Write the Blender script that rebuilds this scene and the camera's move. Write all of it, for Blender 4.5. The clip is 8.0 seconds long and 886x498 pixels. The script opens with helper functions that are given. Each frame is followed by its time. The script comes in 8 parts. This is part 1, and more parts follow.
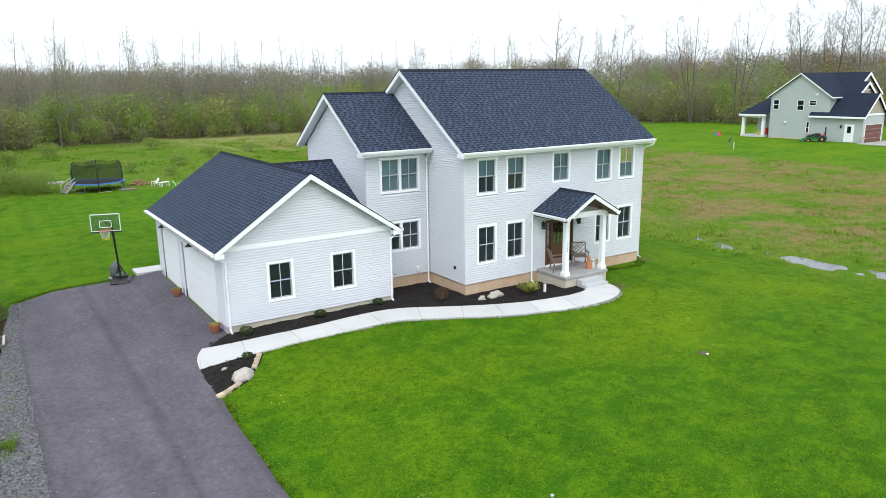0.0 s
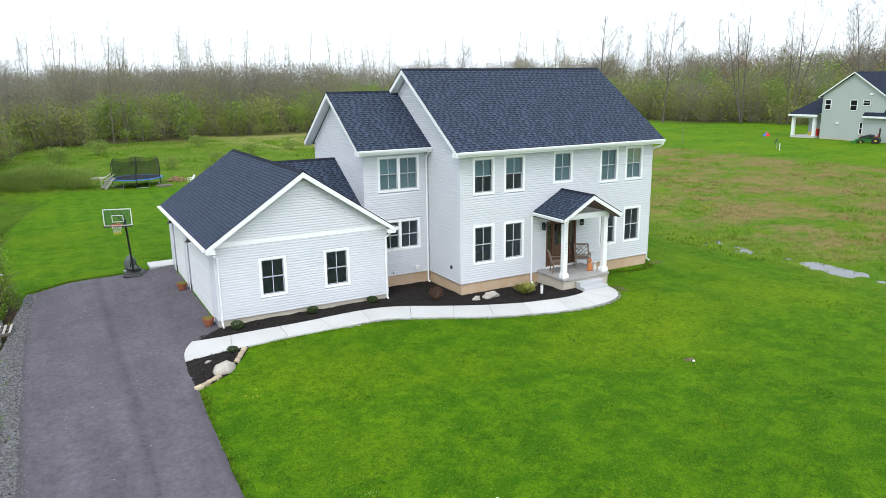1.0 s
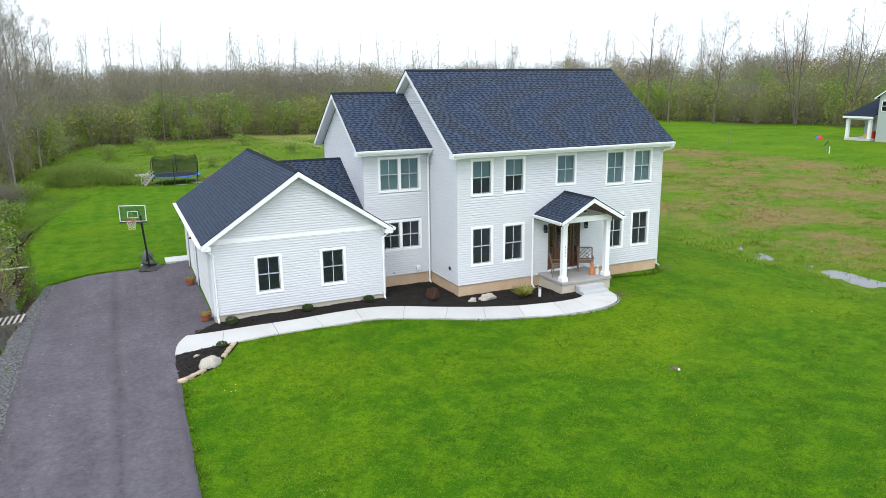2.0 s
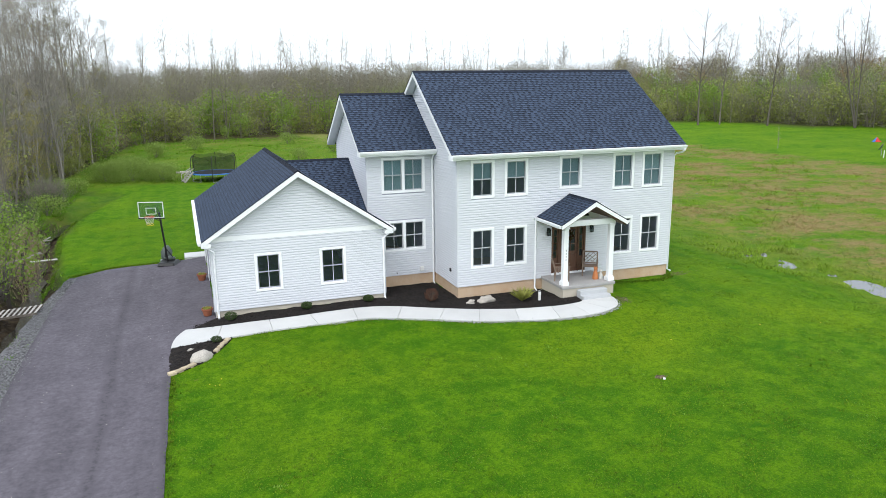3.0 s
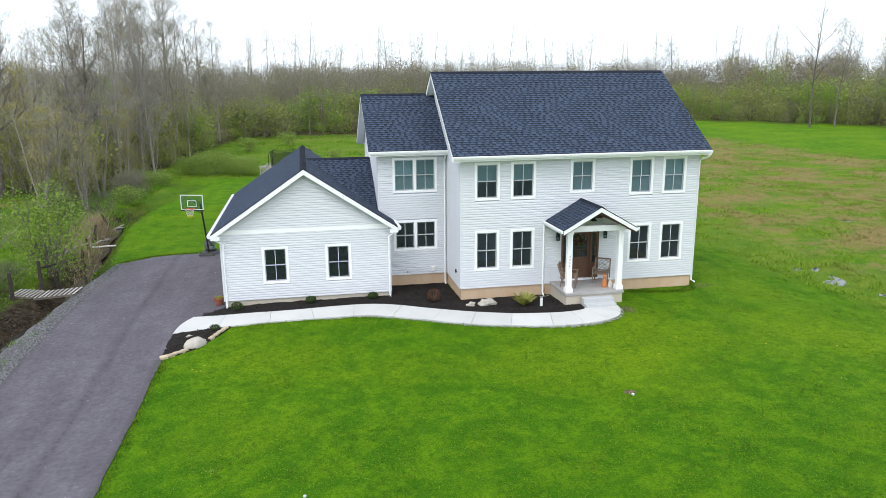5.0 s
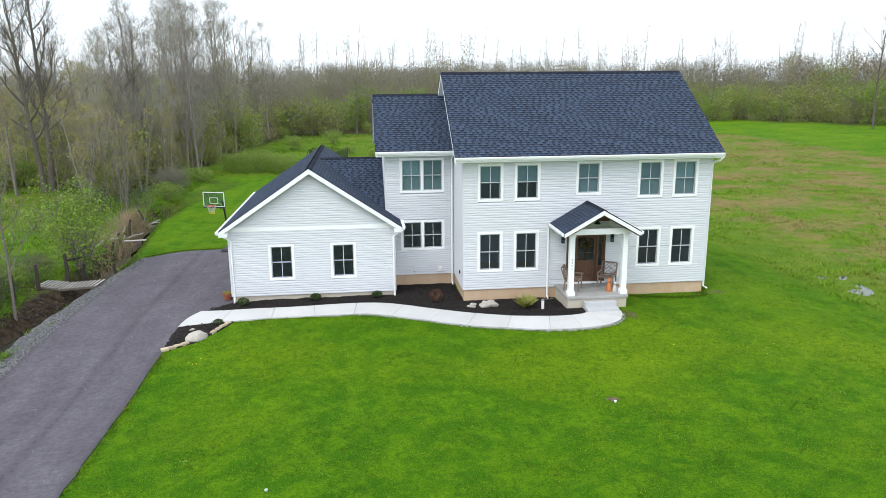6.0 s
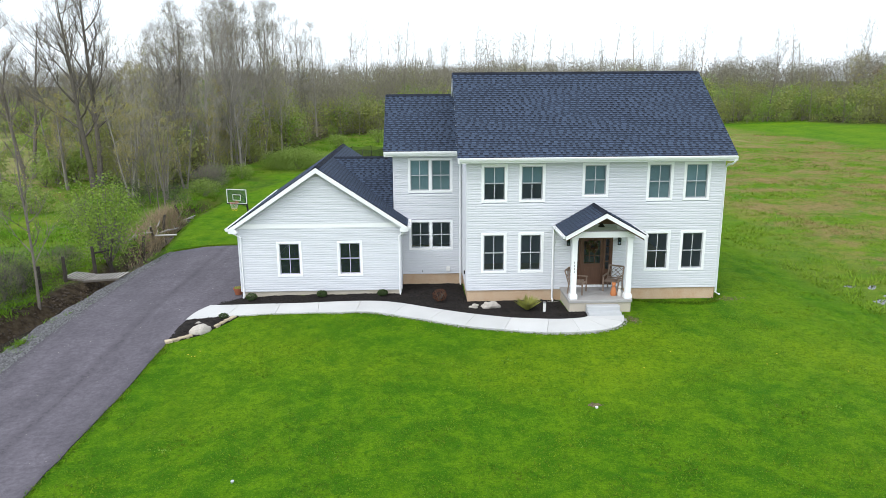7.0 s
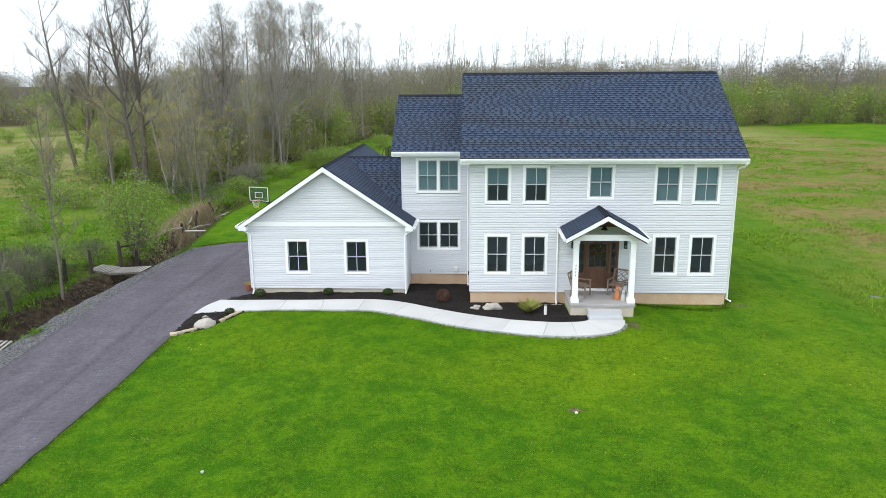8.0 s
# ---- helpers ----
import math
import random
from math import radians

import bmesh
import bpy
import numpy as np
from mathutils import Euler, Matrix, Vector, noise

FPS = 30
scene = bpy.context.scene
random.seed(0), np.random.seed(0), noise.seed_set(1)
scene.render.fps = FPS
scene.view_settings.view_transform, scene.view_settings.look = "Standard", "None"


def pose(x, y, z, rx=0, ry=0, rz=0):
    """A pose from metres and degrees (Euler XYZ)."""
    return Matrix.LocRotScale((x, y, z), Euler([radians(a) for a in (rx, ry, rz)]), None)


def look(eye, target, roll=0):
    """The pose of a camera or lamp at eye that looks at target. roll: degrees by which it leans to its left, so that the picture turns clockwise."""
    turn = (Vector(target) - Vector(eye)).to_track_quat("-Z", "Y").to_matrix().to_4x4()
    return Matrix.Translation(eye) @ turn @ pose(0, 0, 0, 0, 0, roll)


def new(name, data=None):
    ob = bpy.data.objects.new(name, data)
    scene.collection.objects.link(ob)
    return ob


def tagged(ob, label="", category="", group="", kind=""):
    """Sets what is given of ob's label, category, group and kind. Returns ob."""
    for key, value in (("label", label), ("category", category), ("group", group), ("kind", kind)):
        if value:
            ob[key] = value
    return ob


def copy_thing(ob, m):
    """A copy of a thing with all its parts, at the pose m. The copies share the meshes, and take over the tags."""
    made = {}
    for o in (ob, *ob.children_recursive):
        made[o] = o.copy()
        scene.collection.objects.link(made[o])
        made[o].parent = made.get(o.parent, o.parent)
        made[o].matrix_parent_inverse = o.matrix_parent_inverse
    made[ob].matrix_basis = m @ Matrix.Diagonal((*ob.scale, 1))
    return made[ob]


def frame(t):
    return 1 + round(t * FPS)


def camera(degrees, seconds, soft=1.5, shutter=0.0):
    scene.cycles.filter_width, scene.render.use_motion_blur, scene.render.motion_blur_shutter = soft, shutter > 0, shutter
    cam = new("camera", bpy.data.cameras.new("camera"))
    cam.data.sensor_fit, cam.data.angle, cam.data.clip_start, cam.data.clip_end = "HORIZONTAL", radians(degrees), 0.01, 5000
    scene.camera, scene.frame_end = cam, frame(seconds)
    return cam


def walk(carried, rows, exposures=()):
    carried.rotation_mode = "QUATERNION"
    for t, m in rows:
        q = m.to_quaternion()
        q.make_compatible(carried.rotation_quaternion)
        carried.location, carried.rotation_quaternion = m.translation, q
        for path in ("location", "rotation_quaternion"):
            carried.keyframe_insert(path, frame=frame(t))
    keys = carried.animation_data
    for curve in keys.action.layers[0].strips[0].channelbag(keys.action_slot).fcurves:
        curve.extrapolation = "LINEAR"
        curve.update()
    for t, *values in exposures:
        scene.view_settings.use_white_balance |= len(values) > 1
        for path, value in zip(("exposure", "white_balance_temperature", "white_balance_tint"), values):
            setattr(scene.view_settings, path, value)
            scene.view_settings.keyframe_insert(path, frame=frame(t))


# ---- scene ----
cam = camera(63.6, 8.0, soft=0.75)
METRES, EYE, TILT, LEAN, TURN = 17.806, 9.1, 0.0, 0.0, -33.0
ROWS = [
    (0.0, 0.0, 0.0, 0.0, -0.19, -13.13, 0.8),
    (0.5, 0.0664, 0.0014, -0.0008, 1.95, -13.14, 0.8),
    (1.0, 0.1326, 0.0054, -0.0013, 4.12, -13.14, 0.8),
    (1.5, 0.1981, 0.0117, -0.0012, 6.31, -13.12, 0.78),
    (3.0, 0.3861, 0.0425, 0.0026, 12.96, -13.08, 0.63),
    (3.5, 0.4463, 0.0568, 0.0042, 15.21, -13.11, 0.58),
    (4.0, 0.5053, 0.0739, 0.0053, 17.46, -13.12, 0.54),
    (4.5, 0.5634, 0.0933, 0.0064, 19.7, -13.14, 0.5),
    (6.0, 0.7334, 0.1633, 0.0108, 26.53, -13.2, 0.45),
    (6.5, 0.7879, 0.191, 0.0121, 28.85, -13.23, 0.42),
    (7.0, 0.841, 0.2203, 0.0129, 31.16, -13.24, 0.4),
    (7.5, 0.8923, 0.2521, 0.0135, 33.44, -13.25, 0.38),
    (8.0, 0.9422, 0.2856, 0.0135, 35.71, -13.22, 0.37),
]
walk(cam, [(t, pose(0, 0, EYE, TILT, LEAN, TURN) @ pose(METRES * x, METRES * y, METRES * z, 90 + pitch, roll, yaw)) for t, x, y, z, yaw, pitch, roll in ROWS])

# ---- world, sun ----
SKY = 0.86
world = bpy.data.worlds.new("sky")
scene.world = world
world.use_nodes = True
wn = world.node_tree
wn.nodes.clear()
w_out = wn.nodes.new("ShaderNodeOutputWorld")
w_bg = wn.nodes.new("ShaderNodeBackground")
w_hs = wn.nodes.new("ShaderNodeHueSaturation")
w_sky = wn.nodes.new("ShaderNodeTexSky")
w_sky.sky_type = "NISHITA"
w_sky.sun_disc = False
w_sky.sun_elevation = radians(48)
w_sky.sun_rotation = radians(170)
w_sky.air_density = 1.0
w_sky.dust_density = 2.0
w_hs.inputs["Saturation"].default_value = 0.5
w_bg.inputs["Strength"].default_value = 0.06
cloud = wn.nodes.new("ShaderNodeBackground")
cloud.inputs["Color"].default_value = (0.86, 0.96, 1.07, 1)
cloud.inputs["Strength"].default_value = SKY
both = wn.nodes.new("ShaderNodeAddShader")
wn.links.new(w_sky.outputs["Color"], w_hs.inputs["Color"])
wn.links.new(w_hs.outputs["Color"], w_bg.inputs["Color"])
wn.links.new(w_bg.outputs["Background"], both.inputs[0])
wn.links.new(cloud.outputs["Background"], both.inputs[1])
wn.links.new(both.outputs[0], w_out.inputs["Surface"])

sun_data = bpy.data.lights.new("sun", "SUN")
sun_data.energy = 1.1
sun_data.angle = radians(25)
sun_data.color = (1.0, 0.97, 0.93)
sun = new("sun", sun_data)
sun.matrix_basis = look((-14, -4, 58), (18, 24, 0))
scene.view_settings.exposure = 0.45


# ---- materials ----
def mat(name, col, col2=None, scale=3.0, fine=60.0, rough=0.7, bump=0.15, metal=0.0, island=0.0, objrand=0.0, spec=0.4, dist=0.01, stretch=None, through_=0.0):
    """Two colours mixed by noise at two scales, with fine relief; variation by piece where asked for."""
    m = bpy.data.materials.new(name)
    m.use_nodes = True
    nt = m.node_tree
    N, L = nt.nodes, nt.links
    b = N["Principled BSDF"]
    b.inputs["Roughness"].default_value = rough
    b.inputs["Metallic"].default_value = metal
    b.inputs["Specular IOR Level"].default_value = spec
    if col2 is None:
        col2 = [c * 0.82 for c in col]
    tc = N.new("ShaderNodeTexCoord")
    vec = tc.outputs["Object"]
    if stretch:
        mp = N.new("ShaderNodeMapping")
        mp.inputs["Scale"].default_value = stretch
        L.new(vec, mp.inputs["Vector"])
        vec = mp.outputs["Vector"]
    n1 = N.new("ShaderNodeTexNoise")
    n1.inputs["Scale"].default_value = scale
    n1.inputs["Detail"].default_value = 5
    n2 = N.new("ShaderNodeTexNoise")
    n2.inputs["Scale"].default_value = fine
    n2.inputs["Detail"].default_value = 3
    L.new(vec, n1.inputs["Vector"])
    L.new(vec, n2.inputs["Vector"])
    add = N.new("ShaderNodeMath")
    add.operation = "MULTIPLY_ADD"
    add.inputs[1].default_value = 0.5
    L.new(n2.outputs["Fac"], add.inputs[0])
    half = N.new("ShaderNodeMath")
    half.operation = "MULTIPLY"
    half.inputs[1].default_value = 0.5
    L.new(n1.outputs["Fac"], half.inputs[0])
    L.new(half.outputs[0], add.inputs[2])
    fac = add.outputs[0]
    ramp = N.new("ShaderNodeMapRange")
    ramp.inputs["From Min"].default_value = 0.35
    ramp.inputs["From Max"].default_value = 0.65
    L.new(fac, ramp.inputs["Value"])
    mix = N.new("ShaderNodeMix")
    mix.data_type = "RGBA"
    mix.inputs[6].default_value = (*col, 1)
    mix.inputs[7].default_value = (*col2, 1)
    L.new(ramp.outputs["Result"], mix.inputs[0])
    out = mix.outputs[2]
    if island or objrand:
        hs = N.new("ShaderNodeHueSaturation")
        mr = N.new("ShaderNodeMapRange")
        k = island or objrand
        mr.inputs["To Min"].default_value = 1 - k
        mr.inputs["To Max"].default_value = 1 + k
        if island:
            g = N.new("ShaderNodeNewGeometry")
            L.new(g.outputs["Random Per Island"], mr.inputs["Value"])
        else:
            g = N.new("ShaderNodeObjectInfo")
            L.new(g.outputs["Random"], mr.inputs["Value"])
        L.new(mr.outputs["Result"], hs.inputs["Value"])
        L.new(out, hs.inputs["Color"])
        out = hs.outputs["Color"]
    L.new(out, b.inputs["Base Color"])
    if bump:
        bp = N.new("ShaderNodeBump")
        bp.inputs["Strength"].default_value = bump
        bp.inputs["Distance"].default_value = dist
        L.new(n2.outputs["Fac"], bp.inputs["Height"])
        L.new(bp.outputs["Normal"], b.inputs["Normal"])
    if through_:
        tl = N.new("ShaderNodeBsdfTranslucent")
        ms = N.new("ShaderNodeMixShader")
        ms.inputs[0].default_value = through_
        L.new(out, tl.inputs["Color"])
        L.new(b.outputs[0], ms.inputs[1])
        L.new(tl.outputs[0], ms.inputs[2])
        L.new(ms.outputs[0], N["Material Output"].inputs["Surface"])
    return m


M_SIDING = mat("siding_vinyl", (0.66, 0.675, 0.712), (0.615, 0.63, 0.668), 0.6, 30, 0.55, 0.05)
M_TRIM = mat("white_trim", (0.89, 0.90, 0.91), (0.86, 0.87, 0.88), 1.0, 40, 0.45, 0.03)
M_SHINGLE = mat("shingle", (0.054, 0.076, 0.121), (0.040, 0.056, 0.091), 9.0, 90, 0.9, 0.5, island=0.16, spec=0.25)
# darker tones: printed shingle bands, and course shadows painted into recessed tabs and lips
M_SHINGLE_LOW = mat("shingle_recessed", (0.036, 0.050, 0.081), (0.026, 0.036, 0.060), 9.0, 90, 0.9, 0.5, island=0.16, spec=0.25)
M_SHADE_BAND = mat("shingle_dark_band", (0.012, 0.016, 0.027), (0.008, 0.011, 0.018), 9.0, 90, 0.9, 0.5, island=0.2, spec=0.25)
M_ROOF_FAR = mat("far_shingle", (0.026, 0.034, 0.055), (0.018, 0.023, 0.038), 2.0, 30, 0.95, 0.5, spec=0.1)
M_RIDGE = mat("ridge_shingle", (0.017, 0.022, 0.036), (0.011, 0.014, 0.023), 1.5, 90, 0.9, 0.5, island=0.25, spec=0.25)
M_FOUND = mat("tan_foundation", (0.50, 0.33, 0.205), (0.58, 0.45, 0.32), 2.0, 30, 0.9, 0.25)
M_FOUND_G = mat("pale_foundation", (0.55, 0.49, 0.40), (0.46, 0.42, 0.35), 1.2, 30, 0.9, 0.25)
M_CONC = mat("pale_concrete", (0.58, 0.575, 0.56), (0.49, 0.485, 0.475), 0.9, 45, 0.85, 0.2, objrand=0.05)
M_STEP = mat("step_concrete", (0.50, 0.51, 0.52), (0.43, 0.44, 0.45), 1.4, 45, 0.85, 0.15)
M_CONC_D = mat("grey_concrete", (0.40, 0.39, 0.38), (0.30, 0.29, 0.28), 1.4, 45, 0.85, 0.2)
M_SASH = mat("grey_sash", (0.46, 0.48, 0.50), (0.42, 0.44, 0.46), 3, 40, 0.5, 0.02)
M_MUNTIN = mat("pale_muntin", (0.62, 0.64, 0.66), (0.56, 0.58, 0.60), 3, 40, 0.5, 0.02)
M_BLIND = mat("roller_blind", (0.27, 0.36, 0.37), (0.235, 0.32, 0.33), 2, 80, 0.9, 0.1)
M_PLASTER = mat("room_plaster", (0.46, 0.46, 0.54), (0.40, 0.40, 0.48), 1, 40, 0.9, 0.05)
M_DOOR = mat("brown_door", (0.125, 0.062, 0.036), (0.095, 0.046, 0.027), 2, 40, 0.5, 0.1, stretch=(8, 8, 1))
M_CEIL = mat("brown_wood_ceiling", (0.12, 0.065, 0.04), (0.085, 0.045, 0.028), 2, 40, 0.6, 0.1)
M_BLACK = mat("black_metal", (0.012, 0.012, 0.013), (0.02, 0.02, 0.02), 5, 60, 0.45, 0.05)
M_STEEL = mat("galvanised_steel", (0.35, 0.36, 0.37), (0.28, 0.29, 0.30), 5, 60, 0.4, 0.05, metal=0.7)
M_GREYWOOD = mat("weathered_wood", (0.42, 0.40, 0.37), (0.28, 0.26, 0.24), 3, 50, 0.9, 0.4, objrand=0.2, stretch=(1, 1, 6))
M_TEAK = mat("grey_teak", (0.27, 0.20, 0.15), (0.18, 0.13, 0.10), 4, 60, 0.8, 0.2, objrand=0.12)
M_TERRA = mat("terracotta", (0.33, 0.11, 0.055), (0.25, 0.085, 0.045), 4, 50, 0.8, 0.1)
M_ROCK = mat("pale_boulder", (0.52, 0.48, 0.42), (0.33, 0.30, 0.27), 3, 25, 0.95, 0.6, dist=0.03)
M_EDGE = mat("edging_stone", (0.50, 0.41, 0.28), (0.34, 0.28, 0.20), 4, 25, 0.95, 0.5, objrand=0.25, dist=0.02)
M_MULCH = mat("black_mulch", (0.010, 0.009, 0.009), (0.022, 0.018, 0.016), 6, 50, 0.95, 0.9, dist=0.03, spec=0.2)
M_CHIP = mat("mulch_chip", (0.014, 0.012, 0.012), (0.03, 0.024, 0.02), 6, 50, 0.95, 0.3, island=0.6, spec=0.2)
M_GRAVEL = mat("gravel_stone", (0.175, 0.173, 0.178), (0.055, 0.054, 0.057), 12, 60, 0.95, 0.6, island=0.65)
M_SOIL = mat("ditch_soil", (0.075, 0.052, 0.034), (0.045, 0.032, 0.022), 2, 30, 0.95, 0.6, dist=0.03)
M_BARK = mat("grey_bark", (0.30, 0.275, 0.24), (0.18, 0.163, 0.14), 3, 20, 0.95, 0.5, objrand=0.25, dist=0.02, stretch=(3, 3, 1))
M_BARK_D = mat("dark_bark", (0.19, 0.165, 0.14), (0.11, 0.095, 0.08), 3, 20, 0.95, 0.5, objrand=0.2, dist=0.02, stretch=(3, 3, 1))
M_TWIG = mat("far_twigs", (0.29, 0.265, 0.20), (0.21, 0.195, 0.15), 0.15, 2, 0.95, 0, island=0.2, through_=0.4)
M_BUD = mat("yellow_buds", (0.42, 0.36, 0.11), (0.30, 0.28, 0.08), 0.3, 5, 0.8, 0, island=0.3, through_=0.4)
M_LEAF = mat("spring_leaves", (0.25, 0.36, 0.05), (0.17, 0.27, 0.04), 0.3, 5, 0.7, 0, island=0.18, through_=0.4)
M_LEAF_O = mat("olive_leaves", (0.32, 0.34, 0.09), (0.23, 0.27, 0.065), 0.06, 2, 0.8, 0, island=0.18, through_=0.4)
M_LEAF_M = mat("bush_leaves", (0.25, 0.34, 0.07), (0.18, 0.26, 0.05), 0.3, 5, 0.8, 0, island=0.2, through_=0.4)
M_LEAF_R = mat("russet_leaves", (0.28, 0.17, 0.08), (0.22, 0.14, 0.07), 0.1, 2, 0.8, 0, island=0.3, through_=0.4)
M_BUSH = mat("box_leaves", (0.06, 0.10, 0.025), (0.04, 0.07, 0.02), 5, 30, 0.7, 0, island=0.3, through_=0.4)
M_REDBUSH = mat("russet_bush_leaves", (0.13, 0.05, 0.025), (0.09, 0.04, 0.02), 5, 30, 0.7, 0, island=0.3, through_=0.4)
M_YBUSH = mat("yellow_green_blades", (0.42, 0.42, 0.10), (0.28, 0.30, 0.07), 5, 30, 0.7, 0, island=0.3, through_=0.4)
M_STRAW = mat("straw", (0.40, 0.31, 0.19), (0.28, 0.22, 0.14), 3, 30, 0.95, 0, island=0.4, through_=0.4)
M_LAWN_T = mat("lawn_blades", (0.145, 0.220, 0.008), (0.050, 0.135, 0.005), 0.30, 4, 0.75, 0, island=0.5, spec=0.2, through_=0.4)
M_WEED = mat("clover", (0.20, 0.34, 0.045), (0.14, 0.26, 0.03), 0.5, 6, 0.8, 0, island=0.35, spec=0.15, through_=0.4)
M_BLUE = mat("blue_vinyl", (0.02, 0.16, 0.55), (0.02, 0.13, 0.46), 3, 40, 0.5, 0.05)
M_WHITE_P = mat("white_plastic", (0.80, 0.80, 0.78), (0.72, 0.72, 0.70), 3, 40, 0.5, 0.05)
M_GREEN_T = mat("green_enamel", (0.025, 0.20, 0.035), (0.02, 0.15, 0.03), 3, 40, 0.4, 0.03)
M_CLOD = mat("mud_clod", (0.060, 0.043, 0.028), (0.030, 0.022, 0.015), 4, 30, 0.95, 0.4, island=0.5)
M_LITTER = mat("dry_soil", (0.17, 0.13, 0.075), (0.09, 0.07, 0.04), 8, 30, 0.95, 0.4, island=0.6)
M_POST = mat("old_post_wood", (0.055, 0.046, 0.038), (0.030, 0.025, 0.021), 4, 30, 0.95, 0.5, objrand=0.25)
M_GREEN_P = mat("green_plastic", (0.20, 0.50, 0.12), (0.16, 0.42, 0.10), 3, 40, 0.5, 0.05)
M_RED_P = mat("red_plastic", (0.60, 0.03, 0.02), (0.5, 0.03, 0.02), 3, 40, 0.5, 0.05)
M_YEL_P = mat("yellow_plastic", (0.75, 0.55, 0.03), (0.65, 0.48, 0.03), 3, 40, 0.5, 0.05)
M_ORANGE = mat("orange_ceramic", (0.55, 0.20, 0.07), (0.45, 0.16, 0.06), 6, 40, 0.5, 0.05)
M_CREAM = mat("white_ceramic", (0.62, 0.60, 0.56), (0.50, 0.49, 0.46), 6, 40, 0.5, 0.05)
M_TARP = mat("grey_green_tarp", (0.12, 0.14, 0.13), (0.07, 0.085, 0.08), 6, 30, 0.7, 0.3)
M_LOG = mat("split_log", (0.30, 0.19, 0.10), (0.18, 0.11, 0.06), 5, 30, 0.9, 0.3, island=0.4)
M_SAGE = mat("sage_siding", (0.44, 0.485, 0.47), (0.40, 0.445, 0.43), 0.4, 20, 0.7, 0.05)
M_TAN_SH = mat("tan_shake", (0.42, 0.35, 0.27), (0.36, 0.30, 0.23), 0.8, 10, 0.8, 0.1)
M_REDBROWN = mat("red_brown_door", (0.16, 0.055, 0.035), (0.12, 0.042, 0.028), 1, 20, 0.5, 0.05)
M_DARK = mat("dark_interior", (0.012, 0.013, 0.015), (0.008, 0.009, 0.010), 1, 20, 0.6, 0, spec=0.1)


def glass_mat(name, tint, alpha):
    """Clear pane: mostly see-through, with a sharp gloss."""
    m = bpy.data.materials.new(name)
    m.use_nodes = True
    nt = m.node_tree
    nt.nodes.clear()
    out = nt.nodes.new("ShaderNodeOutputMaterial")
    mixs = nt.nodes.new("ShaderNodeMixShader")
    tr = nt.nodes.new("ShaderNodeBsdfTransparent")
    gl = nt.nodes.new("ShaderNodeBsdfGlossy")
    fr = nt.nodes.new("ShaderNodeFresnel")
    fr.inputs["IOR"].default_value = 1.42
    tr.inputs["Color"].default_value = (*tint, 1)
    gl.inputs["Roughness"].default_value = 0.02
    nt.links.new(fr.outputs[0], mixs.inputs[0])
    nt.links.new(tr.outputs[0], mixs.inputs[1])
    nt.links.new(gl.outputs[0], mixs.inputs[2])
    # a thin blue film: reflected sky painted over the pane to lift its darkness
    sky_veil = nt.nodes.new("ShaderNodeBsdfDiffuse")
    sky_veil.inputs["Color"].default_value = (0.46, 0.60, 0.74, 1)
    film = nt.nodes.new("ShaderNodeMixShader")
    film.inputs[0].default_value = alpha
    nt.links.new(mixs.outputs[0], film.inputs[1])
    nt.links.new(sky_veil.outputs[0], film.inputs[2])
    nt.links.new(film.outputs[0], out.inputs["Surface"])
    return m


M_GLASS = glass_mat("window_glass", (0.70, 0.80, 0.84), 0.035)
M_BOARD_G = glass_mat("clear_board", (0.80, 0.86, 0.84), 0.03)


def net_mat(name, col, cell, thread):
    """Fine netting: threads of the given width with clear gaps."""
    m = bpy.data.materials.new(name)
    m.use_nodes = True
    nt = m.node_tree
    N, L = nt.nodes, nt.links
    b = N["Principled BSDF"]
    b.inputs["Base Color"].default_value = (*col, 1)
    b.inputs["Alpha"].default_value = thread
    b.inputs["Roughness"].default_value = 0.9
    return m


M_NET = net_mat("black_net", (0.01, 0.012, 0.01), 0.02, 0.45)
M_MAT = mat("black_mat", (0.02, 0.022, 0.03), (0.015, 0.017, 0.022), 4, 60, 0.8, 0.1)


def water_mat():
    m = mat("still_water", (0.035, 0.032, 0.025), (0.05, 0.045, 0.035), 2, 12, 0.06, 0.03, spec=0.9, dist=0.01)
    return m


M_WATER = water_mat()


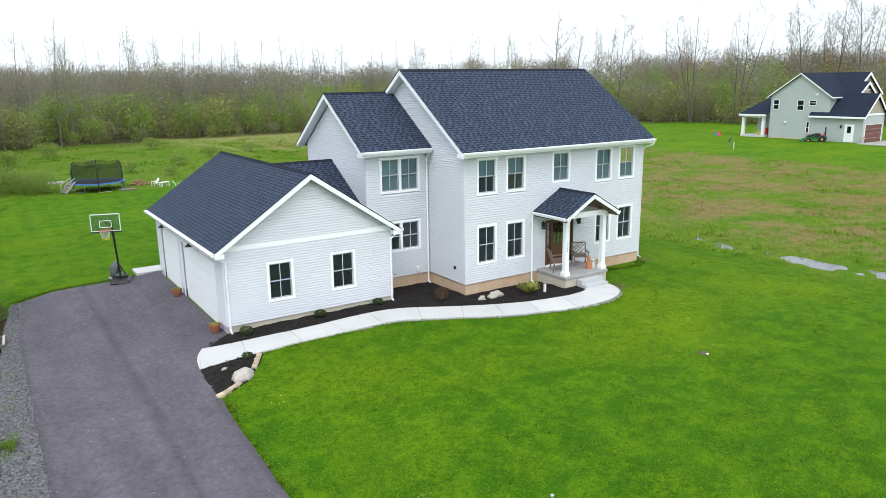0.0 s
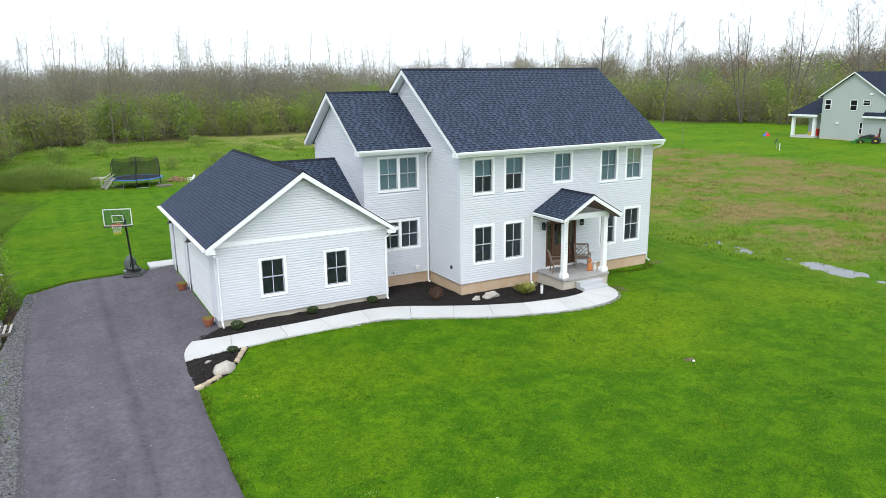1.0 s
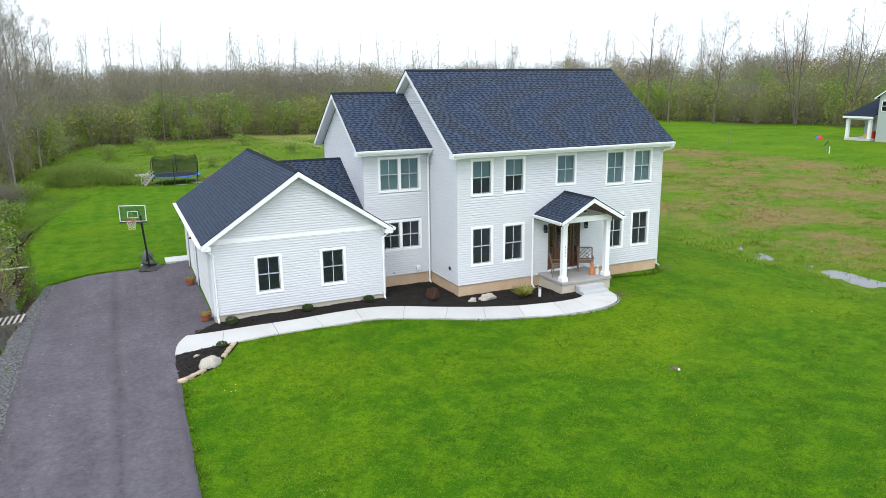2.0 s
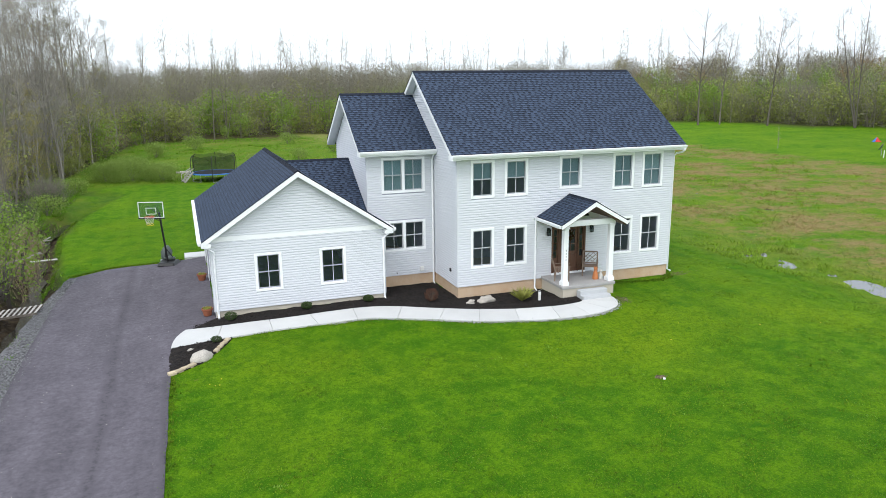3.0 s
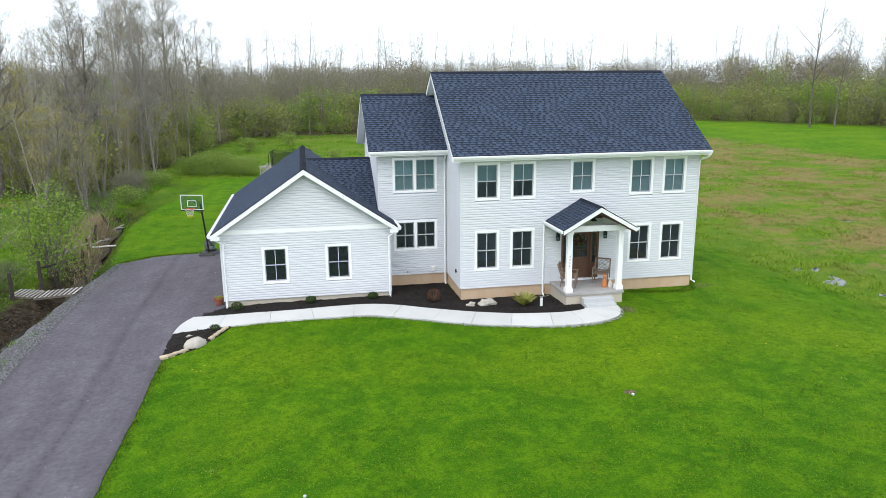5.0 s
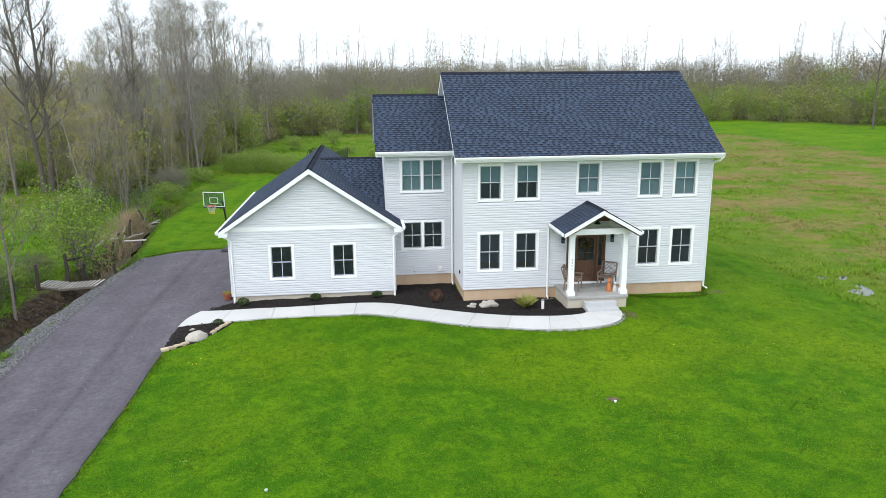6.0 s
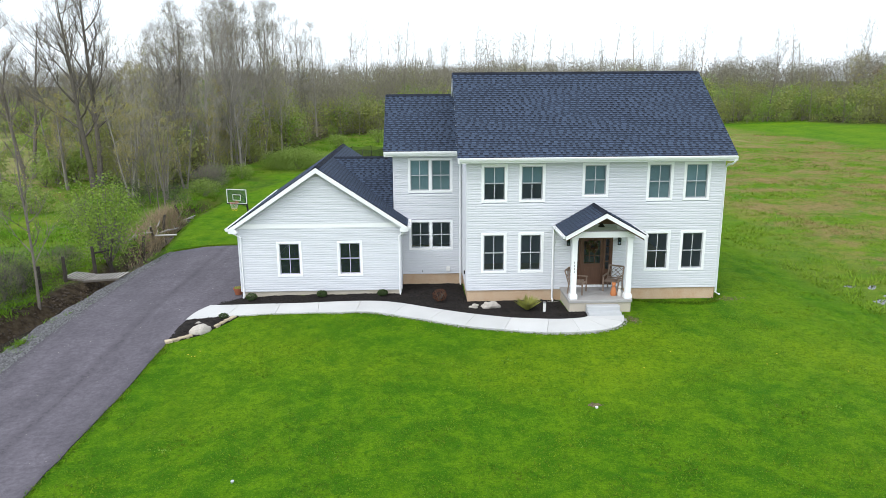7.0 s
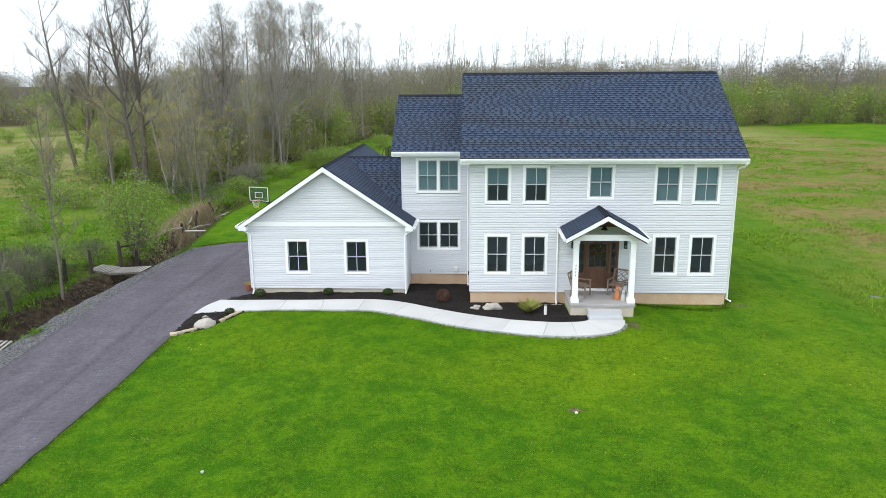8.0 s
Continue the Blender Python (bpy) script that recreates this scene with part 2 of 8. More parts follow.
def asphalt_mat():
    m = mat("asphalt", (0.118, 0.106, 0.123), (0.086, 0.077, 0.091), 0.9, 70, 0.9, 0.5, spec=0.25)
    nt = m.node_tree
    N, L = nt.nodes, nt.links
    b = N["Principled BSDF"]
    src = b.inputs["Base Color"].links[0].from_socket
    tc = N.new("ShaderNodeTexCoord")
    mp = N.new("ShaderNodeMapping")
    mp.inputs["Scale"].default_value = (1.1, 0.22, 1)
    L.new(tc.outputs["Object"], mp.inputs["Vector"])
    n = N.new("ShaderNodeTexNoise")
    n.inputs["Scale"].default_value = 1.0
    n.inputs["Detail"].default_value = 4
    L.new(mp.outputs["Vector"], n.inputs["Vector"])
    n3 = N.new("ShaderNodeTexNoise")
    n3.inputs["Scale"].default_value = 0.8
    n3.inputs["Detail"].default_value = 6
    n3.inputs["Roughness"].default_value = 0.7
    L.new(tc.outputs["Object"], n3.inputs["Vector"])
    pale = N.new("ShaderNodeMapRange")
    pale.inputs["From Min"].default_value = 0.56
    pale.inputs["From Max"].default_value = 0.75
    pale.inputs["To Max"].default_value = 0.35
    L.new(n3.outputs["Fac"], pale.inputs["Value"])
    dark = N.new("ShaderNodeMapRange")
    dark.inputs["From Min"].default_value = 0.4
    dark.inputs["From Max"].default_value = 0.62
    dark.inputs["To Min"].default_value = 0.90
    dark.inputs["To Max"].default_value = 1.07
    L.new(n.outputs["Fac"], dark.inputs["Value"])
    hs = N.new("ShaderNodeHueSaturation")
    L.new(dark.outputs["Result"], hs.inputs["Value"])
    L.new(src, hs.inputs["Color"])
    mx = N.new("ShaderNodeMix")
    mx.data_type = "RGBA"
    mx.inputs[7].default_value = (0.135, 0.128, 0.142, 1)
    L.new(pale.outputs["Result"], mx.inputs[0])
    L.new(hs.outputs["Color"], mx.inputs[6])
    # the paver's seam, crazed and tarry, and the crumbling dark edge
    sep = N.new("ShaderNodeSeparateXYZ")
    L.new(tc.outputs["Object"], sep.inputs[0])
    n4 = N.new("ShaderNodeTexNoise")
    n4.inputs["Scale"].default_value = 1.6
    n4.inputs["Detail"].default_value = 6
    n4.inputs["Roughness"].default_value = 0.75
    L.new(tc.outputs["Object"], n4.inputs["Vector"])
    wob = N.new("ShaderNodeMath")
    wob.operation = "MULTIPLY_ADD"
    wob.inputs[1].default_value = 0.7
    L.new(n4.outputs["Fac"], wob.inputs[0])
    L.new(sep.outputs["X"], wob.inputs[2])
    n5 = N.new("ShaderNodeTexNoise")
    n5.inputs["Scale"].default_value = 6.0
    n5.inputs["Detail"].default_value = 6
    n5.inputs["Roughness"].default_value = 0.8
    L.new(tc.outputs["Object"], n5.inputs["Vector"])
    last = mx.outputs[2]
    for src_, centre, half_, deep, y_end in ((wob.outputs[0], 3.68, 0.26, 0.75, 99), (sep.outputs["X"], 5.09, 0.20, 0.75, 20.4), (sep.outputs["X"], 0.40, 0.22, 0.7, 99)):
        sub = N.new("ShaderNodeMath")
        sub.operation = "SUBTRACT"
        sub.inputs[1].default_value = centre
        L.new(src_, sub.inputs[0])
        ab = N.new("ShaderNodeMath")
        ab.operation = "ABSOLUTE"
        L.new(sub.outputs[0], ab.inputs[0])
        bd = N.new("ShaderNodeMapRange")
        bd.inputs["From Min"].default_value = half_
        bd.inputs["From Max"].default_value = half_ * 0.2
        bd.inputs["To Max"].default_value = deep
        L.new(ab.outputs[0], bd.inputs["Value"])
        ends = N.new("ShaderNodeMath")
        ends.operation = "LESS_THAN"
        ends.inputs[1].default_value = y_end
        L.new(sep.outputs["Y"], ends.inputs[0])
        torn = N.new("ShaderNodeMapRange")
        torn.inputs["From Min"].default_value = 0.45
        torn.inputs["From Max"].default_value = 0.58
        torn.inputs["To Min"].default_value = 0.0
        L.new(n5.outputs["Fac"], torn.inputs["Value"])
        k1 = N.new("ShaderNodeMath")
        k1.operation = "MULTIPLY"
        L.new(bd.outputs["Result"], k1.inputs[0])
        L.new(ends.outputs[0], k1.inputs[1])
        k2 = N.new("ShaderNodeMath")
        k2.operation = "MULTIPLY"
        L.new(k1.outputs[0], k2.inputs[0])
        L.new(torn.outputs["Result"], k2.inputs[1])
        m2 = N.new("ShaderNodeMix")
        m2.data_type = "RGBA"
        m2.inputs[7].default_value = (0.036, 0.032, 0.037, 1)
        L.new(k2.outputs[0], m2.inputs[0])
        L.new(last, m2.inputs[6])
        last = m2.outputs[2]
    # worn pits and grit
    gr = N.new("ShaderNodeMapRange")
    gr.inputs["From Min"].default_value = 0.3
    gr.inputs["From Max"].default_value = 0.7
    gr.inputs["To Min"].default_value = 0.66
    gr.inputs["To Max"].default_value = 1.36
    L.new(n5.outputs["Fac"], gr.inputs["Value"])
    h2 = N.new("ShaderNodeHueSaturation")
    L.new(gr.outputs["Result"], h2.inputs["Value"])
    L.new(last, h2.inputs["Color"])
    L.new(h2.outputs["Color"], b.inputs["Base Color"])
    return m


M_ASPHALT = asphalt_mat()


def ground_mat():
    """Mown lawn, rough meadow and bare soil, by the plan's masks."""
    m = bpy.data.materials.new("grass_ground")
    m.use_nodes = True
    nt = m.node_tree
    N, L = nt.nodes, nt.links
    b = N["Principled BSDF"]
    b.inputs["Roughness"].default_value = 0.9
    b.inputs["Specular IOR Level"].default_value = 0.05
    tc = N.new("ShaderNodeTexCoord")

    def nz(scale, detail=5, rough=0.55, stretch=None):
        n = N.new("ShaderNodeTexNoise")
        n.inputs["Scale"].default_value = scale
        n.inputs["Detail"].default_value = detail
        n.inputs["Roughness"].default_value = rough
        if stretch:
            mp = N.new("ShaderNodeMapping")
            mp.inputs["Scale"].default_value = stretch
            L.new(tc.outputs["Object"], mp.inputs["Vector"])
            L.new(mp.outputs["Vector"], n.inputs["Vector"])
        else:
            L.new(tc.outputs["Object"], n.inputs["Vector"])
        return n.outputs["Fac"]

    def rng(v, a, c, lo=0.0, hi=1.0):
        r = N.new("ShaderNodeMapRange")
        r.inputs["From Min"].default_value = a
        r.inputs["From Max"].default_value = c
        r.inputs["To Min"].default_value = lo
        r.inputs["To Max"].default_value = hi
        L.new(v, r.inputs["Value"])
        return r.outputs["Result"]

    def mix(f, a, c):
        x = N.new("ShaderNodeMix")
        x.data_type = "RGBA"
        L.new(f, x.inputs[0])
        for sock, v in ((6, a), (7, c)):
            if isinstance(v, tuple):
                x.inputs[sock].default_value = (*v, 1)
            else:
                L.new(v, x.inputs[sock])
        return x.outputs[2]

    def attr(name):
        a = N.new("ShaderNodeAttribute")
        a.attribute_name = name
        return a.outputs["Fac"]

    mid = nz(1.1, 6, 0.65)
    lawn = mix(rng(mid, 0.42, 0.58), (0.041, 0.128, 0.003), (0.090, 0.194, 0.004))
    pale = N.new("ShaderNodeMath")
    pale.operation = "MULTIPLY_ADD"
    pale.inputs[1].default_value = 1.6
    L.new(nz(0.16, 4), pale.inputs[0])
    L.new(attr("pale"), pale.inputs[2])
    lawn = mix(rng(pale.outputs[0], 0.74, 1.35, 0, 0.9), lawn, (0.160, 0.246, 0.006))
    # passes of the mower along the open side
    sep = N.new("ShaderNodeSeparateXYZ")
    L.new(tc.outputs["Object"], sep.inputs[0])
    bend = N.new("ShaderNodeMath")
    bend.operation = "MULTIPLY_ADD"
    bend.inputs[1].default_value = 1.5
    L.new(nz(0.25, 3), bend.inputs[0])
    L.new(sep.outputs["X"], bend.inputs[2])
    turn = N.new("ShaderNodeMath")
    turn.operation = "MULTIPLY"
    turn.inputs[1].default_value = 5.2
    L.new(bend.outputs[0], turn.inputs[0])
    swing = N.new("ShaderNodeMath")
    swing.operation = "SINE"
    L.new(turn.outputs[0], swing.inputs[0])
    lane = N.new("ShaderNodeMath")
    lane.operation = "MULTIPLY"
    L.new(rng(swing.outputs[0], -0.3, 0.9, 0, 0.3), lane.inputs[0])
    L.new(attr("mown"), lane.inputs[1])
    lawn = mix(lane.outputs[0], lawn, (0.135, 0.225, 0.012))
    # clumps, lush patches, bare spots; shade between blades and lit blades painted in
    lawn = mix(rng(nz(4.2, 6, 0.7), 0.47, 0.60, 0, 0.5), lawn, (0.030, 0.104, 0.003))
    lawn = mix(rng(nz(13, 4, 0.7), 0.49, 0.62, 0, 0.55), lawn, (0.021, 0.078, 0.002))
    lawn = mix(rng(nz(21, 4, 0.7), 0.54, 0.66, 0, 0.6), lawn, (0.17, 0.29, 0.015))
    lawn = mix(rng(nz(0.46, 8, 0.75, (1.0, 1.5, 1)), 0.60, 0.67, 0, 0.75), lawn, (0.020, 0.104, 0.004))
    lawn = mix(rng(nz(1.9, 6, 0.75), 0.66, 0.74, 0, 0.6), lawn, (0.19, 0.15, 0.05))
    mead = mix(rng(nz(0.30, 6, 0.65), 0.40, 0.60), (0.068, 0.166, 0.005), (0.125, 0.192, 0.012))
    patch = N.new("ShaderNodeMath")
    patch.operation = "MULTIPLY"
    L.new(rng(nz(0.20, 8, 0.75, (0.8, 1.0, 1)), 0.42, 0.56, 0, 0.85), patch.inputs[0])
    L.new(attr("brown"), patch.inputs[1])
    mead = mix(patch.outputs[0], mead, (0.24, 0.165, 0.075))
    mead = mix(rng(nz(1.6, 6, 0.7), 0.50, 0.66, 0, 0.7), mead, (0.050, 0.130, 0.008))
    mead = mix(rng(nz(6, 5, 0.75), 0.50, 0.70, 0, 0.75), mead, (0.045, 0.070, 0.012))
    mead = mix(rng(nz(9, 5, 0.75), 0.58, 0.72, 0, 0.7), mead, (0.26, 0.25, 0.08))
    soil = mix(rng(nz(3, 5), 0.4, 0.6), (0.030, 0.022, 0.015), (0.070, 0.053, 0.033))
    straw = mix(rng(nz(3, 5), 0.4, 0.6), (0.30, 0.26, 0.12), (0.20, 0.22, 0.06))
    col = mix(attr("meadow"), lawn, mead)
    col = mix(attr("straw"), col, straw)
    col = mix(attr("soil"), col, soil)
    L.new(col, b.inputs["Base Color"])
    bp = N.new("ShaderNodeBump")
    bp.inputs["Strength"].default_value = 0.7
    bp.inputs["Distance"].default_value = 0.05
    L.new(nz(22, 4, 0.8), bp.inputs["Height"])
    L.new(bp.outputs["Normal"], b.inputs["Normal"])
    return m


M_GROUND = ground_mat()


def meadow_blade_mat():
    """Blades in the meadow's own green and straw patches."""
    m = mat("meadow_blades", (0.15, 0.28, 0.015), (0.20, 0.30, 0.03), 0.3, 6, 0.8, 0, island=0.3, spec=0.15, through_=0.4)
    nt = m.node_tree
    N, L = nt.nodes, nt.links
    b = N["Principled BSDF"]
    src = b.inputs["Base Color"].links[0].from_socket
    tc = N.new("ShaderNodeTexCoord")
    mp = N.new("ShaderNodeMapping")
    mp.inputs["Scale"].default_value = (0.8, 1.0, 1)
    n = N.new("ShaderNodeTexNoise")
    n.inputs["Scale"].default_value = 0.20
    n.inputs["Detail"].default_value = 8
    n.inputs["Roughness"].default_value = 0.75
    r = N.new("ShaderNodeMapRange")
    r.inputs["From Min"].default_value = 0.46
    r.inputs["From Max"].default_value = 0.59
    mx = N.new("ShaderNodeMix")
    mx.data_type = "RGBA"
    mx.inputs[7].default_value = (0.33, 0.235, 0.11, 1)
    L.new(tc.outputs["Object"], mp.inputs["Vector"])
    L.new(mp.outputs["Vector"], n.inputs["Vector"])
    L.new(n.outputs["Fac"], r.inputs["Value"])
    sep = N.new("ShaderNodeSeparateXYZ")
    L.new(tc.outputs["Object"], sep.inputs[0])
    dry = N.new("ShaderNodeMapRange")
    dry.inputs["From Min"].default_value = 36
    dry.inputs["From Max"].default_value = 40
    L.new(sep.outputs["X"], dry.inputs["Value"])
    both_ = N.new("ShaderNodeMath")
    both_.operation = "MULTIPLY"
    L.new(r.outputs["Result"], both_.inputs[0])
    L.new(dry.outputs["Result"], both_.inputs[1])
    L.new(both_.outputs[0], mx.inputs[0])
    L.new(src, mx.inputs[6])
    L.new(mx.outputs[2], b.inputs["Base Color"])
    for nd in N:
        if nd.bl_idname == "ShaderNodeBsdfTranslucent":
            L.new(mx.outputs[2], nd.inputs["Color"])
    return m


M_MEAD_T = meadow_blade_mat()
M_MEAD_G = mat("green_meadow_blades", (0.11, 0.25, 0.012), (0.16, 0.27, 0.025), 0.3, 6, 0.8, 0, island=0.3, spec=0.15, through_=0.4)


# ---- building helpers ----
class Geo:
    """Vertices and faces of one mesh in the making."""

    def __init__(self):
        self.v, self.f = [], []

    def add(self, pts, faces):
        n = len(self.v)
        self.v += [tuple(p) for p in pts]
        self.f += [tuple(n + i for i in f) for f in faces]
        return self

    def box(self, x0, x1, y0, y1, z0, z1):
        p = [(x, y, z) for z in (z0, z1) for y in (y0, y1) for x in (x0, x1)]
        return self.add(p, [(0, 2, 3, 1), (4, 5, 7, 6), (0, 1, 5, 4), (2, 6, 7, 3), (0, 4, 6, 2), (1, 3, 7, 5)])

    def slab(self, poly, off):
        """Extrudes a flat outline by the vector off."""
        n = len(poly)
        off = Vector(off)
        p = [Vector(q) for q in poly]
        faces = [tuple(range(n))[::-1], tuple(range(n, 2 * n))]
        faces += [(i, (i + 1) % n, n + (i + 1) % n, n + i) for i in range(n)]
        return self.add(p + [q + off for q in p], faces)

    def tube(self, pts, radii, n=6, caps=True):
        pts = [Vector(p) for p in pts]
        if not isinstance(radii, (list, tuple)):
            radii = [radii] * len(pts)
        rings = []
        for i, p in enumerate(pts):
            d = (pts[min(i + 1, len(pts) - 1)] - pts[max(i - 1, 0)]).normalized()
            a = d.orthogonal().normalized() if abs(d.z) < 0.99 else Vector((1, 0, 0))
            if abs(d.z) < 0.99:
                a = d.cross(Vector((0, 0, 1))).normalized()
            c = d.cross(a).normalized()
            rings += [p + radii[i] * (math.cos(2 * math.pi * k / n) * a + math.sin(2 * math.pi * k / n) * c) for k in range(n)]
        faces = []
        for i in range(len(pts) - 1):
            for k in range(n):
                q = (k + 1) % n
                faces.append((i * n + k, i * n + q, (i + 1) * n + q, (i + 1) * n + k))
        if caps:
            faces += [tuple(range(n))[::-1], tuple(range((len(pts) - 1) * n, len(pts) * n))]
        return self.add(rings, faces)

    def bar(self, p0, p1, w, d, up=(0, 0, 1)):
        """A straight bar of section w x d from p0 to p1."""
        p0, p1 = Vector(p0), Vector(p1)
        a = (p1 - p0).normalized()
        s = a.cross(Vector(up))
        s = s.normalized() if s.length > 1e-4 else Vector((1, 0, 0))
        t = s.cross(a).normalized()
        q = [p0 + s * (i * w / 2) + t * (j * d / 2) for i, j in ((-1, -1), (1, -1), (1, 1), (-1, 1))]
        return self.slab(q, p1 - p0)

    def lathe(self, prof, n=16, cx=0.0, cy=0.0, caps=True):
        """A body of revolution about the upright through cx, cy; prof: (radius, height) rows."""
        p = [(cx + r * math.cos(2 * math.pi * k / n), cy + r * math.sin(2 * math.pi * k / n), z) for r, z in prof for k in range(n)]
        f = [(i * n + k, i * n + (k + 1) % n, (i + 1) * n + (k + 1) % n, (i + 1) * n + k) for i in range(len(prof) - 1) for k in range(n)]
        if caps:
            f += [tuple(range(n))[::-1], tuple(range((len(prof) - 1) * n, len(prof) * n))]
        return self.add(p, f)

    def blob(self, c, r, seed=0, rough=0.25, n=10):
        """An uneven rounded lump about c with radii r."""
        p, f = [], []
        rows = n
        for i in range(rows + 1):
            th = math.pi * i / rows
            for k in range(2 * n):
                ph = math.pi * k / n
                d = Vector((math.sin(th) * math.cos(ph), math.sin(th) * math.sin(ph), math.cos(th)))
                s = 1 + rough * noise.noise(d * 1.4 + Vector((seed * 3.7, 0, 0))) + 0.4 * rough * noise.noise(d * 4 + Vector((seed, 5, 0)))
                p.append((c[0] + r[0] * d.x * s, c[1] + r[1] * d.y * s, c[2] + r[2] * d.z * s))
        for i in range(rows):
            for k in range(2 * n):
                q = (k + 1) % (2 * n)
                f.append((i * 2 * n + k, (i + 1) * 2 * n + k, (i + 1) * 2 * n + q, i * 2 * n + q))
        return self.add(p, f)


def mesh_of(name, geo, material, bevel=0.0, smooth=False):
    me = bpy.data.meshes.new(name)
    me.from_pydata(geo.v, [], geo.f)
    bm = bmesh.new()
    bm.from_mesh(me)
    bmesh.ops.remove_doubles(bm, verts=bm.verts, dist=1e-5) if smooth else None
    bmesh.ops.recalc_face_normals(bm, faces=bm.faces)
    if bevel:
        sharp = [e for e in bm.edges if len(e.link_faces) == 2 and e.calc_face_angle(0) > 0.6]
        bmesh.ops.bevel(bm, geom=sharp, offset=bevel, segments=1, affect="EDGES", clamp_overlap=True)
    bm.to_mesh(me)
    bm.free()
    if smooth:
        me.polygons.foreach_set("use_smooth", [True] * len(me.polygons))
    me.materials.append(material)
    return me


def tri_mesh(name, V, F, materials, index=None):
    """A mesh of triangles from arrays, with a material index per triangle."""
    me = bpy.data.meshes.new(name)
    me.vertices.add(len(V))
    me.vertices.foreach_set("co", np.asarray(V, dtype=np.float32).ravel())
    me.loops.add(3 * len(F))
    me.loops.foreach_set("vertex_index", np.asarray(F, dtype=np.int32).ravel())
    me.polygons.add(len(F))
    me.polygons.foreach_set("loop_start", np.arange(0, 3 * len(F), 3, dtype=np.int32))
    for m in materials:
        me.materials.append(m)
    if index is not None:
        me.polygons.foreach_set("material_index", np.asarray(index, dtype=np.int32))
    me.update(calc_edges=True)
    return me


def base_of(ob):
    m = ob.matrix_basis.copy()
    while ob.parent:
        m = ob.parent.matrix_basis @ ob.matrix_parent_inverse @ m if False else ob.matrix_parent_inverse @ m
        ob = ob.parent
        m = ob.matrix_basis @ m
    return m


def thing(name, label, category, m=None, group="", kind=""):
    ob = new(name)
    ob.empty_display_size = 0.2
    ob.matrix_basis = m or Matrix()
    return tagged(ob, label, category, group, kind)


def part(name, geo, material, parent, label="", bevel=0.0, smooth=False, placed=False):
    """One mesh under a thing or part. placed: geo is in world places, else in the parent's own."""
    me = geo if isinstance(geo, bpy.types.Mesh) else mesh_of(name, geo, material, bevel, smooth)
    ob = new(name, me)
    ob.parent = parent
    if placed:
        ob.matrix_parent_inverse = base_of(parent).inverted()
    if label:
        ob["label"] = label
    return ob


def solo(name, geo, material, label, category, group="", kind="", bevel=0.0, smooth=False, m=None):
    me = geo if isinstance(geo, bpy.types.Mesh) else mesh_of(name, geo, material, bevel, smooth)
    ob = new(name, me)
    if m is not None:
        ob.matrix_basis = m
    return tagged(ob, label, category, group, kind)


def smoothstep(a, b, x):
    t = min(1.0, max(0.0, (x - a) / (b - a)))
    return t * t * (3 - 2 * t)


# ---- the lie of the land ----
DITCH = [(-1.6, -40), (-1.6, 12), (-1.6, 20.4), (-1.1, 26), (-0.7, 29), (-1.2, 35.4), (-1.8, 39.6), (-2.6, 46), (-2.4, 52), (-1.2, 58), (0.3, 64), (-3, 68), (-12, 72), (-40, 80)]
HOUSE = [(6.88, 13.8, 25.15, 35.9), (13.5, 16.55, 26.6, 32.6), (16.55, 27.05, 23.8, 32.7), (20.4, 23.0, 21.9, 23.8)]


def ditch_away(x, y):
    best = 1e9
    for (ax, ay), (bx, by) in zip(DITCH, DITCH[1:]):
        dx, dy = bx - ax, by - ay
        t = min(1, max(0, ((x - ax) * dx + (y - ay) * dy) / (dx * dx + dy * dy)))
        best = min(best, math.hypot(x - ax - t * dx, y - ay - t * dy))
    return best


def house_away(x, y):
    return min(math.hypot(max(a - x, 0, x - b), max(c - y, 0, y - d)) for a, b, c, d in HOUSE)


def grade(x, y):
    """The gentle fall of the drive and the lawn beside it towards the road."""
    return 0.33 * (1 - smoothstep(15, 24, y)) * (1 - smoothstep(6, 14, x))


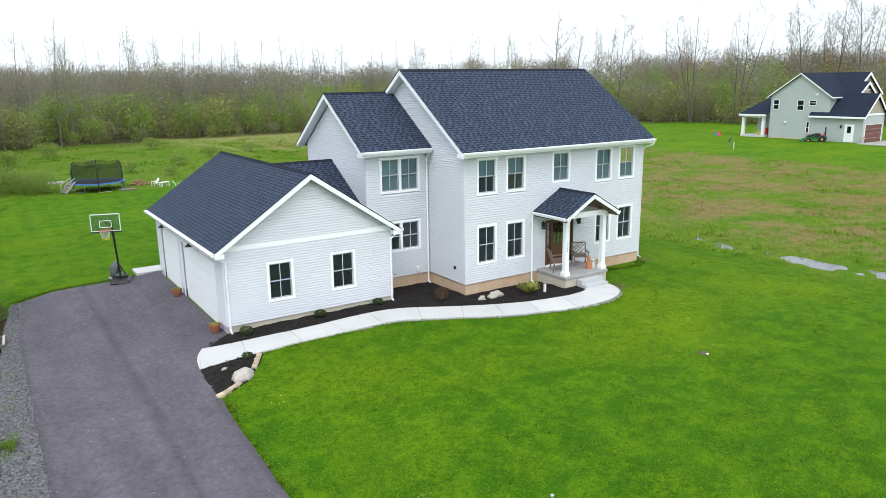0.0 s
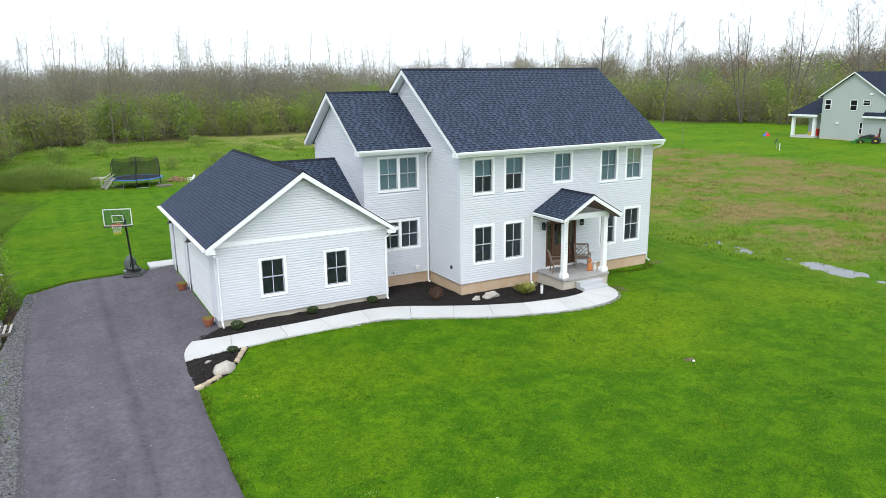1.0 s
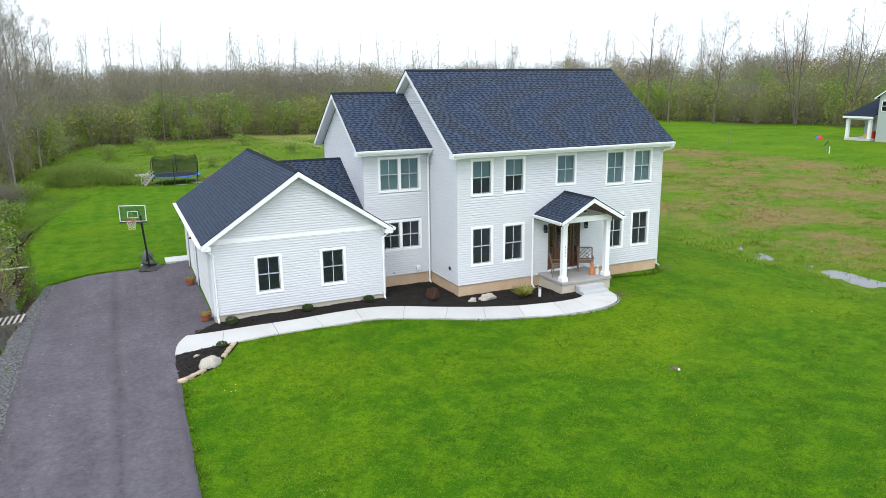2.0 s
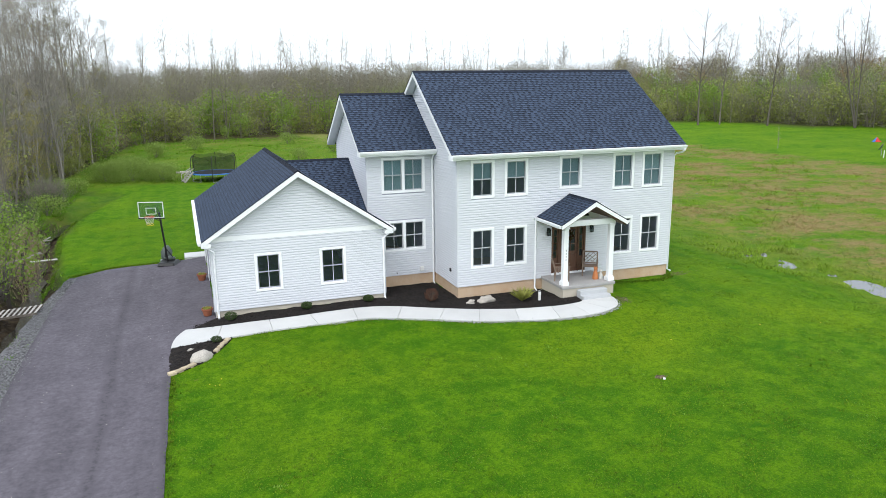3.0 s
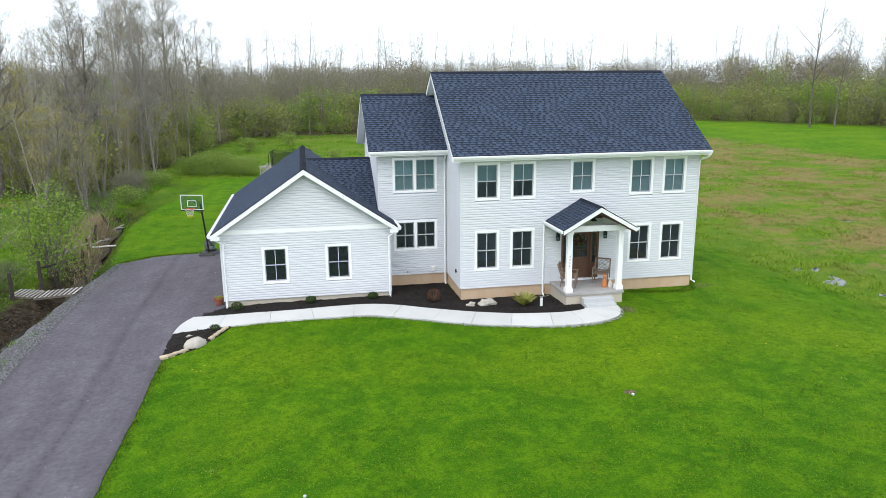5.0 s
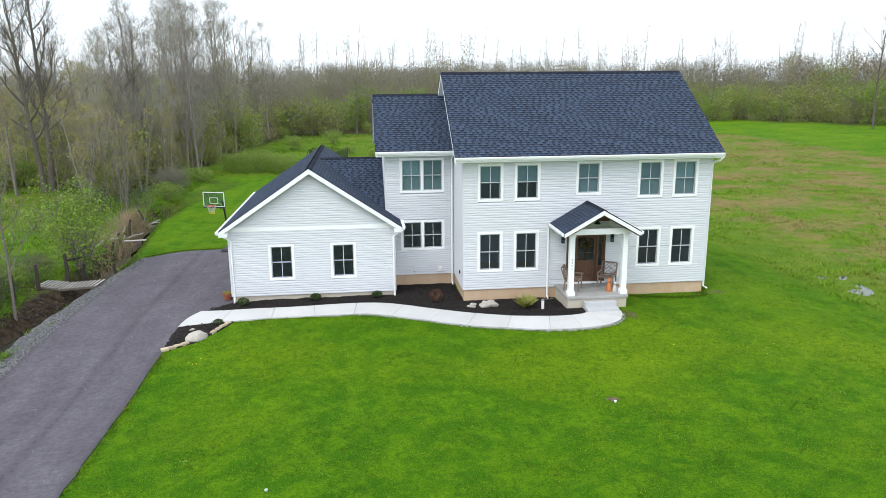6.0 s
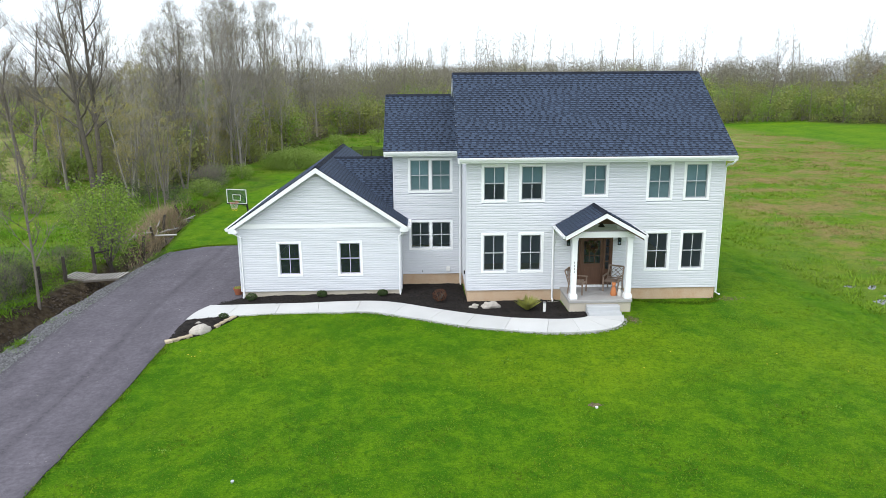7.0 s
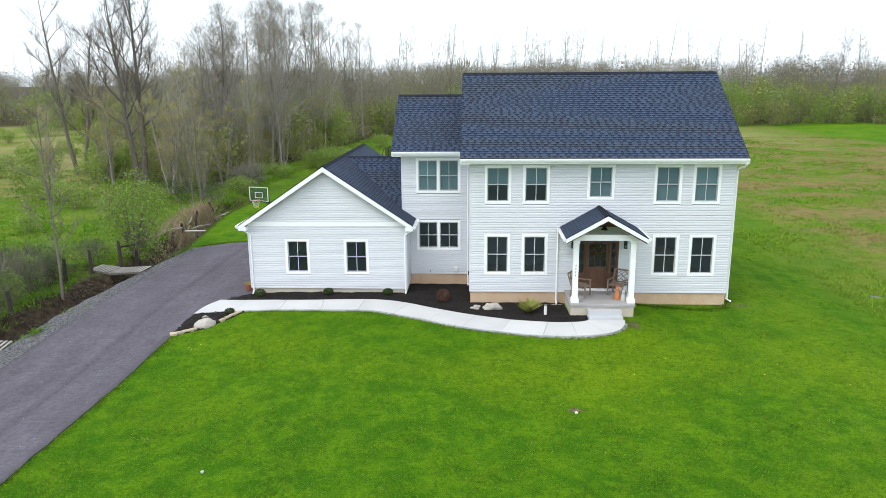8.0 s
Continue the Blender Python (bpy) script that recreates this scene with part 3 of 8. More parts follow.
def land(x, y):
    z = 0.28 * (1 - smoothstep(0.5, 11, house_away(x, y))) * smoothstep(3.5, 9, x) if -10 < x < 45 and 5 < y < 60 else 0.0
    z -= grade(x, y)
    z += 0.08 * (1 - smoothstep(0.9, 3.6, math.hypot(x - 21.7, y - 21.4)))
    z -= 0.22 * smoothstep(28.5, 34, x) * (1 - smoothstep(75, 95, x))
    z += 0.35 * smoothstep(70, 95, x)
    if x < 12 and y < 90:
        z -= 0.85 * (1 - 0.8 * smoothstep(52, 60, y)) * (1 - smoothstep(0.25, 1.3, ditch_away(x, y))) * ((1 - smoothstep(-0.5, 0.0, x)) if y < 36.5 else 1)
        if x < 0.2:
            z += 0.16 * noise.noise(Vector((x * 1.9, y * 1.4, 11))) * (1 - smoothstep(1.2, 2.4, ditch_away(x, y))) * (1 - smoothstep(-0.5, 0.0, x))
    if 31 < x < 64 and 4 < y < 58:
        z -= 0.17 * (0.84 + 0.16 * math.sin(y * 3.1 + 1.6 * math.sin(y * 0.9))) * (1 - 0.35 * smoothstep(25, 28, y)) * (1 - smoothstep(0.3, 1.7, abs(x - 35.3 - 0.08 * (25 - y) - 0.2 * math.sin(y * 0.5)))) * (1 - smoothstep(34, 37, y))
        if x > 37:
            z -= 0.15 * (0.6 + 0.4 * math.sin(y * 2.3 + 2 * math.sin(y * 0.55))) * (1 - smoothstep(0.1, 0.9, abs(x - 47.3 - 0.35 * math.sin(y * 0.6)))) * smoothstep(26, 29, y) * (1 - smoothstep(51, 54, y))
        z += 0.09 * noise.noise(Vector((x * 1.6, y * 1.6, 7)))
    if x > 33 or y > 68 or x < -2.5:
        z += 0.10 * noise.noise(Vector((x * 0.35, y * 0.35, 0))) + 0.06 * noise.noise(Vector((x * 1.1, y * 1.1, 3)))
    return z


# ---- ground ----
def spread(lo, hi, step, far_lo, far_hi, grow=1.18):
    a = list(np.arange(lo, hi + step / 2, step))
    s, x = step, lo
    while x > far_lo:
        s *= grow
        x -= s
        a.insert(0, x)
    s, x = step, hi
    while x < far_hi:
        s *= grow
        x += s
        a.append(x)
    return a


WOOD_EDGE = [(-300, 215), (-190, 190), (-120, 168), (-78, 150), (-52, 126), (-36, 104), (-22, 76), (-14, 62), (-9, 56), (-6.5, 62), (-5.5, 75), (-4.5, 90), (-3, 104), (-1, 120), (6, 126), (17, 129), (30, 132), (54, 133), (70, 148), (98, 144), (112, 122), (120, 104), (124, 88), (134, 70), (142, 52)]


def in_wood(x, y):
    """Whether a place lies behind the front edge of the wood."""
    ring = WOOD_EDGE + [(900, 52), (900, 900), (-900, 900), (-900, 215)]
    hit = False
    for (ax, ay), (bx, by) in zip(ring, ring[1:] + ring[:1]):
        if (ay > y) != (by > y) and x < (bx - ax) * (y - ay) / (by - ay) + ax:
            hit = not hit
    return hit


def make_ground():
    xs = spread(-9, 56, 0.38, -1500, 1800)
    ys = spread(4, 62, 0.4, -1200, 2200)
    V = [(x, y, land(x, y)) for y in ys for x in xs]
    w = len(xs)
    F = []
    for j in range(len(ys) - 1):
        for i in range(w - 1):
            a = j * w + i
            F += [(a, a + 1, a + w + 1), (a, a + w + 1, a + w)]
    me = tri_mesh("ground", V, F, [M_GROUND])
    masks = {"meadow": [], "straw": [], "soil": [], "brown": [], "pale": [], "mown": []}
    for x, y, z in V:
        wob = 1.2 * noise.noise(Vector((x * 0.25, y * 0.25, 0)))
        east = smoothstep(32.0, 34.5, x + wob) * (1 - smoothstep(76.5, 79, x + wob * 0.4))
        north = smoothstep(68.5, 71, y + wob) * (1 - smoothstep(76.5, 79, x))
        west = 1 - smoothstep(-2.2, -0.9, x + 0.4 * wob) if y < 68 else 0
        masks["brown"].append(0.15 + 0.85 * max(smoothstep(36, 40, x), smoothstep(44, 62, y + 5 * wob) * (1 - smoothstep(-15, -9, x))) if y < 120 else 0.5)
        masks["meadow"].append(max(east, north, west))
        masks["pale"].append(0.45 * math.exp(-((x - 21) / 6.5) ** 2 - ((y - 17.2) / 2.6) ** 2) + 0.15 * math.exp(-((x - 29) / 2.2) ** 2 - ((y - 22) / 9) ** 2) + 0.15 * smoothstep(76, 80, x) - 0.4 * math.exp(-((x - 14) / 14) ** 2 - ((y - 8.5) / 4.5) ** 2))
        masks["mown"].append(max(smoothstep(23.5, 27, x), 0.7 * smoothstep(36, 39, y) * (1 - smoothstep(8, 14, x))) if y < 68 else 0.6 * smoothstep(78, 82, x))
        st = smoothstep(96, 108, y + 4 * wob) * smoothstep(24, 34, x + 3 * wob) * (1 - smoothstep(60, 76, x)) * 0.7
        if x < -6 and y > 40:
            tan = noise.noise(Vector((x * 0.09, y * 0.07, 2))) + 0.5 * noise.noise(Vector((x * 0.4, y * 0.3, 5)))
            st = max(st, 0.85 * smoothstep(46, 64, y + 8 * wob) * (1 - smoothstep(-16, -8, x)) * smoothstep(-0.35, 0.25, tan))
        masks["straw"].append(st)
        d = ditch_away(x, y) if x < 15 and y < 90 else 9
        wide = 0.55 if y < 33 else 0.0
        so = (1 - smoothstep(0.7 + wide, 1.5 + wide, d + 0.5 * wob)) * (1 - 0.75 * smoothstep(50, 57, y))
        if -6.5 < x < -1.5 and y < 31:
            so = max(so, 0.75 * smoothstep(-0.3, 0.2, noise.noise(Vector((x * 0.6, y * 0.6, 4))) + 0.25))
        wood = 0.0
        if in_wood(x, y) or math.hypot(x - 20, y) > 185:
            wood = 0.85
        masks["soil"].append(max(so, wood))
    for k, vals in masks.items():
        at = me.attributes.new(k, "FLOAT", "POINT")
        at.data.foreach_set("value", vals)
    me.polygons.foreach_set("use_smooth", [True] * len(me.polygons))
    return solo("ground", me, M_GROUND, "mown green lawn running into rough wet meadow", "ground", kind="structure")


make_ground()


def drape(poly, lift, step, name, material, label, category, skirt=0.12):
    """A thin sheet over the land inside an outline, with its edge turned down."""
    bm = bmesh.new()
    vs = [bm.verts.new((x, y, 0)) for x, y in poly]
    bm.faces.new(vs)
    xs = [p[0] for p in poly]
    ys = [p[1] for p in poly]
    for axis, lo, hi in ((0, min(xs), max(xs)), (1, min(ys), max(ys))):
        c = lo + step
        while c < hi:
            co, no = [0, 0, 0], [0, 0, 0]
            co[axis], no[axis] = c, 1
            bmesh.ops.bisect_plane(bm, geom=bm.verts[:] + bm.edges[:] + bm.faces[:], plane_co=co, plane_no=no)
            c += step
    for v in bm.verts:
        v.co.z = lift(v.co.x, v.co.y)
    rim = [e for e in bm.edges if e.is_boundary]
    r = bmesh.ops.extrude_edge_only(bm, edges=rim)
    for v in [g for g in r["geom"] if isinstance(g, bmesh.types.BMVert)]:
        v.co.z -= skirt
    bmesh.ops.recalc_face_normals(bm, faces=bm.faces)
    me = bpy.data.meshes.new(name)
    bm.to_mesh(me)
    bm.free()
    me.materials.append(material)
    return solo(name, me, material, label, category, kind="structure")


def wavy(pts, amp, step=0.6, seed=0):
    """The outline pts with its sides broken into short uneven steps."""
    out = []
    rnd = random.Random(seed)
    for (ax, ay), (bx, by) in zip(pts, pts[1:] + pts[:1]):
        n = max(1, int(math.hypot(bx - ax, by - ay) / step))
        for i in range(n):
            t = i / n
            k = amp if i else 0
            out.append((ax + (bx - ax) * t + rnd.uniform(-k, k), ay + (by - ay) * t + rnd.uniform(-k, k)))
    return out


DRIVE = [(0.35, -30), (5.1, -30), (5.06, 10), (5.08, 15), (5.13, 18.0), (5.2, 20.2), (5.2, 22.6), (5.31, 22.74), (5.38, 23.2), (5.52, 23.7), (5.82, 24.3), (6.3, 24.72), (6.87, 25.2), (6.87, 36.4), (5.8, 36.3), (4.4, 36.3), (3.2, 36.3), (2.1, 36.05), (0.8, 35.0), (0.45, 30), (0.42, 24), (0.38, 18)]
drape(wavy(DRIVE, 0.035), lambda x, y: land(x, y) + 0.03, 0.7, "driveway", M_ASPHALT, "worn grey asphalt driveway with pale scuffs and seams", "driveway")
GRAVEL = [(1.0, -30), (1.0, 18), (1.0, 24), (1.0, 30), (1.0, 35.1), (0.45, 34.9), (0.05, 31.5), (-0.2, 28), (-0.4, 24), (-0.6, 18), (-0.7, 10), (-0.7, -30)]
drape(wavy(GRAVEL, 0.10, 0.5, 3), lambda x, y: 0.012 - grade(x, y), 0.7, "gravel_verge", M_GRAVEL, "strip of loose grey gravel beside the drive", "gravel")

WALK_F = [(5.2, 22.68), (6.3, 22.72), (7.6, 22.66), (9.1, 22.68), (10.3, 22.70), (11.4, 22.70), (12.5, 22.68), (13.55, 22.27), (14.6, 21.72), (15.6, 21.13), (16.6, 20.68), (17.65, 20.36), (18.75, 19.97), (19.8, 19.76), (20.6, 19.74), (21.4, 19.88), (22.05, 20.27), (22.4, 20.9), (22.5, 21.4)]
WALK_B = [(5.72, 24.38), (6.6, 24.14), (7.7, 23.97), (8.8, 23.88), (9.9, 23.91), (11.1, 24.02), (12.3, 24.05), (13.24, 23.9), (14.2, 23.48), (15.35, 22.79), (16.5, 22.2), (17.7, 21.75), (18.8, 21.41), (19.8, 21.13), (20.45, 21.10), (20.85, 21.17), (21.08, 21.32), (21.16, 21.5)]


def along(line, t):
    """A smooth curve through line at t in 0..1."""
    n = len(line) - 1
    s = min(n - 1e-6, max(0, t * n))
    i = int(s)
    f = s - i
    p = [Vector(line[min(n, max(0, i + k))]) for k in (-1, 0, 1, 2)]
    a = 2 * p[1]
    b = p[2] - p[0]
    c = 2 * p[0] - 5 * p[1] + 4 * p[2] - p[3]
    d = -p[0] + 3 * p[1] - 3 * p[2] + p[3]
    return 0.5 * (a + b * f + c * f * f + d * f ** 3)


def bed_level(x, y):
    return land(x, y)


def make_walkway():
    top = thing("walkway", "curving pale concrete path from drive to porch", "path", kind="structure")
    n = 13
    # the point of the inner edge that lies square across from each point of the outer one
    grid = [j / 240 for j in range(241)]
    square = []
    low = 0.0
    for j in range(61):
        p = along(WALK_F, j / 60)
        best = min((q for q in grid if q >= low), key=lambda q: (along(WALK_B, q) - p).length)
        low = best
        square.append(best)
    square[0], square[-1] = 0.0, 1.0
    for rounds in range(3):
        square = [square[0]] + [(square[j - 1] + square[j] + square[j + 1]) / 3 for j in range(1, 60)] + [square[-1]]

    def across(t):
        s = t * 60
        j = min(59, int(s))
        return square[j] + (square[j + 1] - square[j]) * (s - j)

    mate = [across]
    for i in range(n):
        t0, t1 = i / n, (i + 1) / n
        g = Geo()
        k = 5
        ring = []
        gap = 0.0004
        ts = [t0 + gap + (t1 - t0 - 2 * gap) * j / k for j in range(k + 1)]
        bs = [mate[0](t) for t in ts]
        ring = [along(WALK_F, t) for t in ts] + [along(WALK_B, t) for t in bs[::-1]]
        m = len(ring)
        topz = [land(p.x, p.y) + 0.055 for p in ring]
        pts = [(p.x, p.y, z) for p, z in zip(ring, topz)] + [(p.x, p.y, z - 0.16) for p, z in zip(ring, topz)]
        h = m // 2
        faces = [(j, j + 1, m - 2 - j, m - 1 - j) for j in range(h - 1)]
        faces += [(j, (j + 1) % m, m + (j + 1) % m, m + j) for j in range(m)]
        g.add(pts, faces)
        if i == 0:
            nose = [(5.2, 22.69), (5.25, 23.1), (5.30, 23.4), (5.40, 23.75), (5.55, 24.08), (5.72, 24.37)]
            g.slab([(x, y, land(x, y) + 0.055) for x, y in nose], (0, 0, -0.16))
        part("panel", g, M_CONC, top)
    bed = Geo()
    k = 60
    ring = [along(WALK_F, j / k) for j in range(k + 1)] + [along(WALK_B, j / k) for j in range(k, -1, -1)]
    m = len(ring)
    bed.add([(p.x, p.y, land(p.x, p.y) + 0.024) for p in ring], [(j, j + 1, m - 2 - j, m - 1 - j) for j in range(k)])
    part("joint_bed", bed, M_CONC_D, top)
    return top


make_walkway()

# mulch: against the house, and the tip beside the drive
BED = [(5.74, 24.33), (6.6, 24.1), (7.7, 23.93), (8.8, 23.84), (9.9, 23.87), (11.1, 23.98), (12.3, 24.01), (13.24, 23.86), (14.2, 23.44), (15.35, 22.75), (16.5, 22.16), (17.7, 21.71), (18.8, 21.37), (19.8, 21.09), (20.45, 21.06), (20.85, 21.13), (21.08, 21.3), (21.16, 21.9), (20.45, 21.95), (20.45, 23.78), (16.57, 23.78), (16.5, 26.58), (13.8, 26.58), (13.78, 25.13), (6.9, 25.13), (6.2, 24.85)]
TIP = [(5.15, 20.5), (5.35, 20.46), (5.75, 20.7), (6.2, 20.95), (6.85, 21.8), (7.25, 22.5), (7.35, 22.75), (6.3, 22.78), (5.2, 22.75), (5.15, 21.5)]


def mound(x, y):
    return land(x, y) + 0.03 + 0.04 * noise.noise(Vector((x * 1.5, y * 1.5, 1))) + 0.025 * noise.noise(Vector((x * 5, y * 5, 2)))


drape(wavy(BED, 0.03, 0.5, 5), mound, 0.35, "mulch_bed", M_MULCH, "black bark mulch bed along the house wall", "mulch bed")
drape(wavy(TIP, 0.03, 0.4, 6), mound, 0.3, "mulch_bed", M_MULCH, "black bark mulch tip beside the drive", "mulch bed")


# ---- house ----
house = thing("house", "two-storey pale grey vinyl-sided house with attached garage and dark shingle roofs", "house", pose(16.0, 28.0, 0.2))
EXPO = 0.1016


def siding(o, u, n, spans, z0, z1, holes, name="wall_siding", limit=None):
    """Lapped siding on the plane through o along u, facing n. spans: (start, end); holes: (u0, u1, z0, z1)."""
    o, u, n = Vector(o), Vector(u), Vector(n)
    g = Geo()
    z = z0
    while z < z1 - 0.02:
        zt = min(z + EXPO, z1)
        cuts = [spans]
        if limit:
            a, b = limit((z + zt) / 2)
            cuts = [(max(spans[0], a), min(spans[1], b))]
        for h0, h1, hz0, hz1 in holes:
            if zt > hz0 + 0.01 and z < hz1 - 0.01:
                nxt = []
                for a, b in cuts:
                    if h1 <= a or h0 >= b:
                        nxt.append((a, b))
                        continue
                    if h0 > a:
                        nxt.append((a, h0))
                    if h1 < b:
                        nxt.append((h1, b))
                cuts = nxt
        for a, b in cuts:
            if b - a < 0.02:
                continue
            pts = []
            for s in (a, b):
                p = o + u * s
                pts += [p + n * 0.002 + Vector((0, 0, z)), p + n * 0.034 + Vector((0, 0, z - 0.004)), p + n * 0.036 + Vector((0, 0, z + 0.010)), p + n * 0.030 + Vector((0, 0, z + 0.55 * (zt - z))), p + n * 0.001 + Vector((0, 0, zt + 0.004))]
            g.add(pts, [(0, 1, 6, 5), (1, 2, 7, 6), (2, 3, 8, 7), (3, 4, 9, 8)])
        z += EXPO
    return part(name, g, M_SIDING, house, placed=True)


def core(o, u, n, w, z0, z1, holes, thick=0.15, gable=0.0):
    """The wall behind the siding, with its openings cut through."""
    o, u, n = Vector(o), Vector(u), Vector(n)
    g = Geo()
    us = sorted({0.0, w, *[h for q in holes for h in q[:2]]})
    zs = sorted({z0, z1, *[h for q in holes for h in q[2:]]})
    for a, b in zip(us, us[1:]):
        for c, d in zip(zs, zs[1:]):
            m, k = (a + b) / 2, (c + d) / 2
            if any(h[0] < m < h[1] and h[2] < k < h[3] for h in holes):
                continue
            g.slab([o + u * a + Vector((0, 0, c)), o + u * b + Vector((0, 0, c)), o + u * b + Vector((0, 0, d)), o + u * a + Vector((0, 0, d))], -n * thick)
    if gable:
        g.slab([o + Vector((0, 0, z1)), o + u * w + Vector((0, 0, z1)), o + u * (w / 2) + Vector((0, 0, z1 + gable))], -n * thick)
    return part("wall", g, M_PLASTER, house, placed=True)


def window(x0, x1, z0, z1, y, units=1, blind=0.0, blind_low=0.0):
    """A sash window with white casing on a wall that faces -y; outer casing x0..x1, z0..z1."""
    t = 0.105
    g = Geo()
    for a, b, c, d in ((x0, x1, z1 - t, z1), (x0, x1, z0, z0 + t), (x0, x0 + t, z0 + t, z1 - t), (x1 - t, x1, z0 + t, z1 - t)):
        g.box(a, b, y - 0.045, y + 0.01, c, d)
    mulls = []
    if units == 2:
        xm = (x0 + x1) / 2
        g.box(xm - 0.06, xm + 0.06, y - 0.045, y + 0.01, z0 + t, z1 - t)
        mulls = [(x0 + t, xm - 0.06), (xm + 0.06, x1 - t)]
    else:
        mulls = [(x0 + t, x1 - t)]
    win = part("window", g, M_TRIM, house, "white-cased sash window", placed=True, bevel=0.006)
    zi0, zi1 = z0 + t, z1 - t
    zm = (zi0 + zi1) / 2
    s = 0.036
    for a, b in mulls:
        for lo, hi, dy in ((zm - 0.02, zi1, 0.0), (zi0, zm + 0.02, 0.025)):
            f = Geo()
            yy = y + 0.005 + dy
            f.box(a, b, yy, yy + 0.03, hi - s, hi).box(a, b, yy, yy + 0.03, lo, lo + s)
            f.box(a, a + s, yy, yy + 0.03, lo + s, hi - s).box(b - s, b, yy, yy + 0.03, lo + s, hi - s)
            part("sash", f, M_SASH, win, placed=True)
            xm = (a + b) / 2
            part("muntin", Geo().box(xm - 0.013, xm + 0.013, yy + 0.004, yy + 0.02, lo + s, hi - s), M_MUNTIN, win, placed=True)
            pane = part("pane", Geo().add([(a + s, yy + 0.022, lo + s), (b - s, yy + 0.022, lo + s), (b - s, yy + 0.022, hi - s), (a + s, yy + 0.022, hi - s)], [(0, 1, 2, 3)]), M_GLASS, win, placed=True)
            pane.visible_shadow = False
        if blind:
            zb = zi1 - blind * (zi1 - zi0)
            bl = Geo().box(a + 0.02, b - 0.02, y + 0.085, y + 0.09, zb, zi1)
            bl.box(a + 0.02, b - 0.02, y + 0.08, y + 0.095, zb - 0.02, zb)
            part("roller_blind", bl, M_BLIND, win, "pale roller blind", placed=True)
    return win


def hole(w, x0):
    return (w[0] + 0.1 - x0, w[1] - 0.1 - x0, w[2] + 0.1, w[3] - 0.1)


def span(w, x0):
    return (w[0] + 0.02 - x0, w[1] - 0.02 - x0, w[2] + 0.02, w[3] - 0.02)


YM, YG, YW = 23.8, 25.15, 26.6
WIN_M = [(17.14, 18.20, 4.49, 6.06, 0.52), (18.67, 19.74, 4.49, 6.06, 0.50), (21.24, 22.32, 4.66, 6.08, 0.97), (23.88, 24.97, 4.49, 6.08, 0.97), (25.40, 26.49, 4.49, 6.08, 0.97), (17.14, 18.20, 1.52, 3.24, 0), (18.67, 19.73, 1.52, 3.24, 0), (23.95, 25.01, 1.52, 3.24, 0), (25.42, 26.49, 1.52, 3.24, 0)]
WIN_G = [(8.48, 9.55, 1.13, 2.70), (11.06, 12.14, 1.13, 2.70)]
WIN_W = [(14.13, 16.10, 4.50, 6.05, 0.97), (14.13, 16.10, 1.90, 3.28, 0)]
DOOR = (20.93, 22.62, 0.90, 3.02)
for a, b, c, d, bl in WIN_M:
    window(a, b, c, d, YM, 1, bl)
for a, b, c, d in WIN_G:
    window(a, b, c, d, YG, 1)
for a, b, c, d, bl in WIN_W:
    window(a, b, c, d, YW, 2, bl)

# main block: x 16.55..27.05, y 23.8..32.7
MX0, MX1, MY1 = 16.55, 27.05, 32.7
SB, ET = 0.79, 6.30
dh = (DOOR[0] - MX0, DOOR[1] - MX0, 0.79, DOOR[3])
core((MX0, YM, 0), (1, 0, 0), (0, -1, 0), MX1 - MX0, SB, ET, [hole(w, MX0) for w in WIN_M] + [dh])
siding((MX0, YM, 0), (1, 0, 0), (0, -1, 0), (0, MX1 - MX0), SB, ET, [span(w, MX0) for w in WIN_M] + [dh])
GAB = 0.68 * (MY1 - YM) / 2
core((MX0, MY1 - 0.15, 0), (0, -1, 0), (-1, 0, 0), MY1 - YM - 0.3, SB, ET, [], gable=GAB)
siding((MX0, MY1, 0), (0, -1, 0), (-1, 0, 0), (0, MY1 - YM), SB, 9.4, [], limit=lambda z: (0, 99) if z < ET else ((z - ET) / 0.68 - 0.1, MY1 - YM - (z - ET) / 0.68 + 0.1))
core((MX1, YM + 0.15, 0), (0, 1, 0), (1, 0, 0), MY1 - YM - 0.3, SB, ET, [], gable=GAB)
siding((MX1, YM, 0), (0, 1, 0), (1, 0, 0), (0, MY1 - YM), SB, 9.4, [], limit=lambda z: (0, 99) if z < ET else ((z - ET) / 0.68 - 0.1, MY1 - YM - (z - ET) / 0.68 + 0.1))
core((MX1, MY1, 0), (-1, 0, 0), (0, 1, 0), MX1 - MX0, SB, ET, [(1.8, 3.0, 1.4, 3.1)])
siding((MX1, MY1, 0), (-1, 0, 0), (0, 1, 0), (0, MX1 - MX0), SB, ET, [(1.8, 3.0, 1.4, 3.1)])
# wing: x 13.5..16.55, y 26.6..32.6
WX0, WY1 = 13.5, 32.6
core((WX0, YW, 0), (1, 0, 0), (0, -1, 0), MX0 - WX0, SB, ET, [hole(w, WX0) for w in WIN_W])
siding((WX0, YW, 0), (1, 0, 0), (0, -1, 0), (0, MX0 - WX0), SB, ET, [span(w, WX0) for w in WIN_W])
core((WX0, WY1 - 0.15, 0), (0, -1, 0), (-1, 0, 0), WY1 - YW - 0.3, SB, ET, [], gable=0.68 * (WY1 - YW) / 2)
siding((WX0, WY1, 0), (0, -1, 0), (-1, 0, 0), (0, WY1 - YW), SB, 8.45, [], limit=lambda z: (0, 99) if z < ET else ((z - ET) / 0.68 - 0.1, WY1 - YW - (z - ET) / 0.68 + 0.1))
core((MX0, WY1, 0), (-1, 0, 0), (0, 1, 0), MX0 - WX0, SB, ET, [])
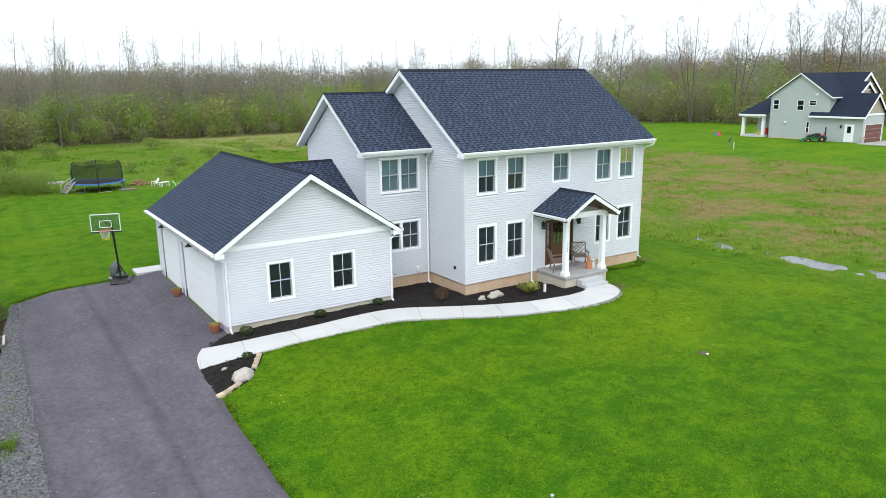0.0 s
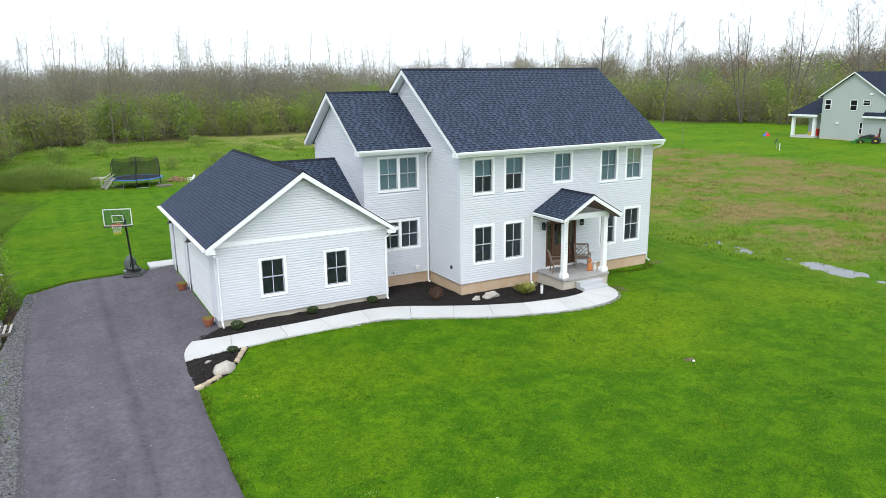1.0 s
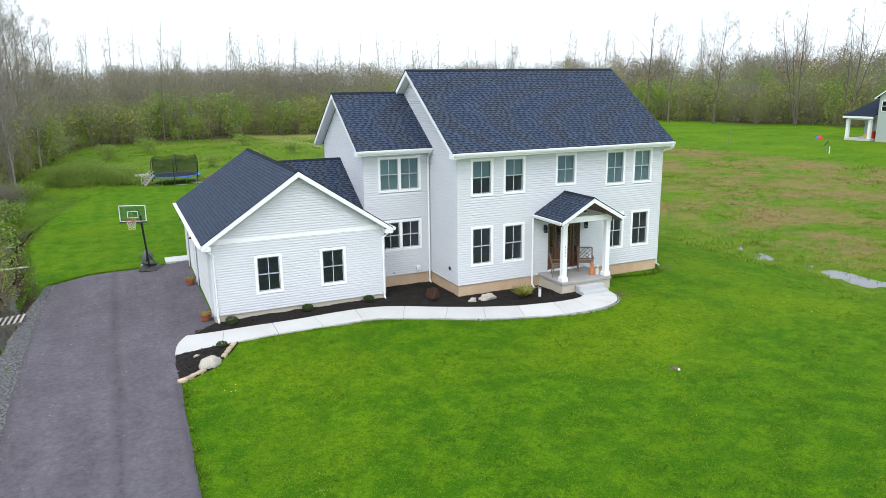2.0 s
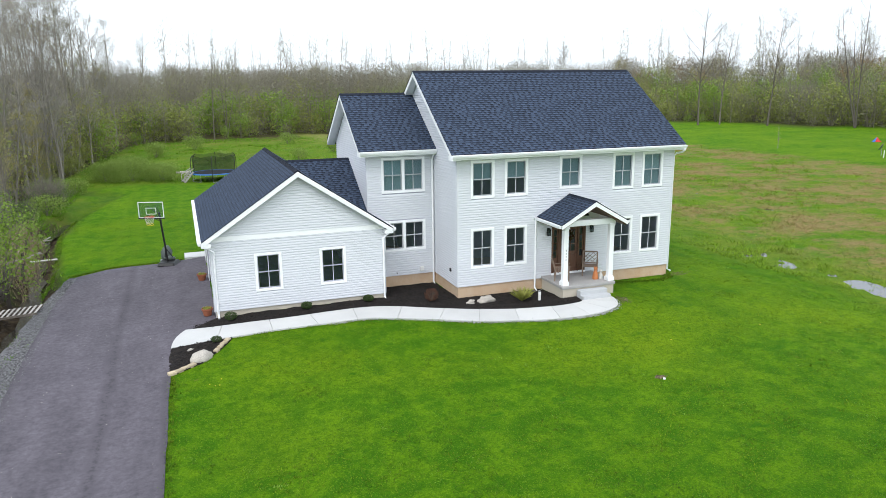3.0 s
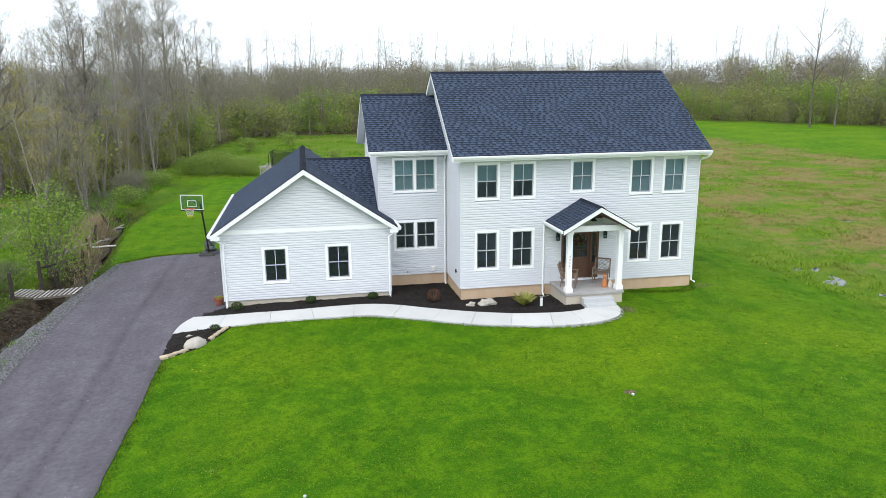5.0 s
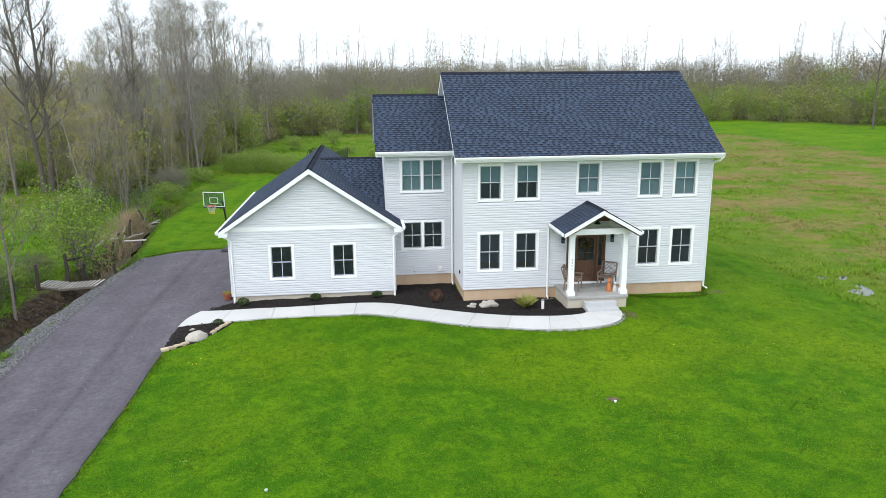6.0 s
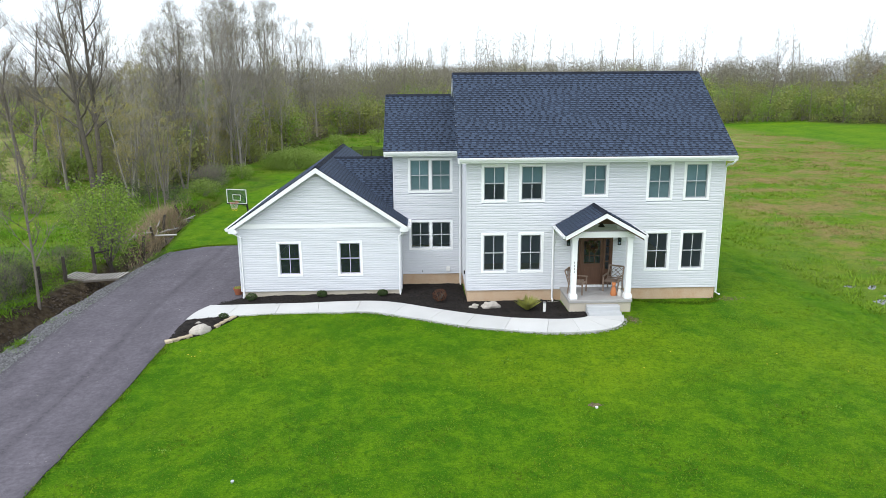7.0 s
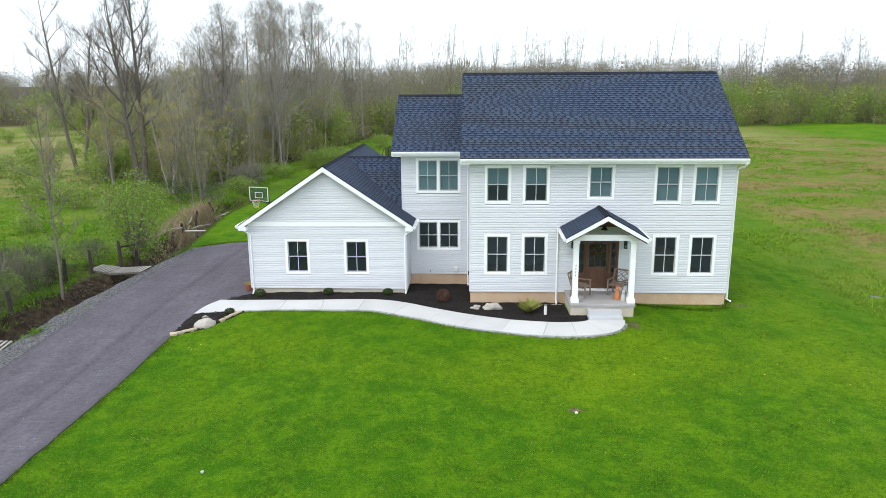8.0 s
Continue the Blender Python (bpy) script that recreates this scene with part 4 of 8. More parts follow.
# garage: x 6.88..13.79, y 25.15..35.9
GX0, GX1, GY1, GB, GE = 6.88, 13.79, 35.9, 0.49, 3.42
GDOORS = [(26.1, 31.1, 0.10, 2.66), (31.75, 35.0, 0.10, 2.64)]
core((GX0, YG, 0), (1, 0, 0), (0, -1, 0), GX1 - GX0, GB, GE, [hole(w, GX0) for w in WIN_G], gable=0.674 * 3.455)
siding((GX0, YG, 0), (1, 0, 0), (0, -1, 0), (0, GX1 - GX0), GB, 3.27, [span(w, GX0) for w in WIN_G])
siding((GX0, YG - 0.012, 0), (1, 0, 0), (0, -1, 0), (0, GX1 - GX0), 3.47, 5.7, [], limit=lambda z: ((z - 3.42) / 0.674 - 0.05, GX1 - GX0 - (z - 3.42) / 0.674 + 0.05))
gd = [(GY1 - b, GY1 - a, c, d) for a, b, c, d in GDOORS]
core((GX0, GY1 - 0.15, 0), (0, -1, 0), (-1, 0, 0), GY1 - YG - 0.3, 0.1, GE, [(a - 0.15, b - 0.15, c, d) for a, b, c, d in gd])
siding((GX0, GY1, 0), (0, -1, 0), (-1, 0, 0), (0, GY1 - YG), GB, GE, gd)
core((GX1, YG + 0.15, 0), (0, 1, 0), (1, 0, 0), GY1 - YG - 0.3, GB, GE, [])
siding((GX1, YG, 0), (0, 1, 0), (1, 0, 0), (0, YW - YG), GB, GE, [])
core((GX1, GY1, 0), (-1, 0, 0), (0, 1, 0), GX1 - GX0, GB, GE, [], gable=0.674 * 3.455)

part("frieze_band", Geo().box(GX0 - 0.02, GX1 + 0.02, YG - 0.035, YG - 0.001, 3.27, 3.48), M_TRIM, house, "wide white frieze band", placed=True, bevel=0.005)

# corner boards
g_corners = [(MX0, YM, SB, ET), (MX1, YM, SB, ET), (WX0, YW, 3.6, ET), (GX0, YG, GB, 3.27), (GX1, YG, GB, 3.27)]
for x, y, a, b in g_corners:
    part("corner_board", Geo().box(x - 0.03, x + 0.03, y - 0.03, y + 0.03, a, b), M_SIDING, house, placed=True, bevel=0.006)

# foundations
part("foundation", Geo().box(MX0 + 0.02, MX1 - 0.02, YM + 0.02, MY1, -0.3, SB + 0.01), M_FOUND, house, "bare tan foundation wall", placed=True)
part("foundation", Geo().box(WX0 + 0.02, MX0 + 0.03, YW + 0.02, WY1, -0.3, SB + 0.01), M_FOUND, house, "bare tan foundation wall", placed=True)
for q in ((GX0 + 0.02, GX1 - 0.02, YG + 0.02, YG + 0.22, GB), (GX1 - 0.22, GX1 - 0.02, YG + 0.22, GY1, GB), (GX0 + 0.02, GX0 + 0.2, YG + 0.22, 26.1, GB), (GX0 + 0.02, GX0 + 0.2, 31.1, 31.75, GB), (GX0 + 0.02, GX0 + 0.2, 35.0, GY1, GB)):
    part("foundation", Geo().box(*q[:4], -0.3, q[4] + 0.01), M_FOUND_G, house, "pale parged garage foundation", placed=True)
# inside: storey floors and partitions
inn = Geo().box(MX0 + 0.15, MX1 - 0.15, YM + 0.15, MY1 - 0.15, 3.60, 3.85).box(MX0 + 0.15, MX1 - 0.15, YM + 0.15, MY1 - 0.15, 6.30, 6.4)
inn.box(WX0 + 0.15, MX0, YW + 0.15, WY1 - 0.15, 3.60, 3.85).box(WX0 + 0.15, MX0, YW + 0.15, WY1 - 0.15, 6.3, 6.4)
inn.box(MX0 + 0.15, MX1 - 0.15, 28.2, 28.35, 3.85, 6.3).box(MX0 + 0.15, 23.2, 28.2, 28.35, 0.8, 3.6)
inn.box(20.3, 20.42, YM + 0.2, 28.2, 0.8, 6.3).box(23.1, 23.22, YM + 0.2, 28.2, 0.8, 6.3)
inn.box(GX0 + 0.2, GX1 - 0.15, YG + 0.2, GY1 - 0.15, 0.02, 0.12).box(GX0 + 0.15, GX1 - 0.15, YG + 0.15, GY1 - 0.15, GE - 0.05, GE)
inn.box(MX0 - 0.1, MX0 + 0.15, YW + 0.2, WY1 - 0.15, 0.8, 6.3)
part("room_wall", inn, M_PLASTER, house, placed=True)


# ---- roofs ----
def roof(axis, c, zr, run, slope, a0, a1, name="roof", sides=(-1, 1), ends=(True, True), thick=0.16, rake=0.2, eave_fascia=True, deck_only=False):
    """A gable roof: ridge along axis at c, height zr, from a0 to a1; run: plan distance from ridge to eave edge."""
    def P(a, s, z):
        return Vector((a, c + s, z)) if axis == "x" else Vector((c + s, a, z))
    rnd = random.Random(int(100 * c + zr))
    g = Geo()
    for s in sides:
        e = zr - slope * run
        g.slab([P(a0, 0, zr - 0.02), P(a1, 0, zr - 0.02), P(a1, s * run, e - 0.02), P(a0, s * run, e - 0.02)], (0, 0, -thick))
    ob = part(name, g, M_RIDGE, house, "dark blue-black shingle roof", placed=True)
    sh = Geo()
    band = []
    L = math.hypot(run, slope * run)
    for s in sides:
        n = int(L / 0.143)
        up = (P(0, 0, zr) - P(0, s * run, zr - slope * run)).normalized()
        nor = up.cross(P(1, 0, 0) - P(0, 0, 0))
        if nor.z < 0:
            nor = -nor
        for i in range(n + 1):
            d0, d1 = i * 0.143, min(L, (i + 1) * 0.143 + 0.02)
            b0 = P(0, s * run, zr - slope * run) + up * d0
            b1 = P(0, s * run, zr - slope * run) + up * d1
            s0, s1 = a0 - (0.045 if ends[0] else 0), a1 + (0.045 if ends[1] else 0)
            a = s0 - rnd.uniform(0, 0.4)
            gap = False
            while a < s1:
                gap = not gap
                w = rnd.choice((0.09, 0.12, 0.15)) if gap else rnd.choice((0.12, 0.17, 0.22))
                x0, x1 = max(a, s0), min(a + w, s1)
                a += w
                if x1 - x0 < 0.01:
                    continue
                t = 0.003 if gap else 0.012
                d = P(1, 0, 0) - P(0, 0, 0)
                q0 = d * x0
                q1 = d * x1
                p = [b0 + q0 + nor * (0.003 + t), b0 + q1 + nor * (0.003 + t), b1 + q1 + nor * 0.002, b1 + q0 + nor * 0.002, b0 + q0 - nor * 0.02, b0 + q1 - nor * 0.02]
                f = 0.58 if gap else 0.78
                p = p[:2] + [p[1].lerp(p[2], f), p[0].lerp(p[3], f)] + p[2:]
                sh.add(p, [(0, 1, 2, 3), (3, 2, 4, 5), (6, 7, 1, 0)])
                # upper band and front lip take the dark tone, a painted shadow line per course
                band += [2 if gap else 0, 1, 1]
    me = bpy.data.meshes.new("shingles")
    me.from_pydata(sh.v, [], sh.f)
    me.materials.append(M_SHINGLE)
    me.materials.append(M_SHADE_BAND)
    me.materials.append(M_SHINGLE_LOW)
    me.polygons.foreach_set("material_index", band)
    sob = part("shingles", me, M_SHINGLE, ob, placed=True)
    sob["kind"] = "stuff"
    # ridge caps
    rc = Geo()
    a = a0
    while a < a1 - 0.01:
        b = min(a + 0.145, a1)
        for s in sides if len(sides) == 2 else (-1, 1):
            k = 0.14
            rc.add([P(a, 0, zr + 0.03), P(b, 0, zr + 0.022), P(b, s * k, zr + 0.022 - slope * k), P(a, s * k, zr + 0.03 - slope * k), P(a, 0, zr), P(a, s * k, zr - slope * k - 0.01)], [(0, 1, 2, 3), (0, 3, 5, 4)])
        a = b
    if not deck_only:
        cap = part("ridge_cap", rc, M_RIDGE, ob, placed=True)
        cap["kind"] = "stuff"
    # white rake boards at the open ends
    for end, a, o in ((0, a0, -1), (1, a1, 1)):
        if not ends[end]:
            continue
        for s in sides:
            e = zr - slope * run
            r = Geo().slab([P(a, 0, zr - 0.03), P(a, s * run, e - 0.03), P(a, s * run, e - rake - 0.02), P(a, 0, zr - rake - 0.04)], (P(1, 0, 0) - P(0, 0, 0)) * o * 0.03)
            part("rake_board", r, M_TRIM, house, "white rake board", placed=True, bevel=0.004)
    return ob


def soffit(x0, x1, y0, y1, z):
    part("soffit", Geo().box(x0, x1, y0, y1, z, z + 0.02), M_TRIM, house, "white soffit", placed=True)


def gutter(p0, p1, out):
    """A white gutter trough from p0 to p1 whose front stands off towards out."""
    p0, p1, out = Vector(p0), Vector(p1), Vector(out)
    prof = [(0.0, 0.0), (0.0, -0.12), (0.09, -0.12), (0.125, -0.05), (0.135, 0.0), (0.125, 0.0), (0.115, -0.05), (0.085, -0.105), (0.012, -0.105), (0.012, 0.0)]
    g = Geo().slab([p0 + out * a + Vector((0, 0, b)) for a, b in prof], p1 - p0)
    d = (p1 - p0).normalized()
    for p in (p0, p1):
        g.slab([p + out * a + Vector((0, 0, b)) for a, b in prof[:5]], d * 0.006)
    part("gutter", g, M_TRIM, house, "white metal gutter", placed=True)


def downspout(x, y, z0, z1, off=(0, 0), kick=(0, -1)):
    """A white downspout on the wall at x, y, with an offset to the eave and a kick-out at the foot."""
    pts = [(x + off[0], y + off[1], z1 + 0.0), (x + off[0], y + off[1], z1 - 0.08), (x, y, z1 - 0.35), (x, y, z0 + 0.12), (x + 0.18 * kick[0], y + 0.18 * kick[1], z0 + 0.02)]
    g = Geo()
    g.tube(pts, 0.045, 4)
    part("downspout", g, M_TRIM, house, "white downspout", placed=True)


roof("x", 28.25, 9.67, 4.86, 0.68, 16.2, 27.35)
roof("x", 29.60, 8.71, 3.42, 0.68, 13.13, 16.55, ends=(True, False))
roof("y", 10.33, 5.89, 3.77, 0.674, 24.85, 36.15)
roof("x", 29.90, 5.78, 4.4, 0.60, 10.4, 13.5, ends=(False, False))
# eaves
E1 = 9.67 - 0.68 * 4.86
soffit(16.2, 27.35, 23.42, 23.8, E1 - 0.2)
part("fascia", Geo().box(16.2, 27.35, 23.36, 23.40, E1 - 0.22, E1 - 0.02), M_TRIM, house, "white fascia", placed=True)
gutter((16.2, 23.37, E1 - 0.03), (27.35, 23.37, E1 - 0.03), (0, -1, 0))
E2 = 8.71 - 0.68 * 3.42
soffit(13.13, 16.55, 26.2, 26.6, E2 - 0.2)
part("fascia", Geo().box(13.13, 16.55, 26.16, 26.20, E2 - 0.22, E2 - 0.02), M_TRIM, house, "white fascia", placed=True)
gutter((13.13, 26.17, E2 - 0.03), (16.5, 26.17, E2 - 0.03), (0, -1, 0))
E3 = 5.89 - 0.674 * 3.77
for s, x in ((-1, 6.56), (1, 14.10)):
    y1 = 36.15 if s < 0 else 26.57
    part("fascia", Geo().box(x - 0.02, x + 0.02, 24.85, y1, E3 - 0.22, E3 - 0.02), M_TRIM, house, "white fascia", placed=True)
    soffit(min(x, x - s * 0.32), max(x, x - s * 0.32), 24.85, y1, E3 - 0.2)
    gutter((x + s * 0.02, 24.85, E3 - 0.03), (x + s * 0.02, y1, E3 - 0.03), (s, 0, 0))
# boxed returns at the garage gable's feet
for x0, x1 in ((6.56, 6.90), (13.77, 14.10)):
    part("eave_return", Geo().box(x0, x1, 24.84, YG, E3 - 0.24, E3 - 0.06), M_TRIM, house, "white boxed eave return", placed=True, bevel=0.005)
part("eave_return", Geo().box(16.19, 16.56, 23.354, YM, E1 - 0.24, E1 - 0.06), M_TRIM, house, "white boxed eave return", placed=True, bevel=0.005)
part("eave_return", Geo().box(27.04, 27.36, 23.354, YM, E1 - 0.24, E1 - 0.06), M_TRIM, house, "white boxed eave return", placed=True, bevel=0.005)
part("eave_return", Geo().box(13.12, 13.52, 26.154, YW, E2 - 0.24, E2 - 0.06), M_TRIM, house, "white boxed eave return", placed=True, bevel=0.005)
# sloping soffits under the gable overhangs
for x, cy, zr, run, s in ((16.2, 28.25, 9.67, 4.86, 1), (13.13, 29.6, 8.71, 3.42, 1), (27.05, 28.25, 9.67, 4.86, 1)):
    for q in (-1, 1):
        g = Geo().slab([(x, cy, zr - 0.215), (x + 0.36, cy, zr - 0.215), (x + 0.36, cy + q * run, zr - 0.215 - 0.68 * run), (x, cy + q * run, zr - 0.215 - 0.68 * run)], (0, 0, 0.02))
        part("soffit", g, M_TRIM, house, "white soffit", placed=True)
downspout(16.44, 26.52, 0.25, E2 - 0.1, (0, -0.33))
downspout(6.98, 25.09, 0.25, E3 - 0.1, (-0.45, 0.05))
downspout(13.74, 25.09, 0.25, E3 - 0.1, (0.4, 0.05))
part("downspout", Geo().tube([(27.26, 23.29, E1 - 0.14), (27.26, 23.30, E1 - 0.24), (27.22, 23.42, E1 - 0.34), (27.13, 23.70, E1 - 0.42), (27.12, 23.84, E1 - 0.55), (27.12, 23.85, 0.52), (27.30, 23.85, 0.42)], 0.045, 4), M_TRIM, house, "white downspout", placed=True)
downspout(20.13, 23.74, 0.3, 3.5, (0, -0.02))


# ---- garage doors ----
def garage_door(y0, y1, z0, z1):
    x = GX0 + 0.06
    t = 0.09
    g = Geo().box(GX0 - 0.03, GX0 + 0.02, y0 - t, y0, z0, z1 + t).box(GX0 - 0.03, GX0 + 0.02, y1, y1 + t, z0, z1 + t).box(GX0 - 0.03, GX0 + 0.02, y0, y1, z1, z1 + t)
    d = part("garage_door", g, M_TRIM, house, "white raised-panel garage door", placed=True)
    rows = 4
    h = (z1 - z0) / rows
    cols = max(4, int((y1 - y0) / 0.6))
    w = (y1 - y0) / cols
    for r in range(rows):
        p = Geo().box(x, x + 0.04, y0, y1, z0 + r * h + 0.006, z0 + (r + 1) * h - 0.006)
        for k in range(cols):
            a, b = y0 + k * w + 0.07, y0 + (k + 1) * w - 0.07
            c, e = z0 + r * h + 0.10, z0 + (r + 1) * h - 0.10
            p.add([(x, a, c), (x, b, c), (x, b, e), (x, a, e), (x - 0.007, a + 0.03, c + 0.03), (x - 0.007, b - 0.03, c + 0.03), (x - 0.007, b - 0.03, e - 0.03), (x - 0.007, a + 0.03, e - 0.03)], [(0, 1, 5, 4), (1, 2, 6, 5), (2, 3, 7, 6), (3, 0, 4, 7), (4, 5, 6, 7)])
        part("panel", p, M_TRIM, d, placed=True)


for q in GDOORS:
    garage_door(*q)

# ---- porch ----
PX, PS = 21.74, 0.88
slab_ = Geo().box(20.45, 22.98, 21.88, YM, PS - 0.12, PS)
part("porch_slab", slab_, M_CONC_D, house, "grey concrete porch floor", placed=True, bevel=0.015)
part("porch_base", Geo().box(20.50, 22.93, 21.93, YM, -0.3, PS - 0.12), M_FOUND_G, house, "pale stained porch base", placed=True)
for x in (20.66, 22.83):
    col = part("porch_column", Geo().box(x - 0.105, x + 0.105, 22.03, 22.24, PS + 0.2, 3.36), M_TRIM, house, "square white porch column", placed=True, bevel=0.008)
    part("plinth", Geo().box(x - 0.15, x + 0.15, 21.985, 22.285, PS, PS + 0.16).box(x - 0.125, x + 0.125, 22.01, 22.26, PS + 0.16, PS + 0.21), M_TRIM, col, placed=True, bevel=0.008)
    part("capital", Geo().box(x - 0.13, x + 0.13, 22.005, 22.265, 3.27, 3.36), M_TRIM, col, placed=True, bevel=0.008)
for i in range(4):
    z = 2.34 - 0.13 * i
    part("number_bar", Geo().box(20.645, 20.675, 22.024, 22.029, z, z + 0.075), M_STEEL, house, "dark mark on the column", placed=True)
part("porch_beam", Geo().box(20.50, 22.98, 22.02, 22.25, 3.36, 3.60), M_TRIM, house, "white porch beam", placed=True, bevel=0.008)
for x in (20.56, 22.74):
    part("porch_beam", Geo().box(x, x + 0.18, 22.25, YM, 3.36, 3.60), M_TRIM, house, "white porch beam", placed=True, bevel=0.008)
PR = roof("y", PX, 4.42, 1.54, 0.57, 21.62, YM, name="porch_roof", ends=(True, False), thick=0.08, rake=0.17)
for s in (-1, 1):
    g = Geo().slab([(PX, 21.66, 4.22), (PX + s * 1.5, 21.66, 4.22 - 0.57 * 1.5), (PX + s * 1.5, 21.66, 4.17 - 0.57 * 1.5), (PX, 21.66, 4.17)], (0, YM - 21.66, 0))
    part("porch_ceiling", g, M_CEIL, house, "dark brown boarded porch ceiling", placed=True)
    x = PX + s * 1.54
    gutter((x, 21.64, 4.42 - 0.57 * 1.54 - 0.03), (x, YM - 0.02, 4.42 - 0.57 * 1.54 - 0.03), (s, 0, 0))
# added brown sheet over the siding, standing in for the gable's shade
part("gable_panel", Geo().slab([(20.60, YM - 0.03, 3.55), (22.88, YM - 0.03, 3.55), (PX, YM - 0.03, 4.2)], (0, -0.02, 0)), M_CEIL, house, "dark brown sheet painting the shade under the porch gable", placed=True)
steps = thing("porch_steps", "pale concrete steps up to the porch", "steps", pose(21.7, 21.6, 0.2))
part("step", Geo().box(21.13, 22.42, 21.60, 21.90, -0.1, 0.70), M_STEP, steps, placed=True, bevel=0.012)
part("step", Geo().box(21.13, 22.42, 21.30, 21.60, -0.1, 0.53), M_STEP, steps, placed=True, bevel=0.012)


def front_door():
    x0, x1, z0, z1 = DOOR
    y = YM
    g = Geo()
    for a, b in ((x0, x0 + 0.08), (x1 - 0.08, x1), (21.27, 21.33), (22.23, 22.29)):
        g.box(a, b, y - 0.03, y + 0.10, z0, z1)
    g.box(x0, x1, y - 0.03, y + 0.10, z1 - 0.08, z1)
    d = part("front_door", g, M_DOOR, house, "brown panelled front door with sidelights", placed=True, bevel=0.005)
    part("threshold", Geo().box(x0, x1, y - 0.08, y + 0.1, z0 - 0.02, z0 + 0.05), M_TRIM, d, placed=True)

    def leaf(a, b, lites, low):
        f = Geo()
        s = 0.11 if b - a > 0.5 else 0.05
        yy = y + 0.03
        zt = z1 - 0.08
        zb = z0 + 0.05
        f.box(a, a + s, yy, yy + 0.045, zb, zt).box(b - s, b, yy, yy + 0.045, zb, zt)
        f.box(a + s, b - s, yy, yy + 0.045, zb, zb + 0.2).box(a + s, b - s, yy, yy + 0.045, zt - s, zt).box(a + s, b - s, yy, yy + 0.045, low, low + 0.12)
        f.box(a + s, b - s, yy + 0.018, yy + 0.035, zb + 0.2, low)
        if b - a > 0.5:
            f.box(a + s + 0.05, (a + b) / 2 - 0.03, yy + 0.006, yy + 0.03, zb + 0.25, low - 0.05).box((a + b) / 2 + 0.03, b - s - 0.05, yy + 0.006, yy + 0.03, zb + 0.25, low - 0.05)
        z_lo, z_hi = low + 0.12, zt - s
        for i in range(1, lites[0]):
            xx = a + s + (b - a - 2 * s) * i / lites[0]
            f.box(xx - 0.012, xx + 0.012, yy, yy + 0.045, z_lo, z_hi)
        for i in range(1, lites[1]):
            zz = z_lo + (z_hi - z_lo) * i / lites[1]
            f.box(a + s, b - s, yy, yy + 0.045, zz - 0.012, zz + 0.012)
        part("leaf", f, M_DOOR, d, placed=True)
        pn = part("pane", Geo().add([(a + s, yy + 0.022, z_lo), (b - s, yy + 0.022, z_lo), (b - s, yy + 0.022, z_hi), (a + s, yy + 0.022, z_hi)], [(0, 1, 2, 3)]), M_GLASS, d, placed=True)
        pn.visible_shadow = False

    leaf(21.33, 22.23, (3, 3), 1.75)
    leaf(x0 + 0.08, 21.27, (1, 4), 1.5)
    leaf(22.29, x1 - 0.08, (1, 4), 1.5)
    part("door_handle", Geo().tube([(22.15, y, 1.75), (22.15, y - 0.05, 1.8), (22.15, y - 0.05, 2.0), (22.15, y, 2.05)], 0.014, 6), M_BLACK, d, "black pull handle", placed=True)


front_door()


